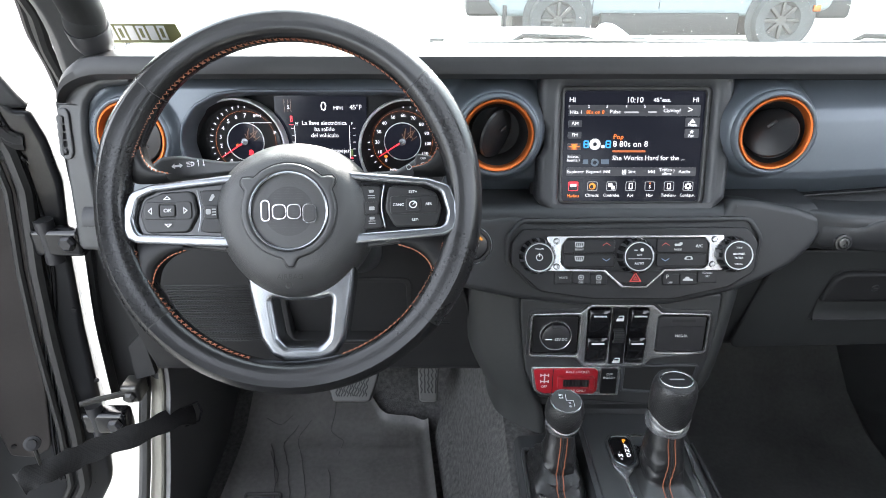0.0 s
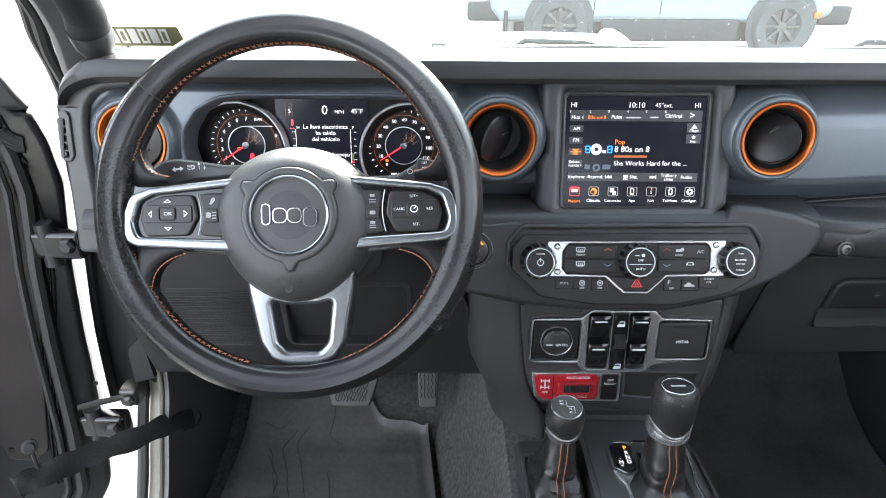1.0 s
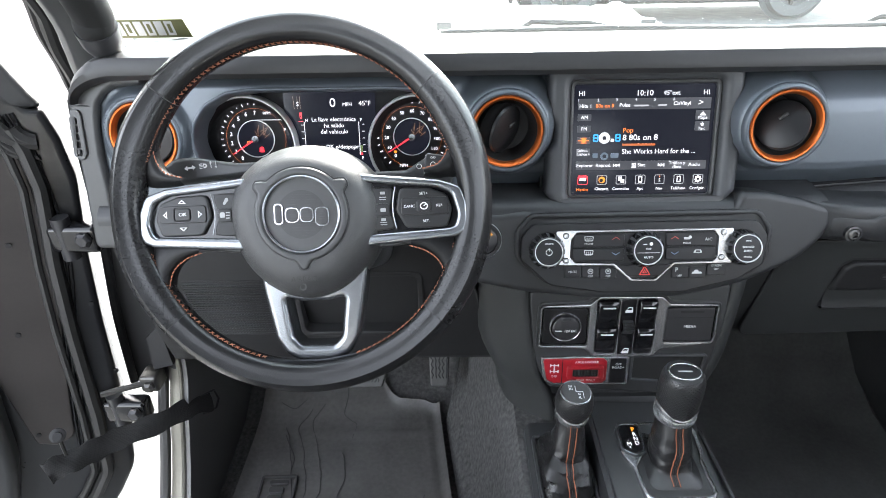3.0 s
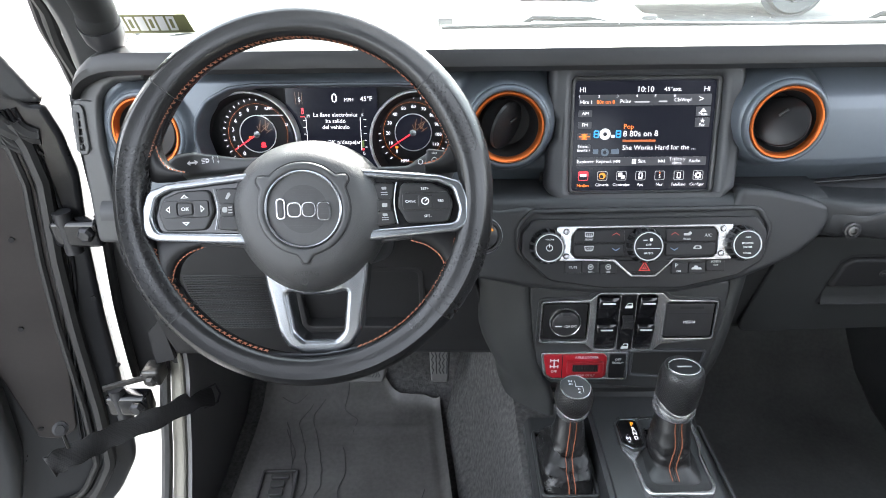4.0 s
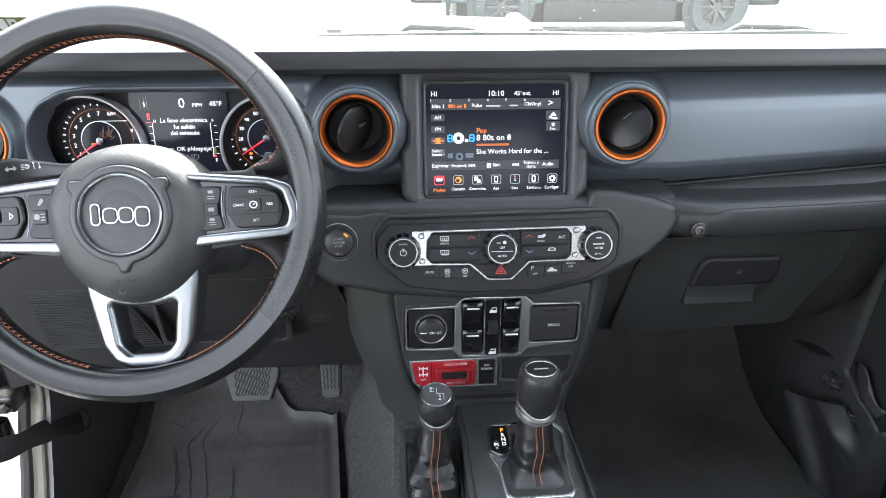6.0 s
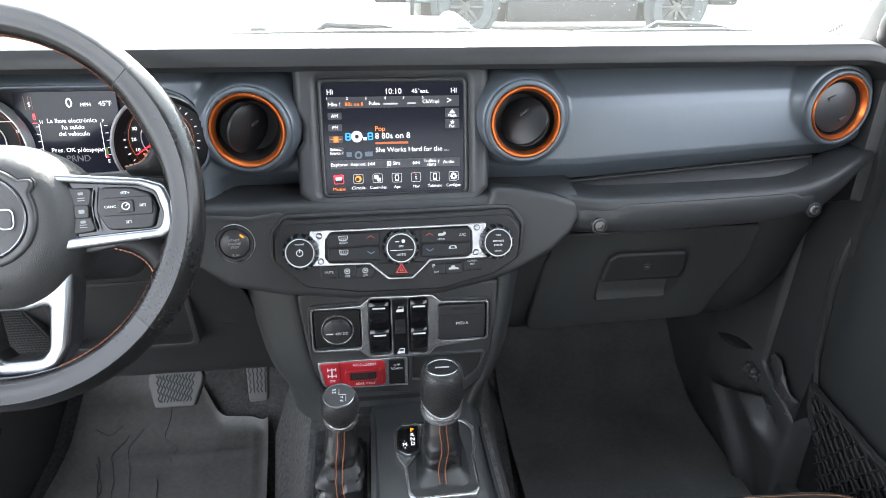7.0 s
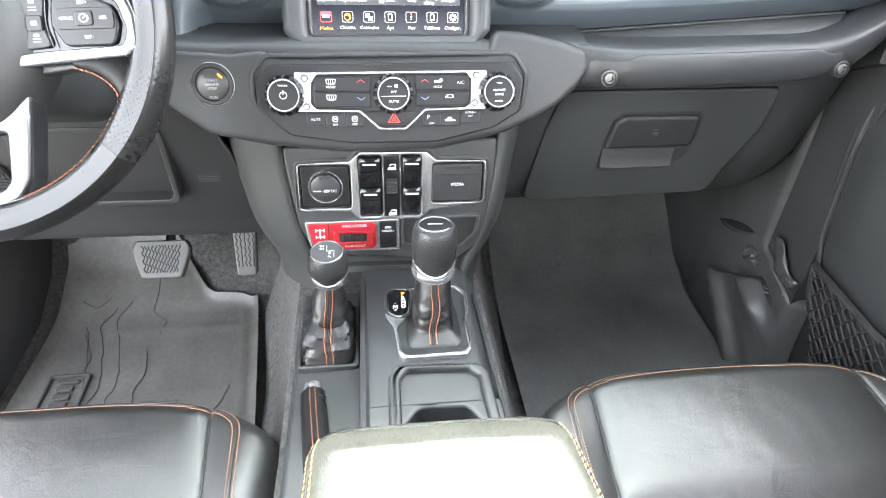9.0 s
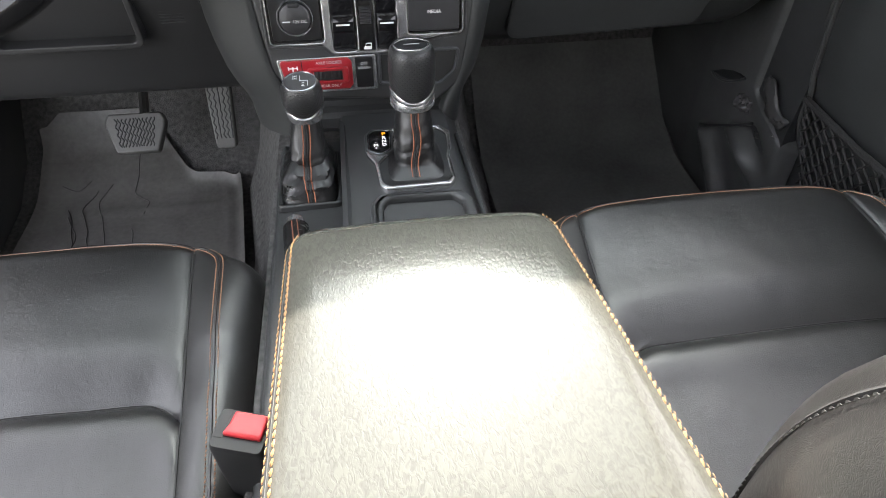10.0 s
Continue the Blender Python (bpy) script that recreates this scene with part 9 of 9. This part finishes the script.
part("lip", tube(smooth_line([(0.660, 0.905, 0.112), (0.650, 0.86, 0.137), (0.650, 0.80, 0.173), (0.652, 0.752, 0.205)], 6), 0.0032, 8), HARD, pw)
# no recess is cut; the slot's shade is a dark piece laid on
part("pocket", loft([[(0.6635, y, z + w), (0.661, y, z + w * 0.4), (0.661, y, z - w * 0.4), (0.6635, y, z - w)] for y, z, w in ((0.922, 0.219, 0.001), (0.90, 0.226, 0.007), (0.87, 0.237, 0.009), (0.845, 0.246, 0.006), (0.828, 0.252, 0.001))]), KNEE, pw, "dark lens shape in place of a slot's shade")
part("pocket_lip", tube(smooth_line([(0.660, 0.925, 0.217), (0.656, 0.90, 0.217), (0.655, 0.868, 0.226), (0.657, 0.84, 0.240), (0.661, 0.824, 0.253)], 6), 0.0020, 8), KICK, pw)
bm = bmesh.new()
bmesh.ops.create_icosphere(bm, subdivisions=4, radius=0.021, matrix=Matrix.Translation((0.661, 0.806, 0.214)) @ Matrix.Diagonal((0.40, 1.15, 0.75, 1)))
for v in bm.verts:
    v.co += v.normal * (0.007 * noise.noise(v.co * 75) + 0.003 * noise.noise(v.co * 210))
part("clip", bm, KNEEGLOSS, pw, "chewed rubber clip")
secs = []
for k in range(15):
    q = k / 14
    y, z = 0.770 - 0.082 * q, 0.285 - 0.045 * q + 0.006 * math.sin(q * 7)
    w = 0.008 + 0.003 * math.sin(math.pi * min(1, q * 1.2)) + 0.006 * noise.noise((q * 6, 0.3, 2.0))
    secs.append([(0.662 - 0.005 * math.sin(q * 3.0) - 0.002 * v + 0.006 * noise.noise((q * 7, v * 2, 5.0)), y + 0.4 * w * v, z - w * (v + 0.6)) for v in (-1, -0.5, 0, 0.5, 1)])
flap = part("loose_flap", loft(secs, closed_loop=False), KNEEGLOSS, pw, "loose rubber flap")
flap.modifiers.new("thick", "SOLIDIFY").thickness = 0.003
for y, z in ((0.742, 0.196), (0.737, 0.190), (0.70, 0.215)):
    part("staple", tube([(0.655, y, z), (0.650, y - 0.006, z + 0.001), (0.655, y - 0.012, z + 0.002)], 0.0010, 6), DARKSTEEL, pw)
